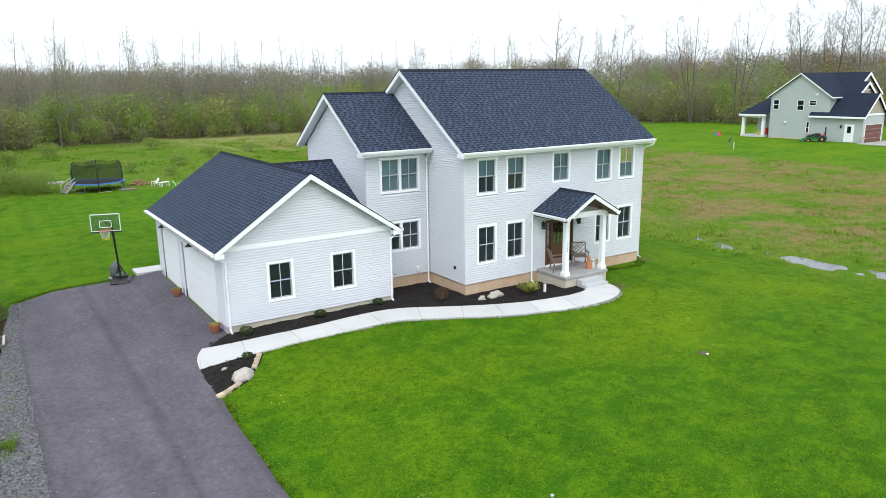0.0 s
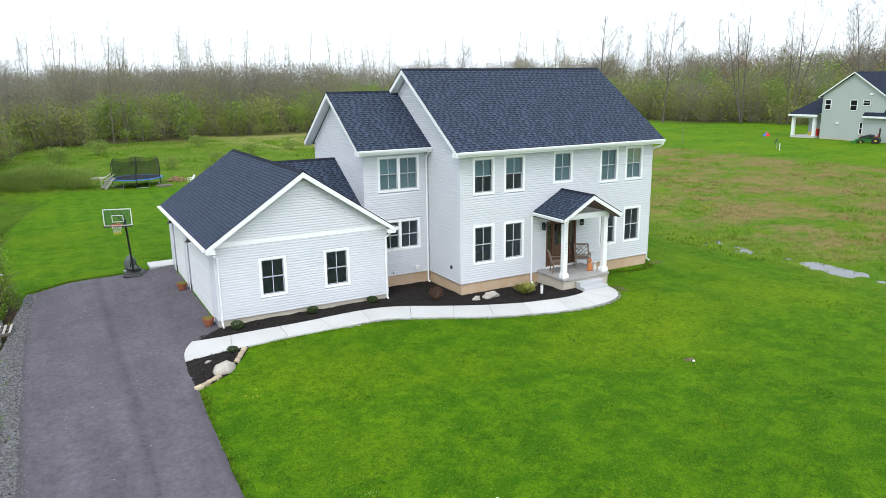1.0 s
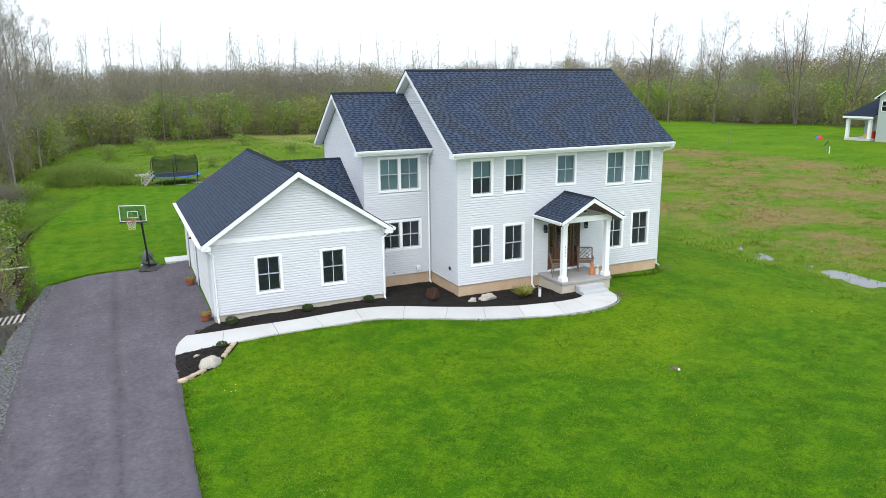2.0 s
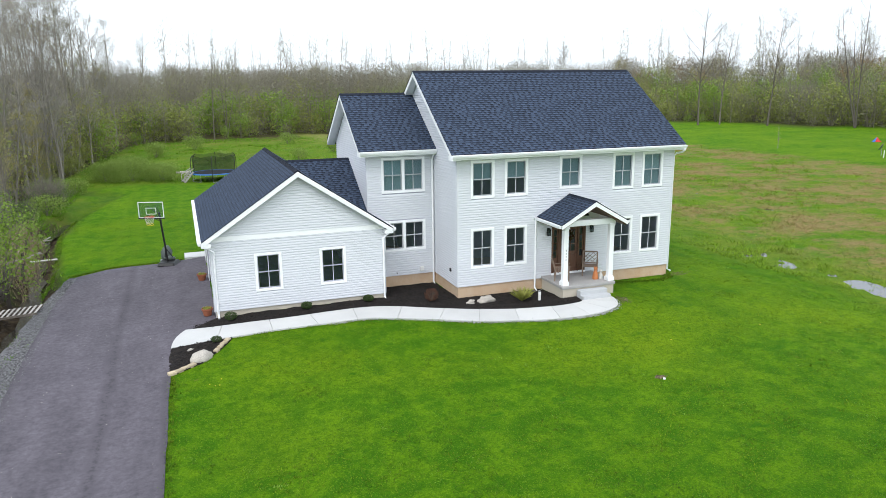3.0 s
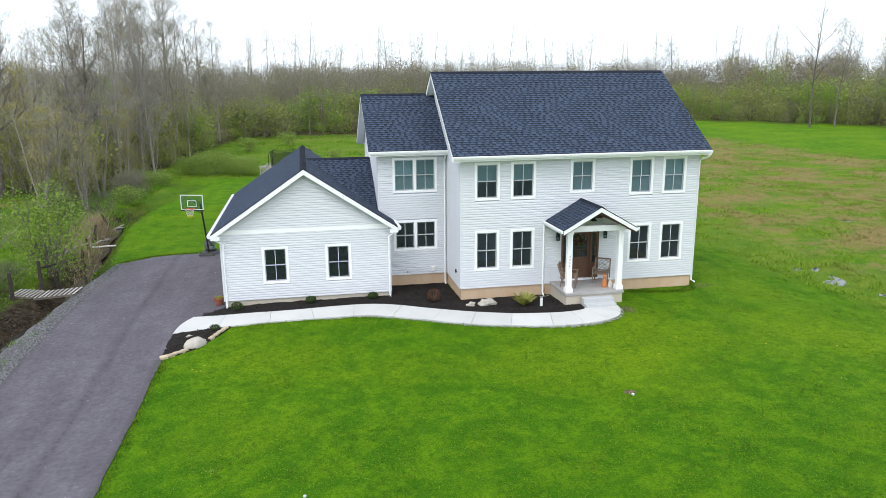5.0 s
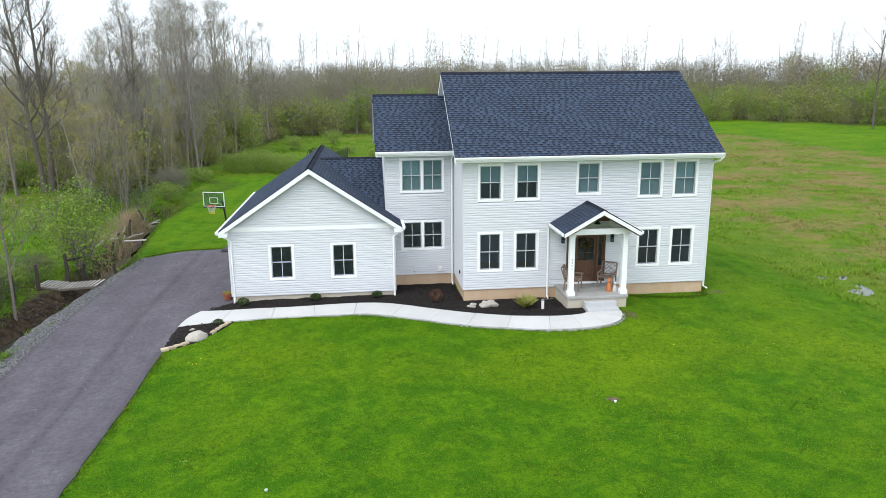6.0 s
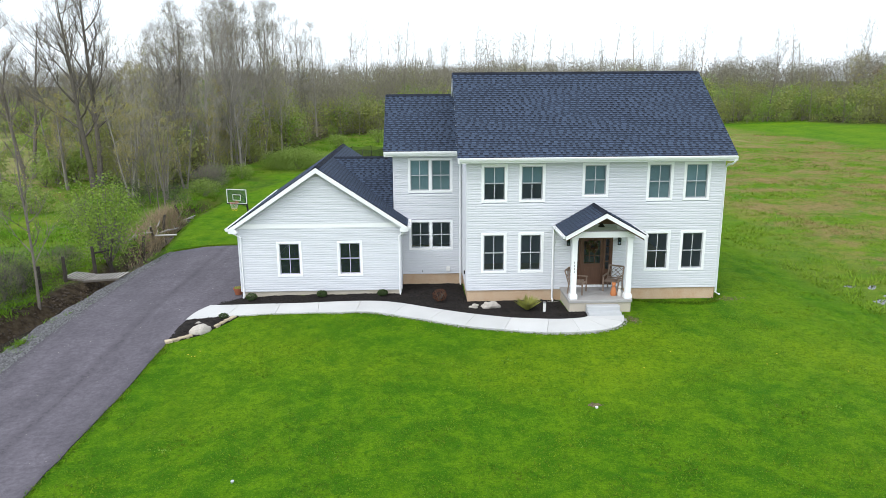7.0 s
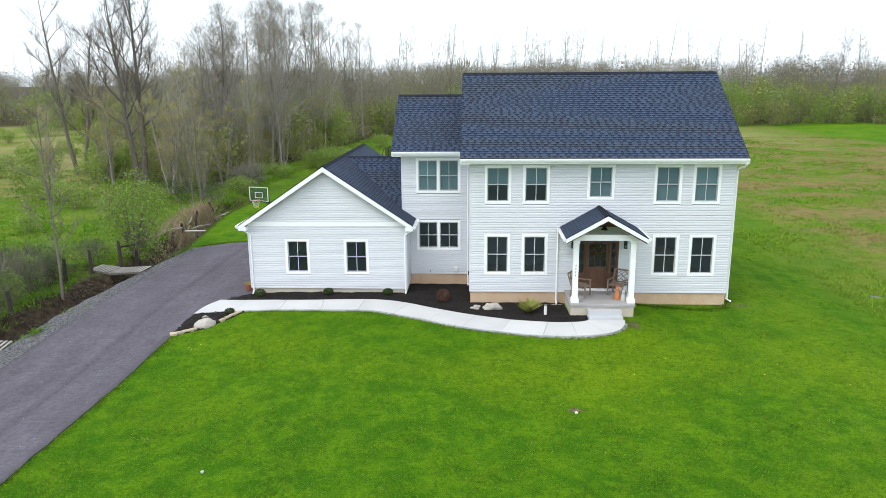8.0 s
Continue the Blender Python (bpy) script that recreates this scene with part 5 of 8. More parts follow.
# ---- trees ----
def grow(seed, h, r0, limbs, reach, rise, subs, twigs, leaves, leaf, low=0.3, lean=0.0, stems=1, sides=(6, 4, 3), thin=1.0, wisps=0, wisp=0.8, segs=4, fine=0.022, flat=False, loose=0.25):
    """Wood and leaf triangles of one bare or budding tree with its foot at the origin."""
    rnd = random.Random(seed)
    V, F, LV, LF = [], [], [], []

    def tube(pts, rad, n):
        b = len(V)
        m = len(pts)
        for i, p in enumerate(pts):
            d = (pts[min(i + 1, m - 1)] - pts[max(i - 1, 0)])
            d = d.normalized() if d.length > 0 else Vector((0, 0, 1))
            a = d.orthogonal().normalized()
            c = d.cross(a)
            for k in range(n):
                w = 2 * math.pi * k / n
                V.append(p + rad[i] * (math.cos(w) * a + math.sin(w) * c))
        for i in range(m - 1):
            for k in range(n):
                q = (k + 1) % n
                A, B, C, D = b + i * n + k, b + i * n + q, b + (i + 1) * n + q, b + (i + 1) * n + k
                F.append((A, B, C))
                F.append((A, C, D))

    def wander(p, d, length, n, curl, up):
        pts = [p.copy()]
        for i in range(n):
            d = (d + Vector((rnd.uniform(-curl, curl), rnd.uniform(-curl, curl), rnd.uniform(-curl, curl) + up))).normalized()
            p = p + d * (length / n)
            pts.append(p.copy())
        return pts

    def put_leaf(p):
        s = leaf * rnd.uniform(0.5, 1.2)
        q = p + Vector((rnd.gauss(0, 0.6), rnd.gauss(0, 0.6), rnd.gauss(0, 0.5))) * leaf * 2.2 * max(1.0, loose * 1.5)
        a = Vector((rnd.uniform(-1, 1), rnd.uniform(-1, 1), rnd.uniform(-1, 1))).normalized()
        c = a.orthogonal().normalized()
        b = len(LV)
        if flat:
            LV.extend([q - a * s * 0.55, q + c * s * 0.5, q + a * s * 0.55])
            LF.append((b, b + 1, b + 2))
            return
        LV.extend([q - a * s * 0.5, q + c * s * 0.35, q + a * s * 0.5, q - c * s * 0.35])
        LF.append((b, b + 1, b + 2))
        LF.append((b, b + 2, b + 3))

    tips = []
    for st in range(stems):
        az = rnd.uniform(0, 6.28)
        ln = lean + (0.10 + 0.12 * rnd.random() if stems > 1 else 0)
        hh = h * (rnd.uniform(0.75, 1.0) if st else 1.0)
        d0 = Vector((math.cos(az) * ln, math.sin(az) * ln, 1)).normalized()
        foot = Vector((math.cos(az), math.sin(az), 0)) * (0.0 if stems == 1 else r0 * 1.2) - Vector((0, 0, 0.1))
        trunk = wander(foot, d0, hh, 7, 0.05, 0.02)
        rr = r0 * (1 if stems == 1 else 0.7)
        tr = [rr * (1.25 if i == 0 else 1) * (1 - i / 7) ** 0.85 + 0.012 for i in range(8)]
        tube(trunk, tr, sides[0])
        nl = max(1, limbs // stems)
        for i in range(nl):
            t = low + (0.98 - low) * (i + rnd.random()) / nl
            k = min(6, int(t * 7))
            f = t * 7 - k
            p = trunk[k].lerp(trunk[k + 1], f)
            w = i * 2.4 + rnd.uniform(-0.5, 0.5) + st
            el = radians(rise + rnd.uniform(-15, 15))
            d = Vector((math.cos(w) * math.cos(el), math.sin(w) * math.cos(el), math.sin(el)))
            ln2 = reach * h * (0.35 + 0.65 * (1 - t) ** 0.7) * rnd.uniform(0.6, 1.1)
            lr = min(tr[k] * 0.55, 0.025 * ln2 * thin + 0.008)
            lp = wander(p, d, ln2, segs, 0.16, 0.09 * 4 / segs)
            tube(lp, [lr * (1 - j / (segs * 1.15)) for j in range(segs + 1)], sides[1])
            for j in range(subs):
                u = rnd.uniform(0.25, 1.0) * (segs - 0.001)
                a = int(u)
                q = lp[a].lerp(lp[a + 1], u - a)
                dd = (lp[a + 1] - lp[a]).normalized() + Vector((rnd.uniform(-1, 1), rnd.uniform(-1, 1), rnd.uniform(-0.3, 0.9))) * 0.75
                ls = ln2 * rnd.uniform(0.25, 0.5)
                sp = wander(q, dd.normalized(), ls, 2, 0.2, 0.1)
                sr = max(0.006 * thin, lr * 0.35)
                if segs < 4:
                    tube([sp[0], sp[2]], [sr, sr * 0.4], sides[2])
                else:
                    tube(sp, [sr, sr * 0.75, sr * 0.4], sides[2])
                tips.append(sp[1])
                tips.append(sp[2])
                for k2 in range(twigs):
                    c0 = sp[0].lerp(sp[2], rnd.uniform(0.2, 1))
                    dd2 = dd.normalized() + Vector((rnd.uniform(-1, 1), rnd.uniform(-1, 1), rnd.uniform(-0.5, 1))) * 0.8
                    e = c0 + dd2.normalized() * ls * rnd.uniform(0.4, 0.8)
                    tube([c0, e], [sr * 0.55, sr * 0.25], 3)
                    tips.append(e)
    if tips:
        for i in range(wisps):
            p = rnd.choice(tips) + Vector((rnd.gauss(0, loose), rnd.gauss(0, loose), rnd.gauss(0, loose))) * wisp
            d = Vector((rnd.gauss(0, 0.6), rnd.gauss(0, 0.6), rnd.uniform(0.1, 1.2))).normalized() * wisp * rnd.uniform(0.5, 1.3)
            q = d.orthogonal().normalized() * fine
            b = len(V)
            V.extend([p - q, p + q, p + d])
            F.append((b, b + 1, b + 2))
        for i in range(leaves):
            put_leaf(rnd.choice(tips))
    return np.array([tuple(v) for v in V], dtype=np.float32), np.array(F, dtype=np.int32), np.array([tuple(v) for v in LV], dtype=np.float32).reshape(-1, 3), np.array(LF, dtype=np.int32).reshape(-1, 3)


def dome(seed, h, w, n, leaf, lobes=7, base=0.0, stems=5, wisps=0, wisp=0.6, fine=0.015, trunk=0.03, quad=False, droop=0.0):
    """A rounded bush or crown: leaves over a cluster of lobes, on a few stems. base: where the crown begins."""
    rnd = random.Random(seed)
    V, F, LV, LF = [], [], [], []
    cs = []
    for i in range(lobes):
        a, r = i * 2.4 + rnd.uniform(-0.4, 0.4), w * 0.5 * (0.15 + 0.62 * math.sqrt(i / max(1, lobes - 1)))
        zz = h * (base + (1 - base) * rnd.uniform(0.35, 0.72)) * (1 - 0.25 * r / w) if i else h * (base + (1 - base) * 0.70)
        rad = (w * rnd.uniform(0.20, 0.30), min((h - zz) * rnd.uniform(0.8, 1.05), w * 0.5))
        cs.append((Vector((math.cos(a) * r, math.sin(a) * r, zz)), rad))
    for i in range(stems):
        c, rad = cs[i % lobes]
        foot = Vector((rnd.gauss(0, 0.3 * trunk), rnd.gauss(0, 0.3 * trunk), -0.1))
        mid = foot.lerp(c, 0.5) + Vector((rnd.gauss(0, 0.05), rnd.gauss(0, 0.05), 0.1 * h))
        pts, rr = [Vector((0, 0, -0.12)), mid, c + Vector((0, 0, rad[1] * 0.5))], [trunk, trunk * 0.7, trunk * 0.25]
        b = len(V)
        for p, q in zip(pts, rr):
            for k in range(3):
                V.append(p + q * Vector((math.cos(2.1 * k), math.sin(2.1 * k), 0)))
        for j in (0, 3):
            for k in range(3):
                q = (k + 1) % 3
                F.append((b + j + k, b + j + q, b + j + 3 + q))
                F.append((b + j + k, b + j + 3 + q, b + j + 3 + k))
    for i in range(n + wisps):
        c, rad = cs[rnd.randrange(lobes)]
        d = Vector((rnd.gauss(0, 1), rnd.gauss(0, 1), rnd.gauss(0.35, 1))).normalized()
        k = rnd.uniform(0.6, 1.12)
        p = c + Vector((d.x * rad[0] * k, d.y * rad[0] * k, d.z * rad[1] * k))
        if p.z < 0.03 * h:
            p.z = rnd.uniform(0.0, 0.25) * h
        if i >= n:
            e = (d + Vector((rnd.gauss(0, 0.4), rnd.gauss(0, 0.4), 0.8))).normalized() * wisp * rnd.uniform(0.5, 1.3)
            q = e.orthogonal().normalized() * fine
            b = len(V)
            V.extend([p - q, p + q, p + e])
            F.append((b, b + 1, b + 2))
            continue
        nn = (d + Vector((rnd.gauss(0, 0.32), rnd.gauss(0, 0.32), rnd.gauss(0.15, 0.32)))).normalized()
        a = nn.orthogonal().normalized()
        c2 = nn.cross(a)
        w1 = rnd.uniform(0, 6.28)
        u, v = a * math.cos(w1) + c2 * math.sin(w1), c2 * math.cos(w1) - a * math.sin(w1)
        s = leaf * rnd.uniform(0.5, 1.25)
        b = len(LV)
        if quad:
            LV.extend([p - u * s * 0.5, p + v * s * 0.33, p + u * s * 0.5, p - v * s * 0.33])
            LF.append((b, b + 1, b + 2))
            LF.append((b, b + 2, b + 3))
        else:
            LV.extend([p - u * s * 0.5, p + v * s * 0.5, p + u * s * 0.5])
            LF.append((b, b + 1, b + 2))
    return np.array([tuple(v) for v in V], dtype=np.float32), np.array(F, dtype=np.int32), np.array([tuple(v) for v in LV], dtype=np.float32).reshape(-1, 3), np.array(LF, dtype=np.int32).reshape(-1, 3)


def tree(name, spec, bark, leafm, label, category, m, group=""):
    V, F, LV, LF = dome(**spec) if "lobes" in spec else grow(**spec)
    t = thing(name, label, category, m, group)
    part("trunk", tri_mesh("trunk", V, F, [bark]), bark, t)
    if len(LF):
        part("crown", tri_mesh("crown", LV, LF, [leafm]), leafm, t)
    return t


def at(x, y, turn=0.0, s=1.0, sink=0.0):
    return Matrix.Translation((x, y, land(x, y) - sink)) @ Matrix.Rotation(turn, 4, "Z") @ Matrix.Scale(s, 4)


def placed_copy(ob, x, y, turn, s, wide=1.0):
    c = copy_thing(ob, Matrix.Translation((x, y, land(x, y))) @ Matrix.Rotation(turn, 4, "Z"))
    c.scale = (s * wide, s * wide, s)
    return c


rt = random.Random(11)
# single trees near the ditch and at the wood's edge
T_BIG = dict(seed=3, h=22, r0=0.36, limbs=32, reach=0.30, rise=40, subs=8, twigs=4, leaves=500, leaf=0.12, low=0.22, stems=2, wisps=3600, wisp=1.0, fine=0.011)
big = tree("tall_tree", T_BIG, M_BARK_D, M_BUD, "tall bare dark-barked tree with budding twigs", "tree", at(-15.0, 61.5), "trees by the ditch")
T_SLIM = dict(seed=5, h=17, r0=0.13, limbs=28, reach=0.25, rise=46, subs=5, twigs=2, leaves=200, leaf=0.11, low=0.15, wisps=1700, wisp=0.9, fine=0.011)
slim = tree("slim_tree", T_SLIM, M_BARK, M_BUD, "slim bare grey tree with upswept branches", "tree", at(-6.0, 74.2), "trees by the ditch")
T_BIRCH = dict(seed=8, h=9.5, r0=0.05, limbs=20, reach=0.28, rise=46, subs=6, twigs=4, leaves=420, leaf=0.08, low=0.2, lean=0.10, wisps=700, wisp=0.5, fine=0.005)
birch = tree("young_tree", T_BIRCH, M_BARK_D, M_BUD, "young grey-barked tree with sparse yellow buds", "tree", at(-2.1, 25.6, 1.0), "trees by the ditch")
T_BUSH = dict(seed=9, h=4.2, w=2.9, n=4200, leaf=0.11, lobes=14, stems=14, wisps=700, wisp=0.5, fine=0.008, trunk=0.035, quad=True)
bush = tree("leafy_shrub", T_BUSH, M_BARK_D, M_LEAF, "fresh green leafy shrub", "shrub", at(-2.0, 32.6, 0.4, 1.25), "shrubs by the ditch")
T_BUD = dict(seed=12, h=8.5, r0=0.12, limbs=22, reach=0.26, rise=48, subs=4, twigs=2, leaves=1800, leaf=0.13, low=0.15, stems=3, flat=True, wisps=700, wisp=0.7, fine=0.009)
bud = tree("budding_tree", T_BUD, M_BARK, M_BUD, "budding yellow-green young tree", "tree", at(-9.5, 55), "trees by the ditch")

for i, (x, y, tn, sc) in enumerate([(-9.5, 63.5, 0.7, 0.85), (-17.5, 66, 2.0, 0.85), (-4.6, 72.6, 1.3, 0.8), (-5.8, 82, 2.2, 0.95), (-9, 84, 3.3, 1.0), (-12.5, 79, 0.2, 0.95), (-6.2, 93, 4.0, 1.05), (-10.5, 97, 5.2, 1.1), (-5.0, 106, 1.1, 1.1), (-22, 74, 4.4, 1.0), (-15, 90, 2.9, 1.1), (-8, 66, 5.5, 0.8), (-7, 69, 0.4, 0.95), (-6.6, 79, 1.9, 1.0), (-8, 88, 3.1, 1.1), (-6.2, 99, 4.4, 1.15), (-9, 104, 5.9, 1.2), (-4.6, 113, 0.8, 1.1), (-12, 110, 2.4, 1.2), (-3.2, 121, 3.7, 1.1), (-14, 100, 5.0, 1.2), (-11, 91, 1.5, 1.15), (-7.4, 109, 2.0, 1.2)]):
    placed_copy(slim, x, y, tn, sc)
placed_copy(big, -24.5, 68, 2.2, 0.85)
placed_copy(big, -10.8, 70.5, 4.0, 0.72)
for i, (x, y, tn, sc) in enumerate([(-6.0, 53.4, 0.9, 0.85), (-9.3, 55.7, 2.2, 0.95), (-6.4, 59.5, 3.1, 0.9), (-9.8, 62, 4.5, 1.0), (-5.8, 66, 5.0, 0.85), (-13.5, 64, 0.4, 1.1), (-17, 60, 1.7, 1.0), (-7, 70, 2.7, 0.9), (-5.4, 77, 3.9, 0.85), (-20, 64, 5.7, 1.1), (-8.4, 77, 1.2, 1.0), (-24, 62, 2.0, 0.9), (-5.0, 86, 3.0, 0.9), (-14, 73, 0.1, 1.1)]):
    placed_copy(bud, x, y, tn, sc)
for i, (x, y, tn, sc) in enumerate([(-4.8, 49.5, 0.6, 0.85), (-6.6, 51.5, 2.6, 0.8), (-4.2, 46.6, 4.0, 0.7), (-10.5, 52, 5.0, 0.75), (-3.0, 19.0, 3.3, 0.7)]):
    placed_copy(birch, x, y, tn, sc)
for i, (x, y, tn, sc, wd) in enumerate([(-3.2, 23.5, 0.5, 0.45, 1.0), (-3.8, 26.0, 2.5, 0.45, 1.0), (-4.0, 28.0, 4.4, 0.4, 1.2), (-3.3, 20.5, 3.4, 0.42, 1.1), (-3.1, 17.5, 1.4, 0.4, 1.2)]):
    placed_copy(bush, x, y, tn, sc, wd)
T_ROUND = dict(seed=41, h=2.5, w=4.6, n=8000, leaf=0.14, lobes=18, base=-0.3, stems=9, wisps=0, wisp=0.5, fine=0.010, trunk=0.03)
round_bush = tree("rounded_bush", T_ROUND, M_BARK_D, M_LEAF_M, "dense rounded olive-green bush at the lawn's edge", "shrub", at(1.4, 73.4), "bushes behind the lawn")
for x, y, tn, sc in ((4.2, 72.8, 2.0, 0.8), (-1.2, 75.0, 4.0, 0.8)):
    placed_copy(round_bush, x, y, tn, sc)
T_LOW = dict(seed=17, h=1.3, w=2.0, n=1300, leaf=0.13, lobes=8, stems=8, wisps=0, wisp=0.4, fine=0.008, trunk=0.02)
low_bush = tree("low_bush", T_LOW, M_BARK_D, M_LEAF_M, "low olive-green bush in the rough grass", "shrub", at(14, 84), "bushes in the meadow")
for i, (x, y, tn, sc) in enumerate([(20, 88, 1.3, 1.1), (11, 92, 2.3, 0.9), (26, 96, 3.3, 1.2), (33, 101, 4.3, 1.1), (17, 78, 5.3, 0.8), (8, 108, 0.9, 1.6), (22, 112, 1.9, 1.4), (3, 98, 2.9, 1.6), (-3.4, 55, 2.0, 1.2), (-4.4, 62.5, 5.0, 1.4), (-3.0, 66, 1.5, 1.2), (-9, 44, 1.0, 1.2), (-14, 48, 2.0, 1.5), (-19, 52, 3.0, 1.5), (-6, 40, 4.0, 0.9), (-24, 58, 5.0, 1.8), (-12, 39, 0.4, 1.0), (-28, 66, 2.4, 2.0), (-33, 74, 3.4, 2.2), (-20, 62, 1.1, 1.7)]):
    placed_copy(low_bush, x, y, tn, sc)
rb = random.Random(23)
for i in range(60):
    x, y = rb.uniform(-72, -10), rb.uniform(42, 140)
    if not in_wood(x, y) and y < 60 - 1.9 * (x + 8):
        placed_copy(low_bush, x, y, rb.uniform(0, 6), rb.uniform(0.8, 2.4))
T_BRAM = dict(seed=19, h=1.6, w=2.4, n=1100, leaf=0.09, lobes=8, stems=10, wisps=700, wisp=0.7, fine=0.007, trunk=0.015)
bramble = tree("bramble", T_BRAM, M_BARK_D, M_BUSH, "tangled bramble thicket on the ditch bank", "shrub", at(-3.4, 24.6), "brambles")
for i, (x, y, tn, sc) in enumerate([(-3.2, 21.8, 1.0, 0.9), (-4.6, 23.2, 2.1, 1.2), (-5.0, 26.4, 3.0, 1.1), (-3.6, 27.0, 4.0, 0.9), (-4.2, 19.4, 5.0, 1.1), (-3.0, 17.8, 0.5, 0.9), (-5.8, 20.8, 1.6, 1.3), (-6.2, 24.6, 2.6, 1.2), (-3.4, 30.6, 3.6, 0.8), (-4.8, 29.2, 4.6, 1.0), (-2.9, 34.6, 5.6, 0.7), (-3.4, 36.5, 0.2, 0.8), (-4.6, 51, 1.2, 1.1), (-3.8, 57.5, 2.2, 1.2), (-4.2, 60.0, 3.2, 1.2), (-7.0, 50.5, 4.2, 1.3)]):
    placed_copy(bramble, x, y, tn, sc)
# tall trees standing out of the eastern wood
T_EAST = dict(seed=31, h=23, r0=0.17, limbs=20, reach=0.36, rise=44, subs=5, twigs=2, leaves=80, leaf=0.2, low=0.28, thin=1.25, wisps=900, wisp=1.2, fine=0.019, loose=0.4)
east = tree("tall_bare_tree", T_EAST, M_BARK_D, M_BUD, "tall bare grey tree at the edge of the wood", "tree", at(104.0, 116.0), "tall bare trees")
T_EAST2 = dict(seed=33, h=24, r0=0.19, limbs=20, reach=0.34, rise=48, subs=5, twigs=2, leaves=80, leaf=0.2, low=0.25, thin=1.25, stems=3, wisps=900, wisp=1.2, fine=0.019, loose=0.4)
east2 = tree("tall_bare_tree", T_EAST2, M_BARK_D, M_BUD, "tall bare forked tree at the edge of the wood", "tree", at(122.5, 95.5), "tall bare trees")
for i, (x, y, tn, sc) in enumerate([(113.5, 107.5, 2.2, 0.9), (108.5, 115.0, 0.6, 0.8), (133, 79, 3.6, 1.0), (139, 71, 4.9, 1.05), (90, 150, 1.9, 0.7)]):
    placed_copy(east, x, y, tn, sc)
for i, (x, y, tn, sc) in enumerate([(126.5, 88.5, 2.0, 1.0), (137, 76, 1.2, 1.0), (143, 68, 3.0, 1.1)]):
    placed_copy(east2, x, y, tn, sc)


# ---- woodland behind, all round ----
def woodland():
    far = dict(sides=(4, 3, 3), thin=1.0, segs=2, flat=True, loose=0.7)
    low_ = dict(sides=(3, 3, 3), thin=1.2, segs=2, stems=4, flat=True)
    # tree, leaf colour, height
    kinds = [
        (grow(21, 18, 0.09, 18, 0.15, 62, 3, 0, 20, 0.25, 0.25, wisps=330, wisp=1.1, fine=0.022, **far), 0, 18),
        (grow(22, 15, 0.15, 18, 0.32, 50, 3, 0, 60, 0.3, 0.2, wisps=900, wisp=1.3, fine=0.022, **far), 1, 15),
        (grow(23, 14, 0.10, 18, 0.32, 48, 3, 0, 420, 0.34, 0.1, wisps=850, wisp=1.2, fine=0.022, **far), 3, 14),
        (dome(24, 10, 6.5, 1100, 0.36, 9, 0.12, 5, 260, 1.0, 0.022, 0.08), 1, 10),
        (dome(25, 10, 6.0, 1250, 0.36, 9, 0.12, 5, 120, 1.0, 0.022, 0.08), 0, 10),
        (dome(26, 11, 6.5, 1000, 0.36, 9, 0.15, 5, 260, 1.0, 0.022, 0.09), 2, 11),
        (dome(27, 4.6, 4.6, 800, 0.32, 7, 0.0, 5, 60, 0.7, 0.018, 0.04), 0, 4.6),
        (dome(28, 4.6, 4.6, 680, 0.32, 7, 0.0, 6, 160, 0.8, 0.020, 0.04), 1, 4.6),
        (dome(29, 5.0, 4.4, 200, 0.34, 7, 0.0, 7, 420, 1.0, 0.022, 0.05), 1, 5.0),
        # finer kinds for the near western wood
        (grow(51, 12, 0.09, 20, 0.28, 50, 4, 1, 320, 0.15, 0.15, loose=0.6, wisps=1500, wisp=0.8, fine=0.011, sides=(5, 3, 3), segs=3, flat=True), 3, 12),
        (grow(52, 10, 0.08, 20, 0.32, 44, 4, 1, 2100, 0.18, 0.1, loose=0.6, wisps=1000, wisp=0.7, fine=0.011, sides=(5, 3, 3), segs=3, flat=True), 3, 10),
        (dome(53, 3.4, 3.4, 420, 0.16, 8, 0.0, 8, 700, 0.7, 0.011, 0.03), 3, 3.4),
        (dome(54, 3.4, 3.6, 1700, 0.17, 8, 0.0, 7, 260, 0.6, 0.011, 0.03), 1, 3.4),
    ]
    kinds.append((grow(55, 15, 0.14, 14, 0.30, 52, 3, 0, 40, 0.3, 0.4, wisps=820, wisp=1.5, fine=0.032, **far), 1, 15))
    kinds.append((dome(60, 13, 8.5, 420, 0.3, 10, 0.25, 4, 700, 1.7, 0.036, 0.10), 1, 13))
    kinds.append((dome(61, 12, 9.0, 1100, 0.40, 12, 0.1, 4, 500, 1.6, 0.030, 0.10), -1, 12))
    kinds.append((dome(62, 13, 9.5, 480, 0.6, 11, 0.05, 3, 160, 1.8, 0.045, 0.12), -1, 13))
    near = {15: 9, 14: 9, 13: 9, 6: 12, 7: 12, 8: 11, 3: 10, 4: 10, 2: 10, 1: 9, 5: 10, 0: 9}
    VV, FF, II = [], [], []
    n = 0
    rnd = random.Random(4)

    def put(k, x, y, s):
        nonlocal n
        (V, F, LV, LF), lm, h0 = kinds[k]
        s = s / h0
        a = rnd.uniform(0, 6.28)
        c, q = math.cos(a), math.sin(a)
        R = np.array([[c, q, 0], [-q, c, 0], [0, 0, 1]], dtype=np.float32) * s
        for W, G, mi in ((V, F, 5 if k == 9 else 0), (LV, LF, 1 + lm)):
            if len(G) == 0:
                continue
            VV.append(W @ R + np.array([x, y, -0.1], dtype=np.float32))
            FF.append(G + n)
            II.append(np.full(len(G), mi, dtype=np.int32))
            n += len(W)

    # the front edge of the wood, west to east
    edge = WOOD_EDGE
    inward = []
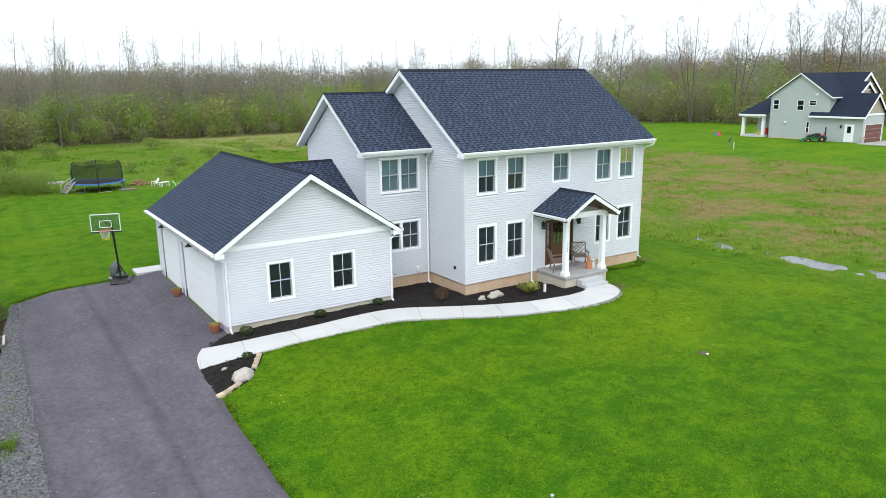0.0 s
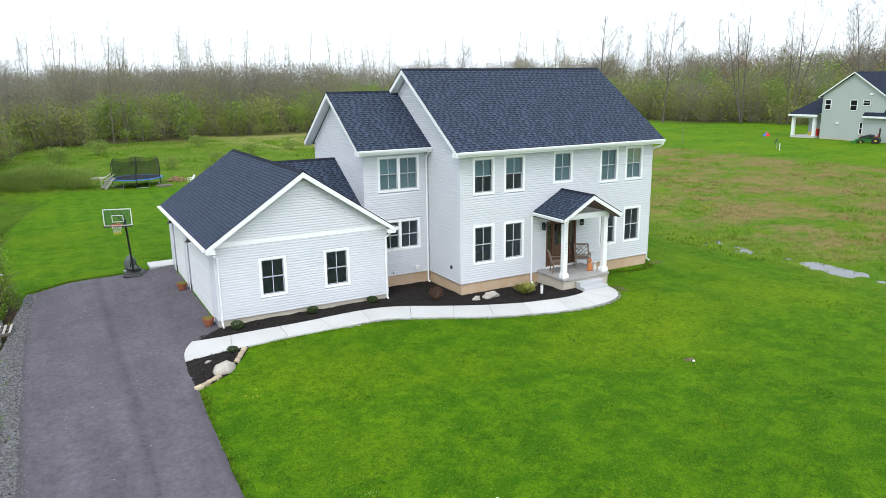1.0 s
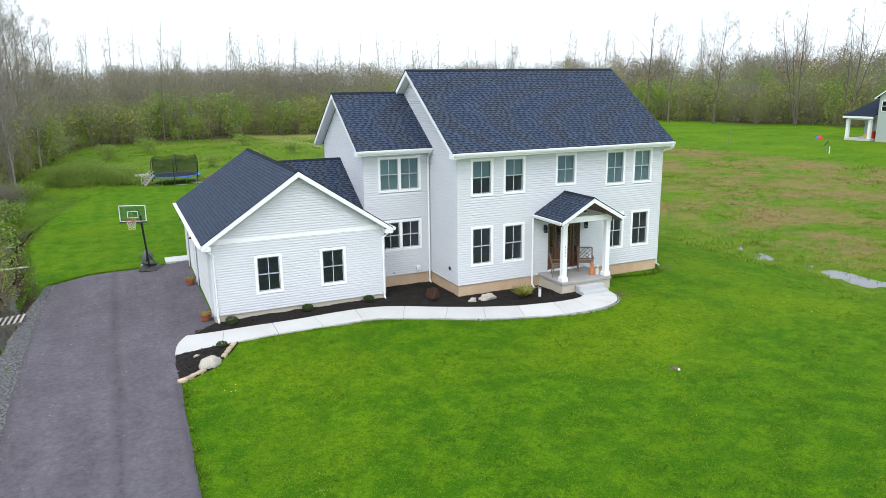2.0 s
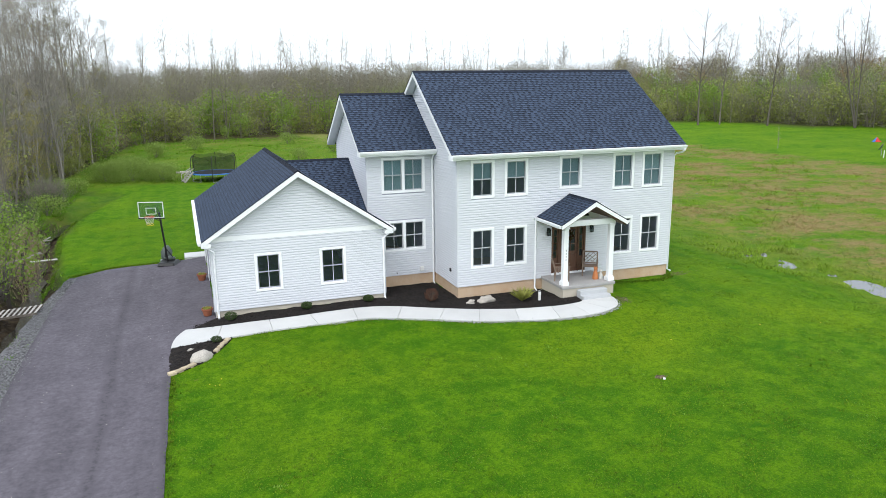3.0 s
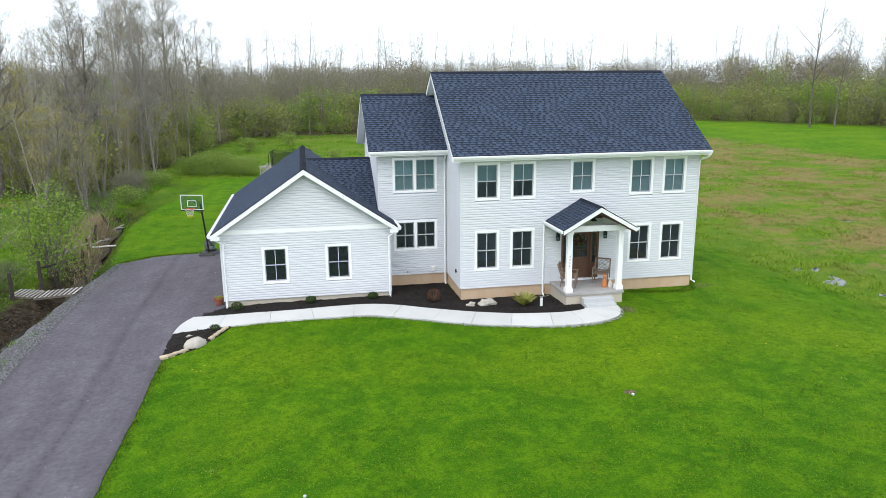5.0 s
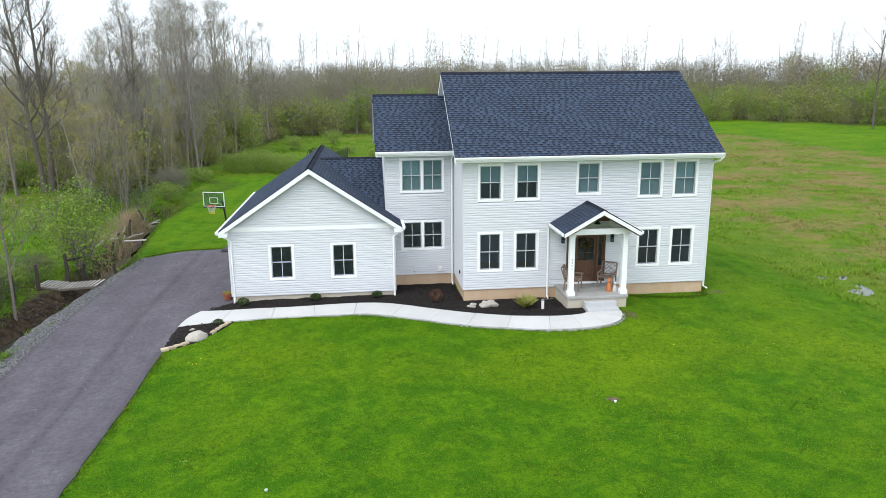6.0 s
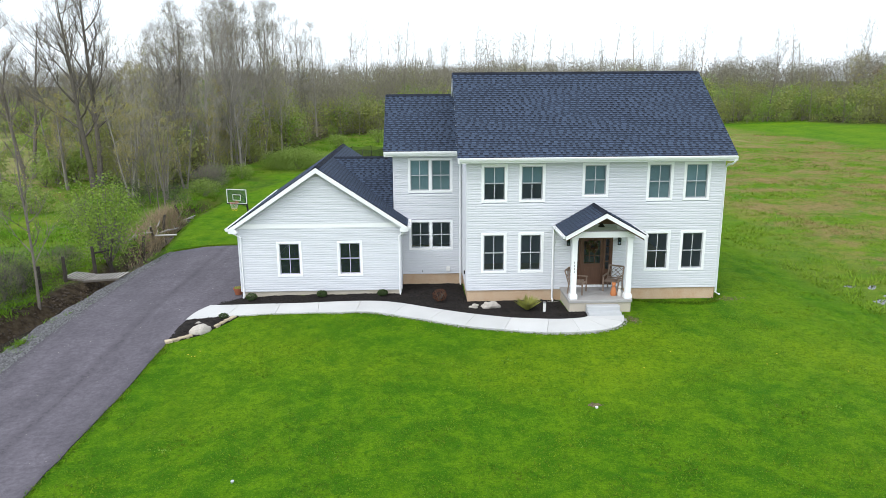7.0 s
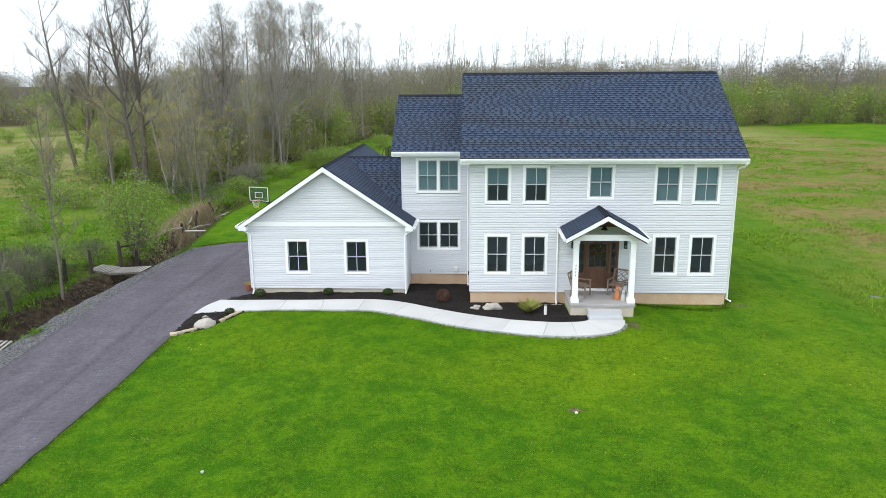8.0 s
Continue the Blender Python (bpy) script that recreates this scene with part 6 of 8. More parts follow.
    for i, (x, y) in enumerate(edge):
        a, b = Vector(edge[max(0, i - 1)]), Vector(edge[min(len(edge) - 1, i + 1)])
        d = (b - a).normalized()
        inward.append(Vector((-d.y, d.x)))
    for i in range(len(edge) - 1):
        p0, p1 = Vector(edge[i]), Vector(edge[i + 1])
        n0, n1 = inward[i], inward[i + 1]
        length = (p1 - p0).length
        zone = 1.35 if p0.x > 90 else (1.25 if p0.x > 60 else 1.1)
        sparse = 3.2 if p0.x < -100 else (1.8 if p0.x < -50 else 1.12)
        close = -35 < p0.x < -2.9 and p0.y < 105
        for depth, step, choice, lo, hi in WOOD_ROWS:
            count = max(1, int(length / (step * sparse)))
            for j in range(count):
                t = (j + rnd.random()) / count
                q = p0.lerp(p1, t) + n0.lerp(n1, t).normalized() * (depth + rnd.uniform(-3, 3) * (0.5 if depth < 6 else 1.5))
                k = rnd.choice(choice)
                z = zone if depth > 5 else 1.0
                if k == 0:
                    z = max(z, 1.0)
                if p0.x > 100 and k == 6:
                    k = 8
                if abs(q.x - 172) < 9 and abs(q.y - 114) < 9:
                    continue
                if not in_wood(q.x, q.y):
                    continue
                if zone > 1.3 and depth > 8:
                    k = {13: rnd.choice((2, 2, 5, 13, 13)), 14: rnd.choice((14, 14, 3, 5, 2)), 1: 2, 2: rnd.choice((2, 4, 5, 2))}.get(k, k)
                if close:
                    if depth > 40 or (depth > 5 and rnd.random() < 0.35):
                        continue
                    if k == 0 and rnd.random() < 0.2:
                        continue
                    k = near[k]
                put(k, q.x, q.y, z * rnd.uniform(lo, hi))
    # the wood runs on behind
    for i in range(240):
        a, d = radians(rnd.uniform(-22, 132)), rnd.uniform(185, 270)
        x, y = 20 + d * math.cos(a), d * math.sin(a)
        if in_wood(x, y):
            put(16, x, y, rnd.uniform(12.5, 15.0))
            if i % 5 == 0:
                put(0, x + 3, y, rnd.uniform(17, 23))
    me = tri_mesh("woodland", np.concatenate(VV), np.concatenate(FF), [M_TWIG, M_LEAF, M_LEAF_O, M_LEAF_R, M_BUD, M_BARK], np.concatenate(II))
    return solo("woodland", me, M_TWIG, "dense bare and budding spring woodland behind the meadow", "woodland", kind="stuff")


# depth behind the edge, spacing, kinds, height from and to
WOOD_ROWS = [
    (0.0, 3.0, (6, 6, 7, 8), 1.8, 3.4),
    (1.5, 8.0, (0,), 9.0, 14.0),
    (3.0, 4.0, (6, 6, 7, 7), 4.2, 6.6),
    (7.0, 3.6, (6, 7, 7, 4), 5.0, 7.2),
    (10.0, 3.5, (8, 7, 8), 3.0, 4.5),
    (12.0, 3.0, (3, 7, 4, 4, 6), 5.5, 8.0),
    (18.0, 3.2, (2, 3, 4, 3, 4), 6.5, 9.0),
    (22.0, 4.5, (7, 6, 7), 4.5, 6.5),
    (24.0, 9.0, (0,), 13.0, 18.0),
    (26.0, 3.8, (2, 3, 3, 14, 4), 8.0, 11.0),
    (35.0, 7.0, (0,), 13.0, 19.0),
    (34.0, 3.8, (13, 2, 14, 14), 9.5, 11.5),
    (44.0, 3.8, (15, 14, 13), 10.0, 12.0),
    (50.0, 5.0, (0,), 15.0, 20.0),
    (56.0, 4.5, (15, 14, 15), 10.5, 12.5),
    (72.0, 5.0, (15,), 11.5, 13.0),
    (92.0, 5.5, (15,), 12.0, 13.5),
    (80.0, 6.0, (0,), 16.0, 21.0),
]
woodland()


# ---- water ----
def pool(name, x0, x1, y0, y1, z, label):
    """A level sheet of water: the hollows below z show as pools, the humps stand out of it."""
    g = Geo().add([(x0, y0, z), (x1, y0, z), (x1, y1, z), (x0, y1, z)], [(0, 1, 2, 3)])
    return solo(name, g, M_WATER, label, "water", "pools in the meadow", kind="structure")


pool("swale_water", 33.4, 38.4, 4.5, 36.5, -0.332, "shallow pools standing along the wet swale")
pool("rut_water", 45.8, 48.8, 27.0, 53.5, -0.376, "thin pools standing in an old rut across the meadow")
wd = Geo()
wl = [(along(DITCH, t / 60), along(DITCH, min(1, (t + 1) / 60))) for t in range(2, 58)]
left, right_ = [], []
for i, (p, q) in enumerate(wl):
    d = (q - p).normalized()
    nrm = Vector((-d.y, d.x)) * (0.38 + 0.14 * math.sin(i * 1.7))
    left.append((p.x + nrm.x, p.y + nrm.y, -0.66 - grade(p.x, p.y)))
    right_.append((p.x - nrm.x, p.y - nrm.y, -0.66 - grade(p.x, p.y)))
nw = len(left)
wd.add(left + right_, [(i, i + 1, nw + i + 1, nw + i) for i in range(nw - 1)])
solo("ditch_water", wd, M_WATER, "narrow run of dark water along the ditch", "water", kind="structure")

# ---- gravel, mulch and ditch litter ----
def pebbles(name, n, where, size, material, label, category, seed, flat=0.6):
    rnd = np.random.RandomState(seed)
    base = np.array([(1, 0, 0), (-1, 0, 0), (0, 1, 0), (0, -1, 0), (0, 0, 1)], dtype=np.float32)
    tri = np.array([(0, 2, 4), (2, 1, 4), (1, 3, 4), (3, 0, 4)], dtype=np.int32)
    V, F = [], []
    k = 0
    while k < n:
        p = where(rnd)
        if p is None:
            continue
        s = size * rnd.uniform(0.5, 1.6)
        w = base * np.array([s, s * rnd.uniform(0.5, 1), s * flat]) + rnd.uniform(-0.25, 0.25, (5, 3)) * s
        a = rnd.uniform(0, 6.28)
        c, q = math.cos(a), math.sin(a)
        R = np.array([[c, q, 0], [-q, c, 0], [0, 0, 1]])
        V.append(w @ R + np.array(p))
        F.append(tri + 5 * k)
        k += 1
    return solo(name, tri_mesh(name, np.concatenate(V), np.concatenate(F), [material]), material, label, category, kind="stuff")


def inside(poly, x, y):
    hit = False
    for (ax, ay), (bx, by) in zip(poly, poly[1:] + poly[:1]):
        if (ay > y) != (by > y) and x < (bx - ax) * (y - ay) / (by - ay) + ax:
            hit = not hit
    return hit


def in_gravel(r):
    y = r.uniform(8, 35.2)
    x = r.uniform(-1.1, 0.7)
    return (x, y, 0.012 - grade(x, y)) if inside(GRAVEL, x, y) else None


def in_mulch(r):
    x, y = (r.uniform(5.0, 21.1), r.uniform(21.4, 26.6)) if r.uniform() < 0.85 else (r.uniform(5.0, 7.6), r.uniform(20.0, 23.1))
    return (x, y, mound(x, y)) if inside(BED, x, y) or inside(TIP, x, y) else None


pebbles("gravel", 16000, in_gravel, 0.033, M_GRAVEL, "loose grey crushed gravel beside the drive", "gravel", 3)
pebbles("mulch_chips", 9000, in_mulch, 0.035, M_CHIP, "loose black bark chips in the bed", "mulch", 4, 0.35)


# ---- grass ----
def tufts(name, n, where, height, blades, material, label, seed, spread_=0.06, width=0.012, lie=(0.3, 1.1)):
    rnd = np.random.RandomState(seed)
    P = where(rnd, n)
    n = len(P)
    P = np.repeat(P, blades, axis=0)
    m = len(P)
    foot = P[:, :3] + np.c_[rnd.normal(0, spread_, (m, 2)), np.zeros(m)]
    a = rnd.uniform(0, 2 * np.pi, m)
    h = height * rnd.uniform(0.5, 1.3, m) * P[:, 3]
    lean = rnd.uniform(lie[0], lie[1], m)
    tip = foot + np.c_[np.cos(a) * h * lean, np.sin(a) * h * lean, h]
    side = np.c_[-np.sin(a), np.cos(a), np.zeros(m)] * (width * rnd.uniform(0.6, 1.4, m) * P[:, 3])[:, None]
    V = np.empty((m * 3, 3), dtype=np.float32)
    V[0::3], V[1::3], V[2::3] = foot - side, foot + side, tip
    return solo(name, tri_mesh(name, V, np.arange(m * 3, dtype=np.int32).reshape(-1, 3), [material]), material, label, "grass", kind="stuff")


NOGO = [DRIVE, BED, TIP, WALK_F + WALK_B[::-1]]


def on_lawn(x, y):
    if any(a - 0.05 < x < b + 0.05 and c - 0.05 < y < d + 0.05 for a, b, c, d in HOUSE) or (5.7 < x < 7.4 and 36.3 < y < 37.7):
        return False
    return not any(inside(p, x, y) for p in NOGO)


def lawn_places(r, n):
    out = []
    while len(out) < n:
        x, y = r.uniform(-1, 38), 6 + 46 * r.uniform() ** 1.4
        if x < 0.2 and y < 35:
            continue
        if x > 33.4 + 0.8 * math.sin(y * 0.7):
            continue
        if on_lawn(x, y):
            s = 0.8 + 0.5 * noise.noise(Vector((x * 0.7, y * 0.7, 0))) + (0.5 if y > 12 and r.uniform() < 0.03 else 0)
            out.append((x, y, land(x, y) - 0.005, max(0.4, s)))
    return np.array(out)


def meadow_places(r, n, east_only=True):
    out = []
    while len(out) < n:
        u = r.uniform()
        if east_only != (u < 0.55):
            continue
        if u < 0.55:
            x, y = 33.2 + 44 * r.uniform() ** 1.3, r.uniform(6, 120)
        elif u < 0.75:
            x, y = r.uniform(-6, 60), r.uniform(69.5, 128)
        else:
            x, y = -2.6 - 26 * r.uniform() ** 1.5, r.uniform(14, 72)
        if y < 69 and -2.4 < x < 33:
            continue
        if y < 27 and abs(x - 35.3 - 0.08 * (25 - y) - 0.2 * math.sin(y * 0.5)) < 0.9 and r.uniform() < 0.6:
            continue
        s = 0.55 + 0.9 * max(0, 0.45 + noise.noise(Vector((x * 0.16, y * 0.16, 0)))) + 0.35 * noise.noise(Vector((x * 0.9, y * 0.9, 0)))
        out.append((x, y, land(x, y) - 0.01, max(0.3, s)))
    return np.array(out)


def rough_edge(r, n):
    """Longer grass along edges that the mower leaves: the walls, the drive, the path, the ditch."""
    out = []
    lines = [WALK_F, [(5.06, 8), (5.08, 15), (5.2, 20.2)], [(0.6, 35.2), (2.1, 36.25), (3.4, 36.5), (5.8, 36.5)], [(23.0, 23.75), (27.1, 23.75), (27.15, 32)], [(-0.4, 35), (-0.8, 40), (-1.4, 46), (-1.2, 52)]]
    while len(out) < n:
        l = lines[int(r.uniform() * len(lines))]
        p = along(l, r.uniform())
        x, y = p.x + r.normal(0, 0.10), p.y + r.normal(0, 0.10)
        if on_lawn(x, y):
            out.append((x, y, land(x, y) - 0.005, r.uniform(0.6, 1.4)))
    return np.array(out)


tufts("lawn_grass", 120000, lawn_places, 0.036, 2, M_LAWN_T, "short mown lawn grass", 7, 0.06, 0.015, (0.9, 2.0))
tufts("lawn_weeds", 520, lambda r, n: lawn_places(r, n)[:, :4], 0.022, 22, M_WEED, "pale clover and weeds in the lawn", 31, 0.11, 0.016, (1.2, 2.6))
tufts("edge_grass", 5000, rough_edge, 0.06, 3, M_LAWN_T, "longer unmown grass along the edges", 8, 0.05, 0.012, (0.7, 1.6))
tufts("meadow_grass", 16000, meadow_places, 0.15, 12, M_MEAD_T, "rough green and straw-coloured meadow grass", 9, 0.16, 0.018, (0.4, 1.8))
tufts("wet_grass", 13000, lambda r, n: meadow_places(r, n, False), 0.20, 8, M_MEAD_G, "rough bright green wet grass", 12, 0.13, 0.026, (0.4, 1.8))


def ditch_straw(r, n):
    out = []
    while len(out) < n:
        t = r.uniform(0.35, 0.62)
        p = along(DITCH, t)
        x, y = p.x - abs(r.normal(0.9, 0.45)), p.y + r.normal(0, 0.3)
        if (38.2 < y < 42 or 43.5 < y < 48) or r.uniform() < 0.05:
            out.append((x, y, land(x, y), r.uniform(0.5, 1.3)))
    return np.array(out)


tufts("dead_grass", 900, ditch_straw, 0.75, 6, M_STRAW, "dead straw-coloured grass on the ditch bank", 10, 0.12, 0.012)
def bank(r):
    """A place on the ditch's muddy banks."""
    p = along(DITCH, r.uniform(0.13, 0.36))
    x, y = p.x + r.normal(0, 0.75), p.y
    return (x, y, land(x, y)) if x < -0.25 and -4 < x else None


pebbles("mud_clods", 3200, bank, 0.06, M_CLOD, "clods of dark wet mud and litter along the ditch", "mud", 21)


def path_edge(r):
    """Loose stones along the outer edge of the path."""
    p = along(WALK_F, r.uniform(0.25, 0.97))
    x, y = p.x + r.normal(0, 0.05), p.y - abs(r.normal(0.05, 0.05))
    return (x, y, land(x, y) + 0.01) if on_lawn(x, y) else None


pebbles("path_stones", 1300, path_edge, 0.022, M_CONC_D, "small pale stones along the edge of the path", "gravel", 33)


def bare_spot(r):
    """Bare soil by the steps, the house corner and the pipe cap."""
    x, y = ((r.normal(22.75, 0.16), r.normal(21.0, 0.25)), (r.normal(27.6, 0.3), r.normal(23.65, 0.15)), (r.normal(19.68, 0.10), r.normal(14.28, 0.05)))[int(r.uniform() * 3)]
    return (x, y, land(x, y) + 0.008) if on_lawn(x, y) else None


pebbles("bare_soil", 420, bare_spot, 0.024, M_LITTER, "crumbs of bare soil and stone in the lawn", "soil", 34)


def on_drive(r):
    x, y = r.uniform(0.6, 6.6), r.uniform(8, 36)
    return (x, y, land(x, y) + 0.03) if inside(DRIVE, x, y) else None


pebbles("drive_grit", 130, on_drive, 0.014, M_ROCK, "scattered pale grit on the drive", "grit", 25)


def verge(r, n):
    """Ragged grass between the gravel and the ditch, and on its far bank."""
    out = []
    while len(out) < n:
        y = r.uniform(9, 36)
        x = r.normal(-0.5, 0.18) if r.uniform() < 0.55 else r.uniform(-4.5, -2.2)
        if noise.noise(Vector((x * 0.8, y * 0.7, 9))) > -0.05:
            out.append((x, y, land(x, y) - 0.01, r.uniform(0.5, 1.3)))
    return np.array(out)


tufts("verge_grass", 1500, verge, 0.14, 7, M_MEAD_G, "ragged grass along the ditch bank", 22, 0.10, 0.014, (0.4, 1.5))
# dandelions
dn = Geo()
rd = random.Random(5)
for cx, cy, n, r in ((6.55, 19.4, 4, 0.16), (25, 17.5, 5, 2.5), (40, 24, 10, 3)):
    for i in range(n):
        x, y = rd.gauss(cx, r), rd.gauss(cy, r)
        dn.lathe([(0.004, 0), (0.022, 0.010), (0.015, 0.018)], 6, x, y)
        for k in range(-18, 0):
            vx, vy, vz = dn.v[k]
            dn.v[k] = (vx, vy, vz + land(x, y) + 0.05)
fl = solo("dandelions", dn, M_YEL_P, "scattered yellow dandelion heads in the lawn", "flowers", kind="stuff")


# ---- stones ----
def boulder(x, y, r, seed, label, turn=0.0, z=None):
    g = Geo().blob((0, 0, 0), r, seed, 0.6 if r[0] < 0.38 else 0.28, 11)
    zz = (mound(x, y) if z is None else z) + r[2] * 0.45
    return solo("boulder", g, M_ROCK, label, "boulder", "stones in the beds", smooth=True, m=pose(x, y, zz, 0, 0, turn))


boulder(6.19, 21.32, (0.40, 0.28, 0.25), 3, "large pale rounded boulder in the mulch tip", 25, land(6.19, 21.32) - 0.06)
boulder(17.45, 22.9, (0.36, 0.17, 0.17), 4, "pale craggy rock in the mulch bed", 5)
boulder(16.78, 22.95, (0.22, 0.11, 0.09), 6, "small flat rock in the mulch bed", 8)
boulder(5.85, 22.2, (0.13, 0.06, 0.05), 8, "flat grey stone chip in the mulch", 30)
for i, (x, y, tn) in enumerate([(5.24, 20.52, 24), (5.45, 20.62, 28), (5.66, 20.75, 32), (5.87, 20.88, 36), (6.72, 21.75, 62), (6.86, 22.0, 60), (6.99, 22.24, 60), (7.12, 22.48, 62)]):
    rs = random.Random(40 + i)
    g = Geo().box(-0.145, 0.145, -0.095, 0.095, -0.08, 0.045)
    g.v = [(x * rs.uniform(0.86, 1.06), y * rs.uniform(0.82, 1.12), z * rs.uniform(0.8, 1.2)) for x, y, z in g.v]
    solo("edging_stone", g, M_EDGE, "tan block of rough edging stone", "stone", "edging stones", bevel=0.02, m=pose(x, y, land(x, y) + 0.05, 0, 0, tn))


# ---- plants by the house ----
def small_shrub(name, x, y, r, h, material, n, leaf, seed, label, spiky=False):
    rnd = random.Random(seed)
    t = thing(name, label, "shrub", Matrix.Translation((x, y, mound(x, y))), "shrubs in the bed")
    w = Geo()
    for i in range(9):
        a = rnd.uniform(0, 6.28)
        w.tube([(0, 0, -0.03), (math.cos(a) * r * 0.4, math.sin(a) * r * 0.4, h * 0.45), (math.cos(a) * r * 0.75, math.sin(a) * r * 0.75, h * 0.8)], [0.012, 0.009, 0.004], 4)
    part("stem", w, M_BARK_D, t)
    V, F = [], []
    for i in range(n):
        d = Vector((rnd.gauss(0, 1), rnd.gauss(0, 1), rnd.gauss(0, 1))).normalized() * rnd.uniform(0.45, 1.0) ** 0.5
        p = Vector((d.x * r, d.y * r, h * (0.5 + 0.5 * d.z)))
        if spiky:
            q = Vector((0, 0, 0)) + Vector((d.x * 0.06, d.y * 0.06, 0))
            tip = Vector((d.x * r * 1.1, d.y * r * 1.1, h * rnd.uniform(0.6, 1.1)))
            s = Vector((-d.y, d.x, 0)).normalized() * leaf * 0.3
            b = len(V)
            V += [q - s, q + s, q.lerp(tip, 0.6) + s + Vector((0, 0, 0.03)), tip]
            F += [(b, b + 1, b + 2), (b, b + 2, b + 3)]
            continue
        a = Vector((rnd.gauss(0, 1), rnd.gauss(0, 1), rnd.gauss(0, 1))).normalized()
        c = a.orthogonal().normalized()
        b = len(V)
        V += [p - a * leaf * 0.5, p + c * leaf * 0.3, p + a * leaf * 0.5, p - c * leaf * 0.3]
        F += [(b, b + 1, b + 2), (b, b + 2, b + 3)]
    part("foliage", tri_mesh("foliage", [tuple(v) for v in V], F, [material]), material, t)
    return t


small_shrub("small_shrub", 7.4, 24.62, 0.26, 0.32, M_BUSH, 700, 0.05, 1, "small loose green shrub in the mulch")
small_shrub("small_shrub", 10.38, 24.78, 0.23, 0.28, M_BUSH, 1200, 0.05, 2, "small clipped green box shrub in the mulch")
small_shrub("small_shrub", 12.97, 24.9, 0.23, 0.28, M_BUSH, 1200, 0.05, 3, "small clipped green box shrub in the mulch")
small_shrub("russet_shrub", 15.42, 23.9, 0.31, 0.54, M_REDBUSH, 620, 0.05, 4, "russet-brown twiggy shrub in the mulch")
small_shrub("yellow_shrub", 18.9, 22.5, 0.55, 0.50, M_YBUSH, 260, 0.05, 5, "spiky yellow-green shrub in the mulch", True)
small_shrub("small_shrub", 6.75, 22.55, 0.2, 0.2, M_BUSH, 400, 0.05, 6, "low green plant in the mulch tip")


def flower_pot(x, y, z, turn, group="pots by the garage"):
    t = thing("flower_pot", "terracotta pot with small green plant beside the garage door", "flower pot", pose(x, y, z, 0, 0, turn), group)
    part("pot", Geo().lathe([(0.13, 0), (0.15, 0.02), (0.20, 0.24), (0.225, 0.245), (0.225, 0.31), (0.195, 0.31), (0.185, 0.25)], 20), M_TERRA, t)
    part("soil", Geo().lathe([(0.0, 0.262), (0.19, 0.265), (0.19, 0.27), (0.0, 0.275)], 14), M_MULCH, t)
    rnd = random.Random(int(y * 10))
    V, F = [], []
    for i in range(160):
        a, r = rnd.uniform(0, 6.28), 0.16 * rnd.random() ** 0.5
        p = Vector((r * math.cos(a), r * math.sin(a), 0.27))
        q = p + Vector((rnd.gauss(0, 0.05), rnd.gauss(0, 0.05), rnd.uniform(0.05, 0.13)))
        s = Vector((rnd.gauss(0, 1), rnd.gauss(0, 1), 0)).normalized() * 0.014
        b = len(V)
        V += [p - s, p + s, q]
        F += [(b, b + 1, b + 2)]
    part("plant", tri_mesh("plant", [tuple(v) for v in V], F, [M_YBUSH]), M_YBUSH, t)


flower_pot(6.58, 25.72, land(6.58, 25.72) + 0.03, 0)
flower_pot(6.55, 31.42, land(6.55, 31.42) + 0.03, 40)


def path_light(x, y):
    t = thing("path_light", "short white bollard light in the mulch", "path light", Matrix.Translation((x, y, mound(x, y) - 0.05)))
    part("post", Geo().lathe([(0.045, 0), (0.06, 0.02), (0.06, 0.40), (0.055, 0.42)], 14), M_WHITE_P, t)
    part("cap", Geo().lathe([(0.065, 0.42), (0.066, 0.45), (0.03, 0.47)], 14), M_STEEL, t)
    return t


path_light(19.55, 22.18)
hose = Geo().tube([(19.6, 23.45, 0.33), (19.9, 23.5, 0.345), (20.1, 23.42, 0.34), (20.3, 23.5, 0.335), (20.42, 23.6, 0.33)], 0.012, 6)
solo("drip_hose", hose, M_GREYWOOD, "thin pale hose lying on the mulch", "hose")
# small plates and valve covers in the lawn
for x, y in ((19.7, 14.1), (10.0, 10.95)):
    solo("valve_cover", Geo().lathe([(0.04, -0.03), (0.046, 0.008), (0.038, 0.018), (0.0, 0.02)], 14), M_WHITE_P if x > 15 else M_SAGE, "small white pipe cap set in the lawn" if x > 15 else "small pale green pipe cap set in the lawn", "pipe cap", "caps in the lawn", m=Matrix.Translation((x, y, land(x, y) + 0.03)))
# wall fittings
solo("vent_hood", Geo().box(15.79, 15.97, 26.47, 26.585, 0.92, 1.1).slab([(15.79, 26.585, 1.1), (15.97, 26.585, 1.1), (15.97, 26.47, 1.1), (15.97, 26.585, 1.16)][:3], (0, 0, 0.02)), M_WHITE_P, "small white vent hood on the siding", "vent", bevel=0.01)
solo("wall_tap", Geo().tube([(14.72, 26.585, 0.93), (14.72, 26.53, 0.93), (14.72, 26.51, 0.89)], 0.018, 6), M_BLACK, "small dark outdoor tap on the siding", "tap")
solo("outlet_box", Geo().box(16.47, 16.535, 24.45, 24.56, 1.32, 1.46), M_BLACK, "small dark outlet box on the side wall", "outlet box", bevel=0.008)


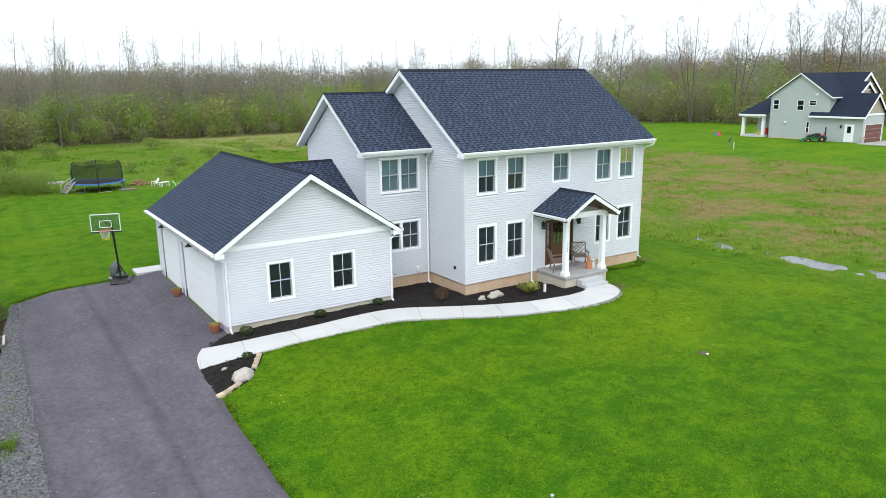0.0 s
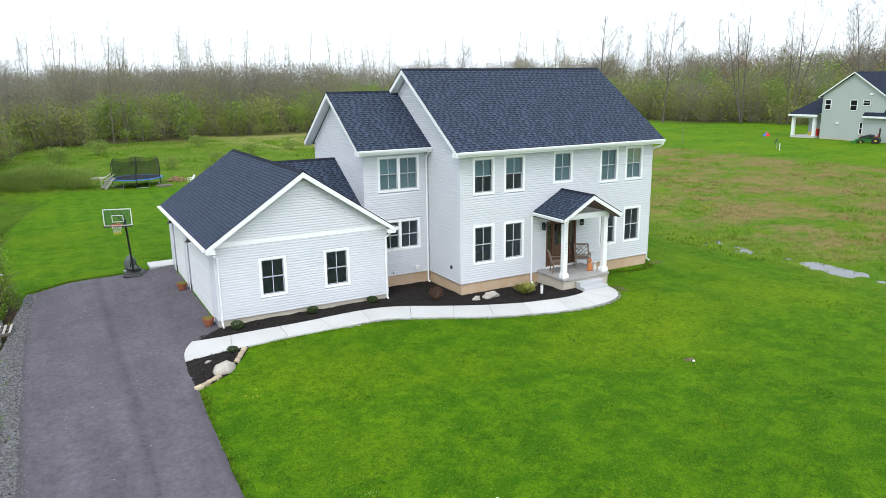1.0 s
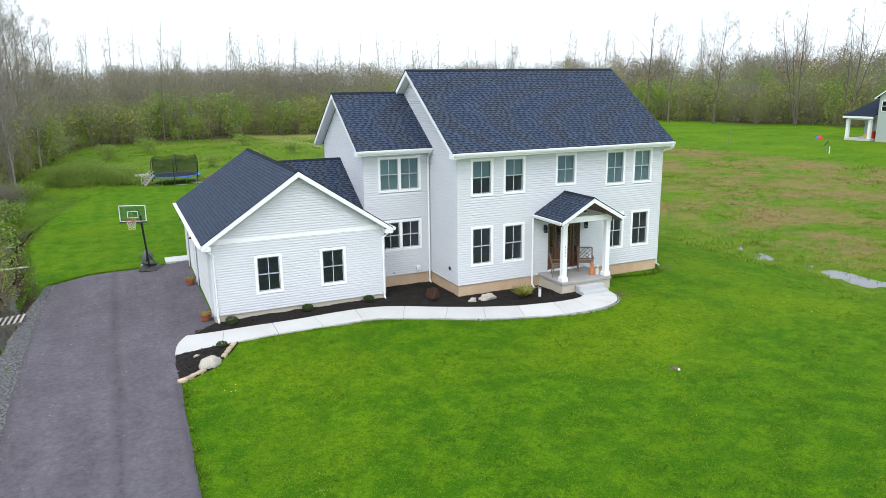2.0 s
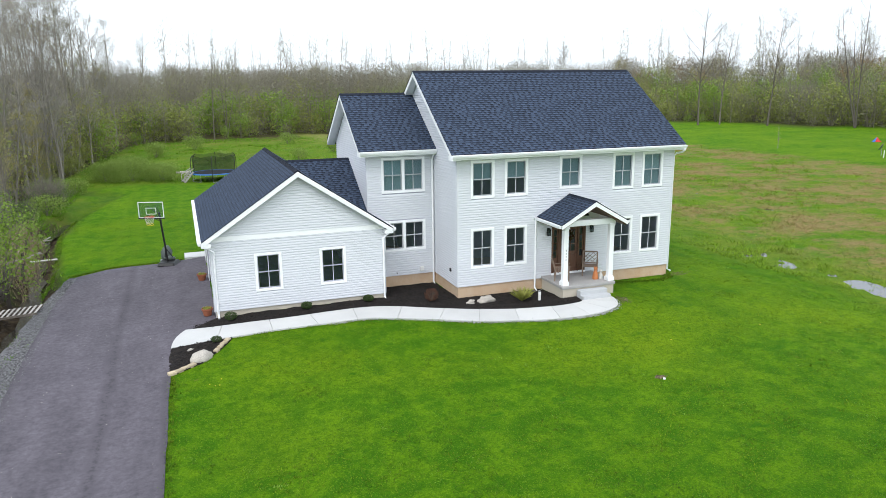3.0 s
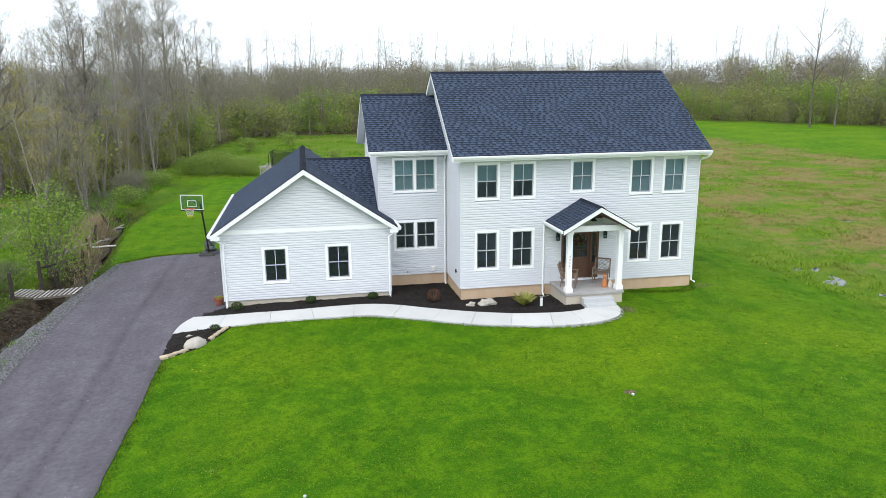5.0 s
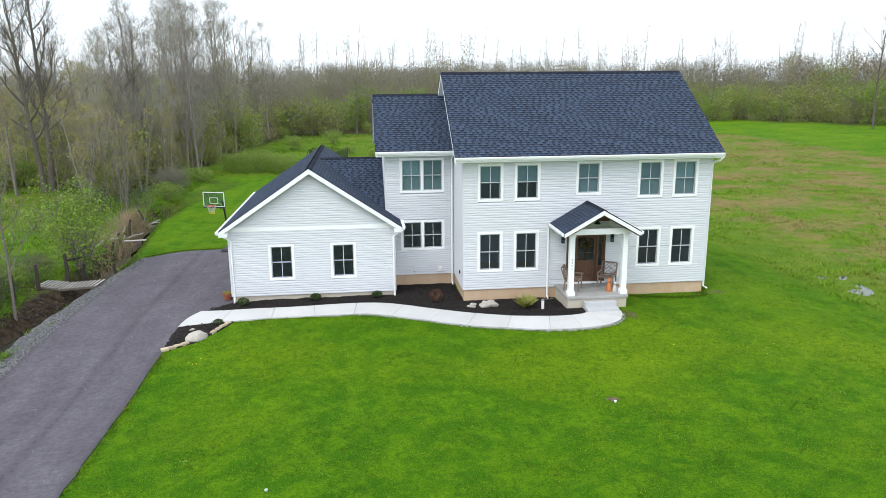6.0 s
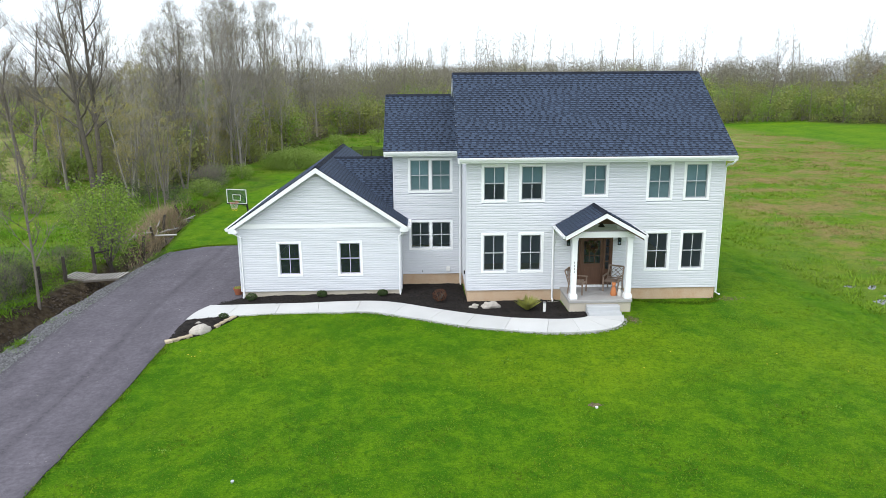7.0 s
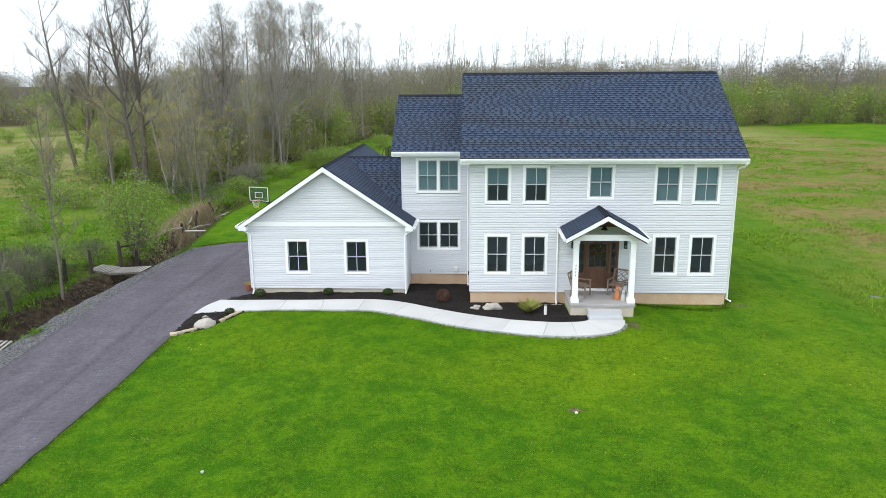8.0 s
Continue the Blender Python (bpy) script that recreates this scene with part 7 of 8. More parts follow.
# ---- lamps ----
def lantern(x, z, group="porch lanterns"):
    t = thing("wall_lantern", "black metal wall lantern beside the front door", "wall lamp", pose(x, YM - 0.016, z), group)
    part("bracket", Geo().box(-0.05, 0.05, -0.03, 0, -0.08, 0.14).tube([(0, -0.02, 0.1), (0, -0.09, 0.16), (0, -0.11, 0.12)], 0.01, 6), M_BLACK, t)
    c = Geo().lathe([(0.09, 0.10), (0.02, 0.16), (0.0, 0.165)], 4, 0, -0.11)
    for dx, dy in ((-0.05, -0.05), (0.05, -0.05), (-0.05, 0.05), (0.05, 0.05)):
        c.box(dx - 0.008, dx + 0.008, -0.11 + dy - 0.008, -0.11 + dy + 0.008, -0.16, 0.10)
    c.box(-0.06, 0.06, -0.17, -0.05, -0.18, -0.15)
    part("cage", c, M_BLACK, t)
    part("glass", Geo().box(-0.045, 0.045, -0.155, -0.065, -0.15, 0.10), M_GLASS, t, "clear lantern glass")


lantern(20.74, 2.86)
lantern(22.86, 2.86)


def barn_lamp(y, z):
    t = thing("barn_lamp", "black gooseneck barn lamp over the garage door", "wall lamp", pose(GX0 - 0.02, y, z), "garage lamps")
    part("bracket", Geo().lathe([(0.05, -0.03), (0.05, 0.0), (0.02, 0.02)], 12), M_BLACK, t).rotation_euler = (0, radians(-90), 0)
    part("arm", Geo().tube([(0, 0, 0), (-0.12, 0, 0.10), (-0.24, 0, 0.10), (-0.30, 0, 0.02)], 0.012, 6), M_BLACK, t)
    part("shade", Geo().lathe([(0.03, 0.03), (0.06, 0.0), (0.14, -0.08), (0.145, -0.085), (0.135, -0.08), (0.05, -0.005)], 16, -0.30, 0), M_BLACK, t)


for y in (33.35, 28.6):
    barn_lamp(y, 3.0)
pend = thing("pendant_lamp", "small black pendant lamp under the porch roof", "pendant lamp", pose(PX, 22.35, 4.16))
part("cord", Geo().tube([(0, 0, 0), (0, 0, -0.3)], 0.008, 6), M_BLACK, pend)
part("shade", Geo().lathe([(0.02, -0.28), (0.05, -0.31), (0.13, -0.42), (0.135, -0.43), (0.12, -0.42), (0.04, -0.32)], 16), M_BLACK, pend)


# ---- porch things ----
def wreath():
    rnd = random.Random(9)
    t = thing("wreath", "round wreath of dried leaves and pale flowers on the front door", "wreath", pose(21.76, YM - 0.02, 2.62))
    ring = [(0.19 * math.cos(a), -0.01, 0.19 * math.sin(a)) for a in [2 * math.pi * k / 20 for k in range(21)]]
    part("ring", Geo().tube(ring, 0.03, 6, False), M_BARK_D, t)
    for nm, mt, n, s in (("leaf_cluster", M_REDBUSH, 260, 0.08), ("flower_cluster", M_CREAM, 60, 0.05), ("green_sprig", M_BUSH, 160, 0.08)):
        V, F = [], []
        for i in range(n):
            a = rnd.uniform(0, 6.28)
            r = 0.19 + rnd.gauss(0, 0.045)
            p = Vector((r * math.cos(a), -0.03 - rnd.random() * 0.04, r * math.sin(a)))
            d = Vector((rnd.gauss(0, 1), rnd.gauss(0, 0.5), rnd.gauss(0, 1))).normalized()
            c = d.orthogonal().normalized()
            b = len(V)
            V += [p - d * s * 0.5, p + c * s * 0.3, p + d * s * 0.5, p - c * s * 0.3]
            F += [(b, b + 1, b + 2), (b, b + 2, b + 3)]
        part(nm, tri_mesh(nm, [tuple(v) for v in V], F, [mt]), mt, t)


wreath()


def armchair(m, label):
    t = thing("porch_chair", label, "chair", m, "porch chairs")
    w, d = 0.62, 0.55
    for x in (-w / 2, w / 2):
        part("leg", Geo().bar((x, -d / 2, 0), (x, -d / 2, 0.62), 0.05, 0.05), M_TEAK, t)
        part("leg", Geo().bar((x, d / 2 + 0.05, 0), (x, d / 2, 0.42), 0.05, 0.05), M_TEAK, t)
        part("armrest", Geo().bar((x, -d / 2 - 0.06, 0.64), (x, d / 2 + 0.02, 0.62), 0.08, 0.03), M_TEAK, t)
    for i in range(7):
        y = -d / 2 + 0.03 + i * (d - 0.06) / 6
        part("slat", Geo().box(-w / 2, w / 2, y - 0.033, y + 0.033, 0.405, 0.43), M_TEAK, t)
    b = Geo()

    def bk(u, v):
        return (u, d / 2 + 0.02 + 0.16 * v, 0.44 + 0.50 * v)
    for u in (-w / 2, w / 2):
        b.bar(bk(u, -0.05), bk(u, 1), 0.05, 0.04, (0, 1, 0))
    b.bar(bk(-w / 2, 1), bk(w / 2, 1), 0.04, 0.06).bar(bk(-w / 2, 0.05), bk(w / 2, 0.05), 0.04, 0.05)
    part("backrest", b, M_TEAK, t)
    for u0, v0, u1, v1 in ((-0.3, 0.4, 0.0, 0.95), (-0.3, 0.1, 0.15, 0.95), (-0.15, 0.1, 0.3, 0.9), (0.05, 0.1, 0.3, 0.55), (-0.3, 0.75, -0.1, 0.45), (0.0, 0.3, 0.2, 0.1), (-0.05, 0.7, 0.2, 0.35), (0.1, 0.95, 0.3, 0.65)):
        part("lattice_bar", Geo().bar(bk(u0, v0), bk(u1, v1), 0.02, 0.03, (0, 1, 0)), M_TEAK, t)


armchair(pose(21.02, 22.95, PS, 0, 0, 62), "weathered wooden lattice-back armchair beside the front door")
armchair(pose(22.52, 23.18, PS, 0, 0, -32), "weathered wooden lattice-back armchair by the porch wall")


def cat_figure(x, y, s, material, label, turn):
    g = Geo().lathe([(0.10, 0), (0.115, 0.04), (0.10, 0.16), (0.075, 0.27), (0.045, 0.34)], 12)
    g.blob((0, -0.02, 0.41), (0.075, 0.08, 0.07), 1, 0.08, 6)
    for dx in (-0.045, 0.045):
        g.lathe([(0.028, 0.45), (0.002, 0.51)], 5, dx, -0.01)
        g.tube([(dx, -0.08, 0.0), (dx * 0.9, -0.075, 0.12), (dx * 0.7, -0.05, 0.26)], [0.032, 0.026, 0.03], 6)
    g.tube([(0.06, 0.09, 0.03), (0.13, 0.05, 0.03), (0.15, -0.03, 0.03)], [0.025, 0.022, 0.012], 6)
    return solo("cat_figurine", g, material, label, "figurine", "porch figurines", smooth=False, m=pose(x, y, PS, 0, 0, turn) @ Matrix.Scale(s, 4))


cat_figure(22.38, 22.5, 1.12, M_ORANGE, "orange ceramic cat figurine on the porch floor", -10)
cat_figure(22.60, 22.42, 0.85, M_CREAM, "white ceramic cat figurine on the porch floor", 15)


# ---- basketball hoop ----
def hoop():
    t = thing("basketball_hoop", "portable black basketball hoop with clear backboard and white-edged frame", "basketball hoop", pose(5.0, 35.75, land(5.0, 35.75) + 0.03, 0, 0, -18))
    b = Geo().add([(-0.45, -0.4, 0), (0.45, -0.4, 0), (0.55, 0.5, 0), (-0.55, 0.5, 0), (-0.38, -0.32, 0.16), (0.38, -0.32, 0.16), (0.42, 0.4, 0.2), (-0.42, 0.4, 0.2)], [(0, 3, 2, 1), (4, 5, 6, 7), (0, 1, 5, 4), (1, 2, 6, 5), (2, 3, 7, 6), (3, 0, 4, 7)])
    part("base", b, M_BLACK, t, bevel=0.03)
    part("pole", Geo().tube([(0, 0.0, 0.1), (-0.02, -0.18, 1.3), (-0.05, -0.43, 2.85)], 0.05, 8), M_BLACK, t)
    part("brace", Geo().tube([(0.25, 0.35, 0.18), (0.0, -0.1, 0.9)], 0.02, 6), M_BLACK, t)
    part("brace", Geo().tube([(-0.25, 0.35, 0.18), (-0.02, -0.1, 0.9)], 0.02, 6), M_BLACK, t)
    cx, cy, cz = -0.16, -1.18, 3.10
    for dx in (-0.2, 0.2):
        part("arm", Geo().tube([(-0.04 + dx * 0.3, -0.38, 2.4), (cx + dx, cy + 0.04, 2.85)], 0.018, 6).tube([(-0.05 + dx * 0.3, -0.43, 2.8), (cx + dx, cy + 0.04, 3.3)], 0.018, 6), M_BLACK, t)
    w, h = 1.24, 0.80
    bd = part("backboard", Geo().box(cx - w / 2, cx + w / 2, cy, cy + 0.008, cz - h / 2, cz + h / 2), M_BOARD_G, t, "clear acrylic backboard")
    fr = Geo()
    for x0, x1, z0, z1 in ((-w / 2, w / 2, h / 2 - 0.035, h / 2), (-w / 2, w / 2, -h / 2, -h / 2 + 0.035), (-w / 2, -w / 2 + 0.035, -h / 2, h / 2), (w / 2 - 0.035, w / 2, -h / 2, h / 2)):
        fr.box(cx + x0, cx + x1, cy - 0.015, cy + 0.02, cz + z0, cz + z1)
    part("frame", fr, M_WHITE_P, bd, "white board edge")
    sq = Geo()
    for x0, x1, z0, z1 in ((-0.25, 0.25, 0.08, 0.105), (-0.25, 0.25, -0.22, -0.195), (-0.25, -0.225, -0.22, 0.1), (0.225, 0.25, -0.22, 0.1)):
        sq.box(cx + x0, cx + x1, cy - 0.006, cy - 0.002, cz + z0, cz + z1)
    part("target", sq, M_WHITE_P, bd, "white target square")
    part("padding", Geo().box(cx - w / 2 - 0.02, cx + w / 2 + 0.02, cy - 0.03, cy + 0.03, cz - h / 2 - 0.05, cz - h / 2 + 0.01), M_BLACK, bd, "black bottom padding")
    rx, ry, rz = cx, cy - 0.30, cz - 0.30
    ring = [(rx + 0.23 * math.cos(a), ry + 0.23 * math.sin(a), rz) for a in [2 * math.pi * k / 20 for k in range(21)]]
    part("rim", Geo().tube(ring, 0.012, 5, False).box(rx - 0.08, rx + 0.08, ry + 0.22, cy, rz - 0.02, rz + 0.01), M_RED_P, t, "orange-red rim")
    net = Geo()
    for k in range(12):
        for s in (-1, 1):
            pts = []
            for j in range(5):
                a = 2 * math.pi * (k + s * j * 0.5) / 12
                r = 0.225 - 0.022 * j
                pts.append((rx + r * math.cos(a), ry + r * math.sin(a), rz - 0.09 * j))
            net.tube(pts, 0.005, 3, False)
    part("net", net, M_CREAM, t, "white cord net")
    loop = Geo()
    for dx in (-0.09, 0.09):
        loop.tube([(rx + dx + 0.08 * math.cos(a), ry, rz - 0.38 + 0.05 * math.sin(a)) for a in [2 * math.pi * k / 12 for k in range(13)]], 0.014, 4, False)
    part("net_loop", loop, M_YEL_P, t, "yellow loops at the net's foot")
    part("weight_bag", Geo().blob((0.0, 0.32, 0.28), (0.30, 0.16, 0.12), 3, 0.3, 6), M_TARP, t, "grey weight bag on the base", smooth=True)


hoop()
bundle = thing("covered_generator", "small machine under a grey-green cover behind the hoop", "machine", pose(4.95, 36.65, land(4.95, 36.65), 0, 0, 12))
part("cover", Geo().blob((0, 0, 0.42), (0.30, 0.26, 0.40), 5, 0.35, 8), M_TARP, bundle, smooth=True)
part("frame", Geo().box(-0.32, 0.32, -0.26, 0.26, 0.0, 0.10), M_STEEL, bundle, bevel=0.02)
solo("paving_slab", Geo().box(5.82, 7.35, 36.42, 37.6, -0.1, land(6.5, 37) + 0.07), M_CONC, "pale concrete slab at the back corner of the garage", "slab", kind="structure", bevel=0.01)


# ---- back garden ----
def trampoline(x, y, r=2.28):
    t = thing("trampoline", "round black trampoline with blue edge pad and net enclosure", "trampoline", pose(x, y, land(x, y)))
    hz = 0.72
    part("jumping_mat", Geo().lathe([(0.01, hz + 0.01), (r * 0.91, hz + 0.02), (r * 0.91, hz + 0.005), (0.01, hz)], 32), M_MAT, t)
    part("edge_pad", Geo().lathe([(r * 0.90, hz + 0.02), (r * 0.905, hz + 0.04), (r, hz + 0.04), (r + 0.015, hz - 0.03), (r * 0.99, hz - 0.04), (r * 0.90, hz + 0.01)], 40, caps=False), M_BLUE, t, "blue vinyl edge pad")
    for k in range(6):
        a = 2 * math.pi * k / 6 + 0.4
        c, s = math.cos(a), math.sin(a)
        a2 = a + 0.5
        part("leg", Geo().tube([(c * r * 0.97, s * r * 0.97, hz - 0.05), (c * r * 0.97, s * r * 0.97, 0.0), (math.cos(a2) * r * 0.97, math.sin(a2) * r * 0.97, 0.0), (math.cos(a2) * r * 0.97, math.sin(a2) * r * 0.97, hz - 0.05)], 0.03, 6), M_STEEL, t, "steel leg")
        part("net_post", Geo().tube([(c * r * 1.03, s * r * 1.03, 0.3), (c * r * 1.05, s * r * 1.05, 1.9), (c * r * 1.0, s * r * 1.0, 2.35), (c * r * 0.9, s * r * 0.9, 2.52)], 0.035, 6), M_BLACK, t, "padded black net post")
    n = 48
    V, F = [], []
    for k in range(n):
        a = 2 * math.pi * k / n
        sag = 0.16 * (1 - abs(math.cos(3 * (a - 0.4)))) 
        V += [(r * 0.88 * math.cos(a), r * 0.88 * math.sin(a), hz + 0.05), (r * 0.9 * math.cos(a), r * 0.9 * math.sin(a), 2.5 - sag)]
    for k in range(n):
        q = (k + 1) % n
        F += [(2 * k, 2 * q, 2 * q + 1), (2 * k, 2 * q + 1, 2 * k + 1)]
    part("safety_net", tri_mesh("safety_net", V, F, [M_NET]), M_NET, t, "fine black net")


trampoline(9.05, 71.4)
st = thing("wooden_steps", "weathered wooden steps leaning on the trampoline", "steps", pose(6.55, 70.6, land(6.55, 70.6), 0, 0, 15))
for y in (-0.45, 0.45):
    part("stringer", Geo().bar((-0.5, y, 0), (0.35, y, 0.95), 0.05, 0.16), M_GREYWOOD, st)
for k in range(5):
    part("tread", Geo().box(-0.52 + 0.2 * k, -0.30 + 0.2 * k, -0.45, 0.45, 0.09 + 0.2 * k, 0.125 + 0.2 * k), M_GREYWOOD, st)
for y in (-0.45, 0.45):
    part("rail", Geo().bar((-0.5, y, 0.75), (0.45, y, 1.3), 0.04, 0.09).bar((-0.5, y, 0), (-0.5, y, 0.8), 0.05, 0.05), M_GREYWOOD, st)


def pallet(m, label, n=8, w=1.2, d=1.0):
    t = thing("wooden_pallet", label, "pallet", m, "pallets")
    for y in (-d / 2 + 0.04, 0, d / 2 - 0.04):
        part("runner", Geo().box(-w / 2, w / 2, y - 0.04, y + 0.04, 0.0, 0.09), M_BARK_D, t)
    for k in range(n):
        x = -w / 2 + 0.05 + k * (w - 0.1) / (n - 1)
        part("slat", Geo().box(x - 0.042, x + 0.042, -d / 2, d / 2, 0.092, 0.112), M_GREYWOOD, t)
    return t


pallet(pose(-0.85, 29.6, -0.02, 0, -4, -3), "weathered pallet laid across the ditch as a bridge", 9, 1.75, 1.15)
pallet(pose(-2.25, 29.75, 0.0, 0, 5, -8), "weathered pallet laid across the ditch as a bridge", 6, 1.0, 1.1)
pallet(pose(-1.5, 19.6, -0.30, 0, 6, 10), "weathered pallet laid over the ditch beside the drive", 8, 1.3, 1.0)
pallet(pose(11.1, 69.3, land(11.1, 69.3), 0, 0, 10), "pale pallet lying in the grass by the trampoline", 6, 1.3, 0.9)
solo("plank", Geo().bar((-1.95, 39.3, 0.06), (-0.7, 39.6, 0.03), 0.25, 0.05), M_GREYWOOD, "weathered plank laid across the ditch", "plank", bevel=0.01)


def firewood(x, y):
    rnd = random.Random(2)
    t = thing("woodpile", "heap of split firewood on the grass", "woodpile", pose(x, y, land(x, y)))
    for i in range(46):
        r = rnd.random() ** 0.6
        a = rnd.uniform(0, 6.28)
        px, py = 0.85 * r * math.cos(a), 0.5 * r * math.sin(a)
        h = 0.06 + 0.55 * (1 - r) * rnd.uniform(0.5, 1)
        d = Vector((rnd.gauss(0, 1), rnd.gauss(0, 1), rnd.gauss(0, 0.25))).normalized() * 0.2
        part("log", Geo().tube([Vector((px, py, h)) - d, Vector((px, py, h)) + d], rnd.uniform(0.05, 0.085), 5), M_LOG, t)


firewood(12.75, 72.6)


def lawn_chair(m, material, label):
    t = thing("garden_chair", label, "chair", m, "garden chairs")
    for x in (-0.28, 0.28):
        part("leg", Geo().bar((x, -0.35, 0), (x, -0.32, 0.55), 0.07, 0.05), material, t)
        part("leg", Geo().bar((x, 0.05, 0.3), (x, 0.5, 0.0), 0.07, 0.05), material, t)
        part("armrest", Geo().box(x - 0.07, x + 0.07, -0.42, 0.3, 0.55, 0.58), material, t)
    for k in range(5):
        x = -0.22 + k * 0.11
        part("slat", Geo().bar((x, 0.12, 0.26), (x, 0.5, 0.95 - 0.02 * abs(k - 2) ** 2), 0.10, 0.02, (0, 1, 0)), material, t)
    part("seat", Geo().bar((0, -0.4, 0.38), (0, 0.18, 0.27), 0.5, 0.025), material, t)


lawn_chair(pose(13.8, 70.6, land(13.8, 70.6), 0, 0, -70) @ Matrix.Scale(0.72, 4), M_WHITE_P, "white plastic garden chair on the back lawn")
lawn_chair(pose(15.2, 68.2, land(15.2, 68.2), 0, 0, 60) @ Matrix.Scale(0.72, 4), M_GREEN_P, "green plastic garden chair on the back lawn")
tb = thing("garden_table", "low white plastic table on the back lawn", "table", pose(14.35, 69.4, land(14.35, 69.4), 0, 0, 20))
part("tabletop", Geo().box(-0.45, 0.45, -0.25, 0.25, 0.40, 0.44), M_WHITE_P, tb, bevel=0.02)
for x in (-0.36, 0.36):
    for y in (-0.18, 0.18):
        part("leg", Geo().box(x - 0.03, x + 0.03, y - 0.03, y + 0.03, 0, 0.40), M_WHITE_P, tb)
for i in range(6):
    boulder(5.6 + 0.32 * (i % 3) + 0.1 * i, 78.5 + 0.35 * (i // 3), (0.22, 0.16, 0.14), 30 + i, "pale stone in a heap at the lawn's edge", 40 * i, land(6, 78.5))


# ---- fence posts and wood along the ditch ----
def fence_post(x, y, h, lean, seed):
    rnd = random.Random(seed)
    g = Geo().tube([(0, 0, -0.3), (lean * 0.3, 0.02, h * 0.5), (lean, 0, h)], [0.10, 0.09, 0.075], 7)
    return solo("fence_post", g, M_POST, "old dark split-wood fence post by the ditch", "fence post", "fence posts", m=pose(x, y, land(x, y), 0, 0, rnd.uniform(0, 360)))


for i, (x, y, h, ln) in enumerate([(-2.6, 29.1, 1.25, 0.03), (-1.95, 30.9, 1.35, -0.04), (-1.6, 31.9, 1.0, 0.02), (-2.0, 37.4, 1.1, 0.25), (-2.4, 40.3, 1.2, -0.3), (-3.2, 47.8, 1.1, 0.3), (-2.6, 22.7, 1.0, 0.05), (-2.85, 27.3, 1.2, 0.02), (-2.9, 43.5, 1.1, 0.35)]):
    fence_post(x, y, h, ln, i)
solo("fence_rail", Geo().tube([(-1.95, 30.9, 0.95), (-1.6, 31.9, 0.85)], 0.05, 6), M_POST, "old split-wood rail between two posts", "fence rail")
rl = random.Random(8)
for i in range(14):
    x, y = rl.uniform(-3.3, -2.2), rl.uniform(37, 48)
    a = rl.uniform(0.8, 2.2)
    L = rl.uniform(0.6, 1.6)
    z = land(x, y) + 0.12
    solo("fallen_branch", Geo().tube([(x, y, z), (x + L * 0.5 * math.cos(a), y + L * 0.5 * math.sin(a), z + 0.1), (x + L * math.cos(a), y + L * math.sin(a), z + rl.uniform(0, 0.4))], [0.06, 0.05, 0.03], 6), M_GREYWOOD, "grey fallen branch on the ditch bank", "branch", "fallen branches")


# ---- neighbouring house ----
def far_window(parent, x, y0, y1, z0, z1):
    """A dark window with white casing on a wall that faces -x."""
    t = 0.09
    w = part("window", Geo().box(x - 0.05, x, y0, y1, z1 - t, z1).box(x - 0.05, x, y0, y1, z0, z0 + t).box(x - 0.05, x, y0, y0 + t, z0, z1).box(x - 0.05, x, y1 - t, y1, z0, z1).box(x - 0.04, x, y0, y1, (z0 + z1) / 2 - 0.03, (z0 + z1) / 2 + 0.03), M_TRIM, parent, placed=True)
    part("pane", Geo().box(x - 0.035, x - 0.025, y0 + t, y1 - t, z0 + t, z1 - t), M_DARK, w, "dark glass", placed=True)


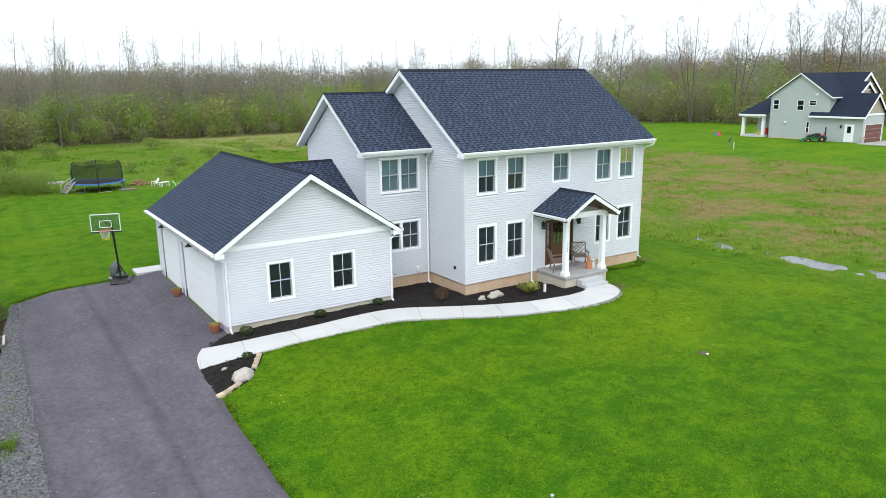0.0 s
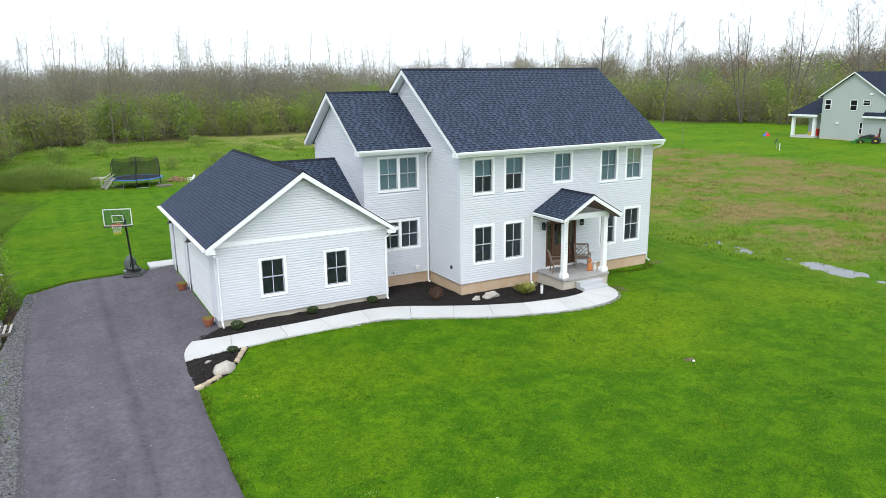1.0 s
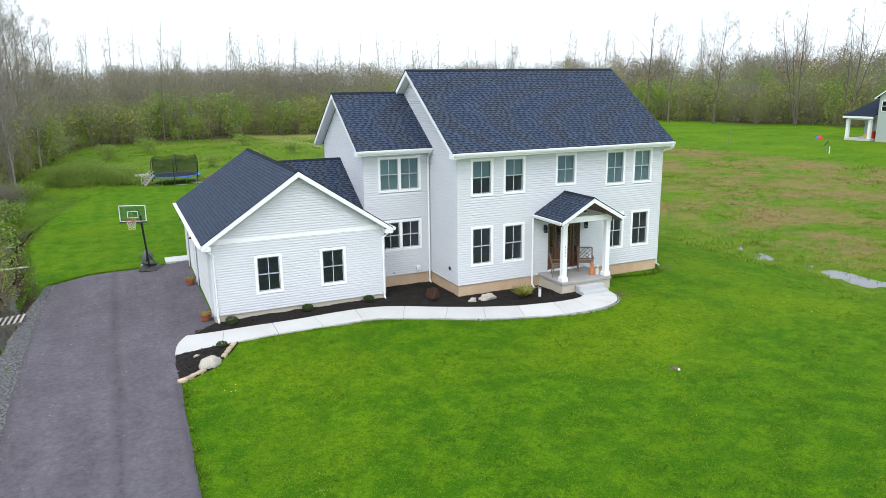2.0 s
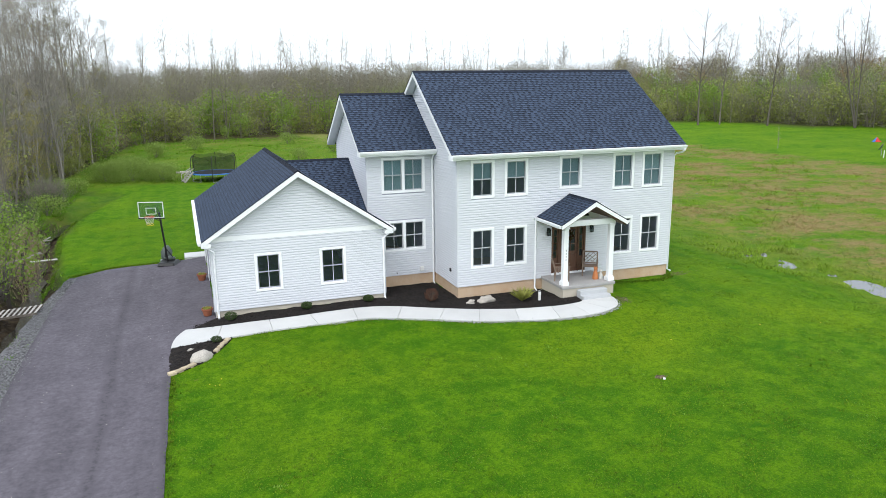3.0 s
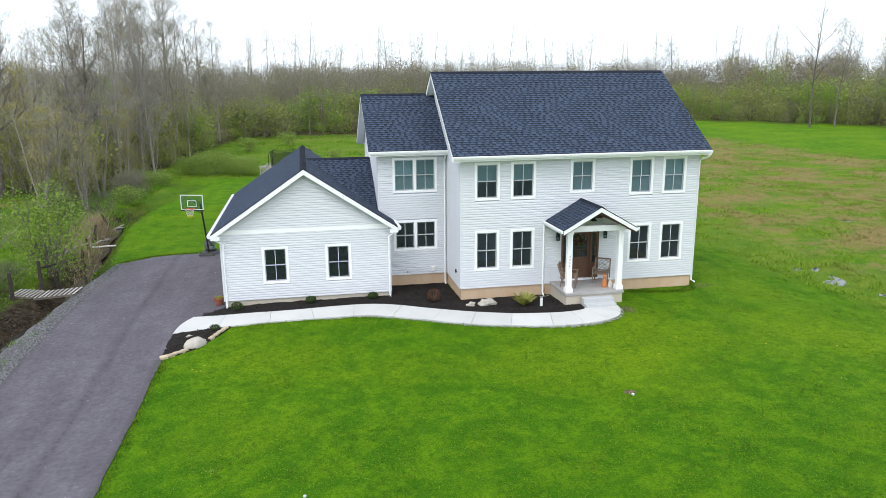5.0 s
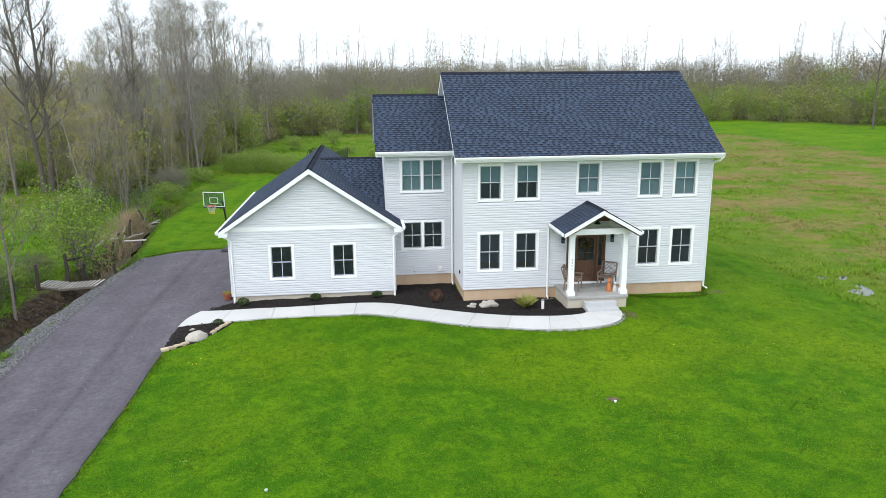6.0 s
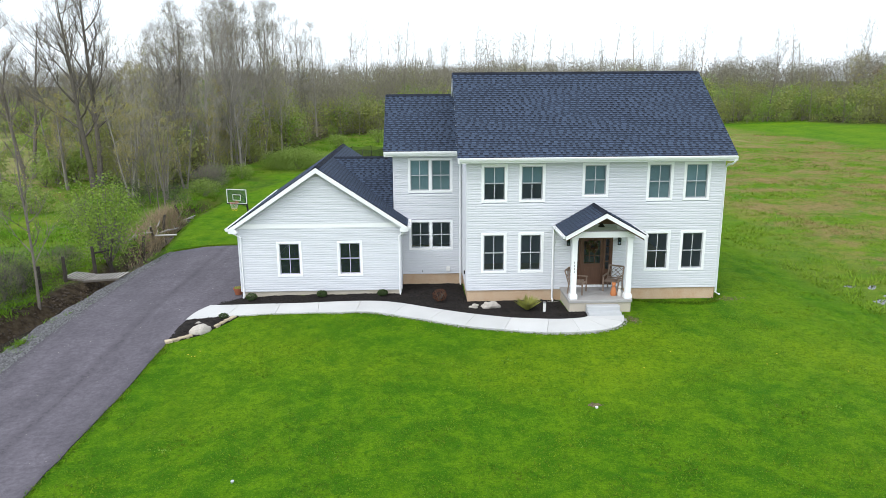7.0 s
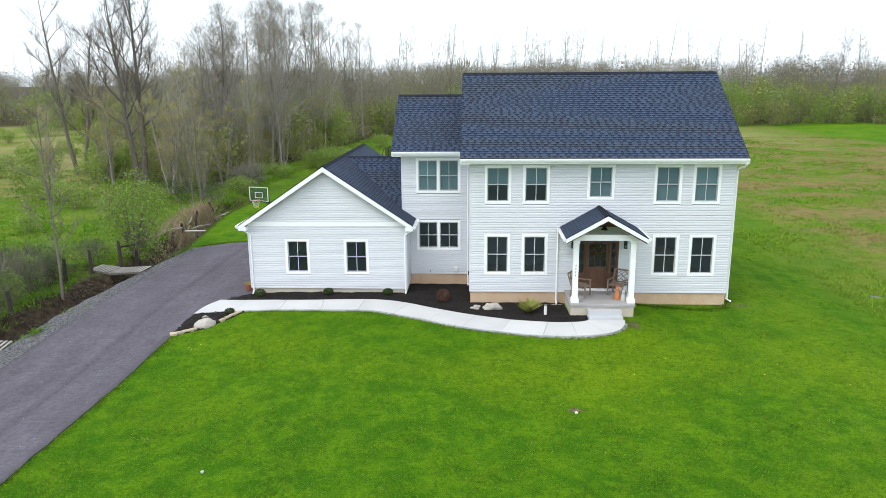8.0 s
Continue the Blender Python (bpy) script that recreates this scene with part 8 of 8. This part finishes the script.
def neighbour():
    n = thing("neighbour_house", "sage-green two-storey house with dark shingle roof and attached garage", "house", pose(106, 58, 0.3))
    X = 100.0
    gz = 0.25
    # main block: gable to the west
    y0, y1, yr, e, r = 55.1, 63.95, 59.5, 6.6, 9.6
    part("wall", Geo().slab([(X, y0, gz), (X, y1, gz), (X, y1, e), (X, yr, r - 0.15), (X, y0, e)], (12, 0, 0)), M_SAGE, n, "sage-green siding", placed=True)
    part("foundation", Geo().box(X - 0.03, X + 12, y0 + 0.02, y1 - 0.02, -0.3, gz + 0.35), M_FOUND_G, n, placed=True)
    s = (r - e) / (yr - y0)
    for q, ye in ((-1, y0 - 0.5), (1, y1 + 0.5)):
        ze = r - s * abs(ye - yr)
        rf = part("roof", Geo().slab([(X - 0.35, yr, r), (X + 12.3, yr, r), (X + 12.3, ye, ze), (X - 0.35, ye, ze)], (0, 0, 0.12)), M_ROOF_FAR, n, "dark shingle roof", placed=True)
        part("rake_board", Geo().slab([(X - 0.38, yr, r + 0.1), (X - 0.38, ye, ze + 0.1), (X - 0.38, ye, ze - 0.08), (X - 0.38, yr, r - 0.08)], (0.05, 0, 0)), M_TRIM, n, placed=True)
        part("fascia", Geo().box(X - 0.35, X + 12.3, ye - 0.05, ye + 0.05, ze - 0.06, ze + 0.10), M_TRIM, n, placed=True)
    # cross gables to the south
    for cx, w, zr, yo in ((108.0, 3.6, 9.6, 54.5), (106.2, 2.4, 8.3, 53.6)):
        part("wall", Geo().slab([(cx - w, yo, gz), (cx + w, yo, gz), (cx + w, yo, zr - 0.75 * w), (cx, yo, zr - 0.1), (cx - w, yo, zr - 0.75 * w)], (0, 58 - yo, 0)), M_TAN_SH, n, "tan shake gable", placed=True)
        for q in (-1, 1):
            part("roof", Geo().slab([(cx, yo - 0.4, zr), (cx + q * (w + 0.4), yo - 0.4, zr - 0.75 * (w + 0.4)), (cx + q * (w + 0.4), 59.4, zr - 0.75 * (w + 0.4)), (cx, 59.4, zr)], (0, 0, 0.12)), M_ROOF_FAR, n, placed=True)
            part("rake_board", Geo().slab([(cx, yo - 0.44, zr + 0.1), (cx + q * (w + 0.4), yo - 0.44, zr - 0.75 * (w + 0.4) + 0.1), (cx + q * (w + 0.4), yo - 0.44, zr - 0.75 * (w + 0.4) - 0.25), (cx, yo - 0.44, zr - 0.3)], (0, 0.05, 0)), M_TRIM, n, placed=True)
        part("gable_trim", Geo().box(cx - w * 0.5, cx + w * 0.5, yo - 0.1, yo - 0.02, zr - 0.42 * w - 0.12, zr - 0.42 * w), M_TRIM, n, placed=True)
    # garage: eave to the west, gable to the south
    a0, a1, ge = 50.3, 57.5, 4.1
    gx, gw, gr = X + 2.62, 2.7, 6.75
    part("wall", Geo().slab([(gx - gw, a0, gz), (gx + gw, a0, gz), (gx + gw, a0, ge), (gx, a0, gr - 0.15), (gx - gw, a0, ge)], (0, a1 - a0, 0)), M_SAGE, n, "sage-green garage wall", placed=True)
    gs = (gr - ge) / gw
    for q in (-1, 1):
        xe = gx + q * (gw + 0.45)
        ze = gr - gs * (gw + 0.45)
        part("roof", Geo().slab([(gx, a0 - 0.4, gr), (xe, a0 - 0.4, ze), (xe, a1 + 0.2, ze), (gx, a1 + 0.2, gr)], (0, 0, 0.12)), M_ROOF_FAR, n, placed=True)
        part("rake_board", Geo().slab([(gx, a0 - 0.44, gr + 0.1), (xe, a0 - 0.44, ze + 0.1), (xe, a0 - 0.44, ze - 0.22), (gx, a0 - 0.44, gr - 0.25)], (0, 0.05, 0)), M_TRIM, n, placed=True)
    part("fascia", Geo().box(gx - gw - 0.5, gx - gw - 0.42, a0 - 0.4, a1 + 0.2, ge - 0.55, ge - 0.3), M_TRIM, n, placed=True)
    part("gable_panel", Geo().slab([(gx - gw + 0.1, a0 - 0.02, ge + 0.05), (gx + gw - 0.1, a0 - 0.02, ge + 0.05), (gx, a0 - 0.02, gr - 0.3)], (0, -0.05, 0)), M_TAN_SH, n, "tan shake gable", placed=True)
    part("frieze_band", Geo().box(gx - gw - 0.02, gx + gw + 0.02, a0 - 0.08, a0 - 0.02, ge - 0.15, ge + 0.1), M_TRIM, n, placed=True)
    gdoor = part("garage_door", Geo().box(gx - 2.25, gx + 2.25, a0 - 0.06, a0 - 0.01, gz + 0.1, 2.75).box(gx - 0.01, gx + 0.01, a0 - 0.06, a0, 2.7, 2.75), M_TRIM, n, placed=True)
    for k in range(4):
        z = gz + 0.1 + k * 0.6
        part("panel", Geo().box(gx - 2.1, gx + 2.1, a0 - 0.09, a0 - 0.061, z, z + 0.57), M_REDBROWN, gdoor, "red-brown door panel", placed=True)
    part("stone_base", Geo().box(gx - gw - 0.06, gx - gw + 0.5, a0 - 0.08, a0 + 0.3, gz - 0.3, 1.2), M_ROCK, n, "stone veneer corner", placed=True)
    dr = part("side_door", Geo().box(X - 0.14, X - 0.06, 51.4, 52.7, gz, 2.75), M_TRIM, n, "white side door", placed=True)
    part("pane", Geo().box(X - 0.16, X - 0.141, 51.8, 52.3, 1.6, 2.5), M_DARK, dr, placed=True)
    part("wall_lamp", Geo().box(X - 0.2, X - 0.08, 53.1, 53.3, 2.2, 2.6), M_BLACK, n, placed=True)
    for a, b, c, d in ((62.6, 63.55, 4.5, 5.95), (58.8, 59.85, 4.45, 5.95), (57.0, 58.1, 5.15, 5.95), (57.75, 58.25, 1.3, 2.95)):
        far_window(n, X, a, b, c, d)
    for y, z in ((61.4, 2.6), (57.0, 6.6)):
        part("vent_hood", Geo().box(X - 0.15, X, y - 0.2, y + 0.2, z, z + 0.22), M_TRIM, n, placed=True)
    # porch to the north-west
    pe, pi = 3.65, 6.0
    part("porch_roof", Geo().slab([(X - 0.4, 64.3, pe), (X - 0.4, 68.9, pe), (X + 3.6, 66.4, pi), (X + 3.6, 64.3, pi)], (0, 0, 0.14)), M_ROOF_FAR, n, placed=True)
    part("porch_roof", Geo().slab([(X - 0.4, 68.9, pe), (X + 9, 68.9, pe), (X + 9, 66.4, pi), (X + 3.6, 66.4, pi)], (0, 0, 0.14)), M_ROOF_FAR, n, placed=True)
    part("fascia", Geo().box(X - 0.45, X - 0.38, 64.3, 68.9, pe - 0.18, pe + 0.1), M_TRIM, n, placed=True)
    part("porch_wall", Geo().box(X + 3.5, X + 9, 64.75, 68.2, 0.6, pe), M_SAGE, n, placed=True)
    part("porch_beam", Geo().box(X, X + 0.25, 64.7, 68.5, pe - 0.4, pe - 0.1).box(X, X + 9, 68.3, 68.5, pe - 0.4, pe - 0.1), M_TRIM, n, placed=True)
    part("porch_slab", Geo().box(X - 0.1, X + 9, 64.7, 68.6, -0.3, 0.65), M_CONC, n, placed=True)
    for x, y in ((X + 0.15, 65.0), (X + 0.15, 68.35), (X + 4.5, 68.35)):
        part("porch_column", Geo().box(x - 0.2, x + 0.2, y - 0.2, y + 0.2, 0.65, pe - 0.4), M_TRIM, n, placed=True)
    part("utility_box", Geo().box(X - 0.6, X - 0.1, 57.0, 57.8, gz, 1.2), M_TAN_SH, n, placed=True)


neighbour()
solo("neighbour_drive", Geo().box(98, 130, 40, 50.0, 0.15, 0.40), M_CONC_D, "pale concrete drive before the neighbouring garage", "driveway", kind="structure")


def tractor(m):
    t = thing("mower_tractor", "small green ride-on tractor with yellow wheels and red seat", "tractor", m)
    part("hood", Geo().slab([(-1.5, -0.42, 0.55), (0.5, -0.42, 0.55), (0.4, -0.42, 1.25), (-0.2, -0.42, 1.3), (-1.3, -0.42, 0.95)], (0, 0.84, 0)), M_BLACK, t, "dark cover over the hood", bevel=0.1)
    part("loader", Geo().slab([(-2.4, -0.65, 0.05), (-1.6, -0.65, 0.05), (-1.5, -0.65, 0.65), (-1.75, -0.65, 0.6)], (0, 1.3, 0)).bar((-1.6, -0.5, 0.5), (-0.2, -0.5, 0.95), 0.08, 0.16, (0, 1, 0)).bar((-1.6, 0.5, 0.5), (-0.2, 0.5, 0.95), 0.08, 0.16, (0, 1, 0)), M_GREEN_T, t, "green loader bucket")
    part("body", Geo().box(-1.4, 1.0, -0.45, 0.45, 0.35, 0.72), M_GREEN_T, t, bevel=0.03)
    part("fender", Geo().box(0.3, 1.1, -0.65, 0.65, 0.75, 0.95), M_GREEN_T, t, bevel=0.05)
    part("seat", Geo().box(0.4, 0.8, -0.25, 0.25, 0.9, 1.05).box(0.75, 0.85, -0.25, 0.25, 1.0, 1.4), M_RED_P, t, "red seat", bevel=0.03)
    part("roll_bar", Geo().tube([(0.95, -0.5, 0.8), (0.95, -0.5, 2.1), (0.95, 0.5, 2.1), (0.95, 0.5, 0.8)], 0.05, 6), M_BLACK, t)
    for x, r, w in ((-1.05, 0.32, 0.2), (0.65, 0.5, 0.3)):
        for s in (-1, 1):
            g = Geo().lathe([(r * 0.55, -w / 2), (r * 0.9, -w / 2), (r, -w / 4), (r, w / 4), (r * 0.9, w / 2), (r * 0.55, w / 2)], 18)
            wh = part("wheel", g, M_BLACK, t, "black tyre")
            wh.matrix_basis = pose(x, s * 0.6, r, 90)
            rim = part("rim", Geo().lathe([(0.05, -w / 2 - 0.01), (r * 0.56, -w / 2 + 0.02), (r * 0.56, w / 2 - 0.02), (0.05, w / 2 + 0.01)], 14), M_YEL_P, wh, "yellow rim")


tractor(pose(98.2, 55.4, 0.22, 0, 0, -65))
slide = thing("toy_slide", "red and yellow plastic toy slide on the neighbouring porch", "toy", pose(101.3, 66.6, 0.66))
part("chute", Geo().bar((0, 0, 0.1), (0, -1.3, 1.0), 0.4, 0.08, (1, 0, 0)), M_YEL_P, slide)
part("ladder", Geo().box(-0.25, 0.25, -1.6, -1.3, 0, 1.0), M_RED_P, slide, bevel=0.03)
tent = thing("play_tent", "small red, yellow and blue play tent on the lawn", "toy", pose(98.6, 71.6, 0.3) @ Matrix.Scale(0.75, 4))
for k, mt in enumerate((M_RED_P, M_BLUE, M_RED_P, M_BLUE)):
    a, b = math.pi / 2 * k + 0.4, math.pi / 2 * (k + 1) + 0.4
    part("panel", Geo().slab([(0.9 * math.cos(a), 0.9 * math.sin(a), 0), (0.9 * math.cos(b), 0.9 * math.sin(b), 0), (0, 0, 1.0)], (0, 0, 0.02)), mt, tent)
dish = thing("satellite_dish", "grey satellite dish on a short pole in the grass", "satellite dish", pose(84.0, 59.0, land(84, 59)))
part("pole", Geo().tube([(0, 0, 0), (0, 0, 0.9)], 0.04, 8), M_STEEL, dish)
d2 = part("reflector", Geo().lathe([(0.0, 0.0), (0.3, 0.04), (0.5, 0.14), (0.5, 0.16), (0.3, 0.06), (0.0, 0.02)], 18), M_TARP, dish)
d2.matrix_basis = pose(0, 0, 1.05, 62, 0, 215)
solo("marker_post", Geo().tube([(82.7, 57.6, 0.1), (82.7, 57.6, 1.0)], 0.05, 6), M_WHITE_P, "white marker post in the grass", "post")
sap = thing("sapling", "thin bare staked sapling on the mown grass", "tree", at(81.9, 72.7))
gv = grow(44, 3.0, 0.03, 10, 0.2, 55, 3, 2, 60, 0.1, 0.3)
part("trunk", tri_mesh("trunk", gv[0], gv[1], [M_BARK]), M_BARK, sap)
part("crown", tri_mesh("crown", gv[2], gv[3], [M_BUD]), M_BUD, sap)
fh = thing("far_house", "grey-roofed house half hidden in the wood", "house", pose(172, 114, 0))
part("wall", Geo().box(-6, 6, -4, 4, 0, 4.5), M_WHITE_P, fh, "pale wall")
for q in (-1, 1):
    part("roof", Geo().slab([(-6.5, 0, 8.0), (6.5, 0, 8.0), (6.5, q * 4.6, 4.2), (-6.5, q * 4.6, 4.2)], (0, 0, 0.15)), M_CONC_D, fh, "grey roof")
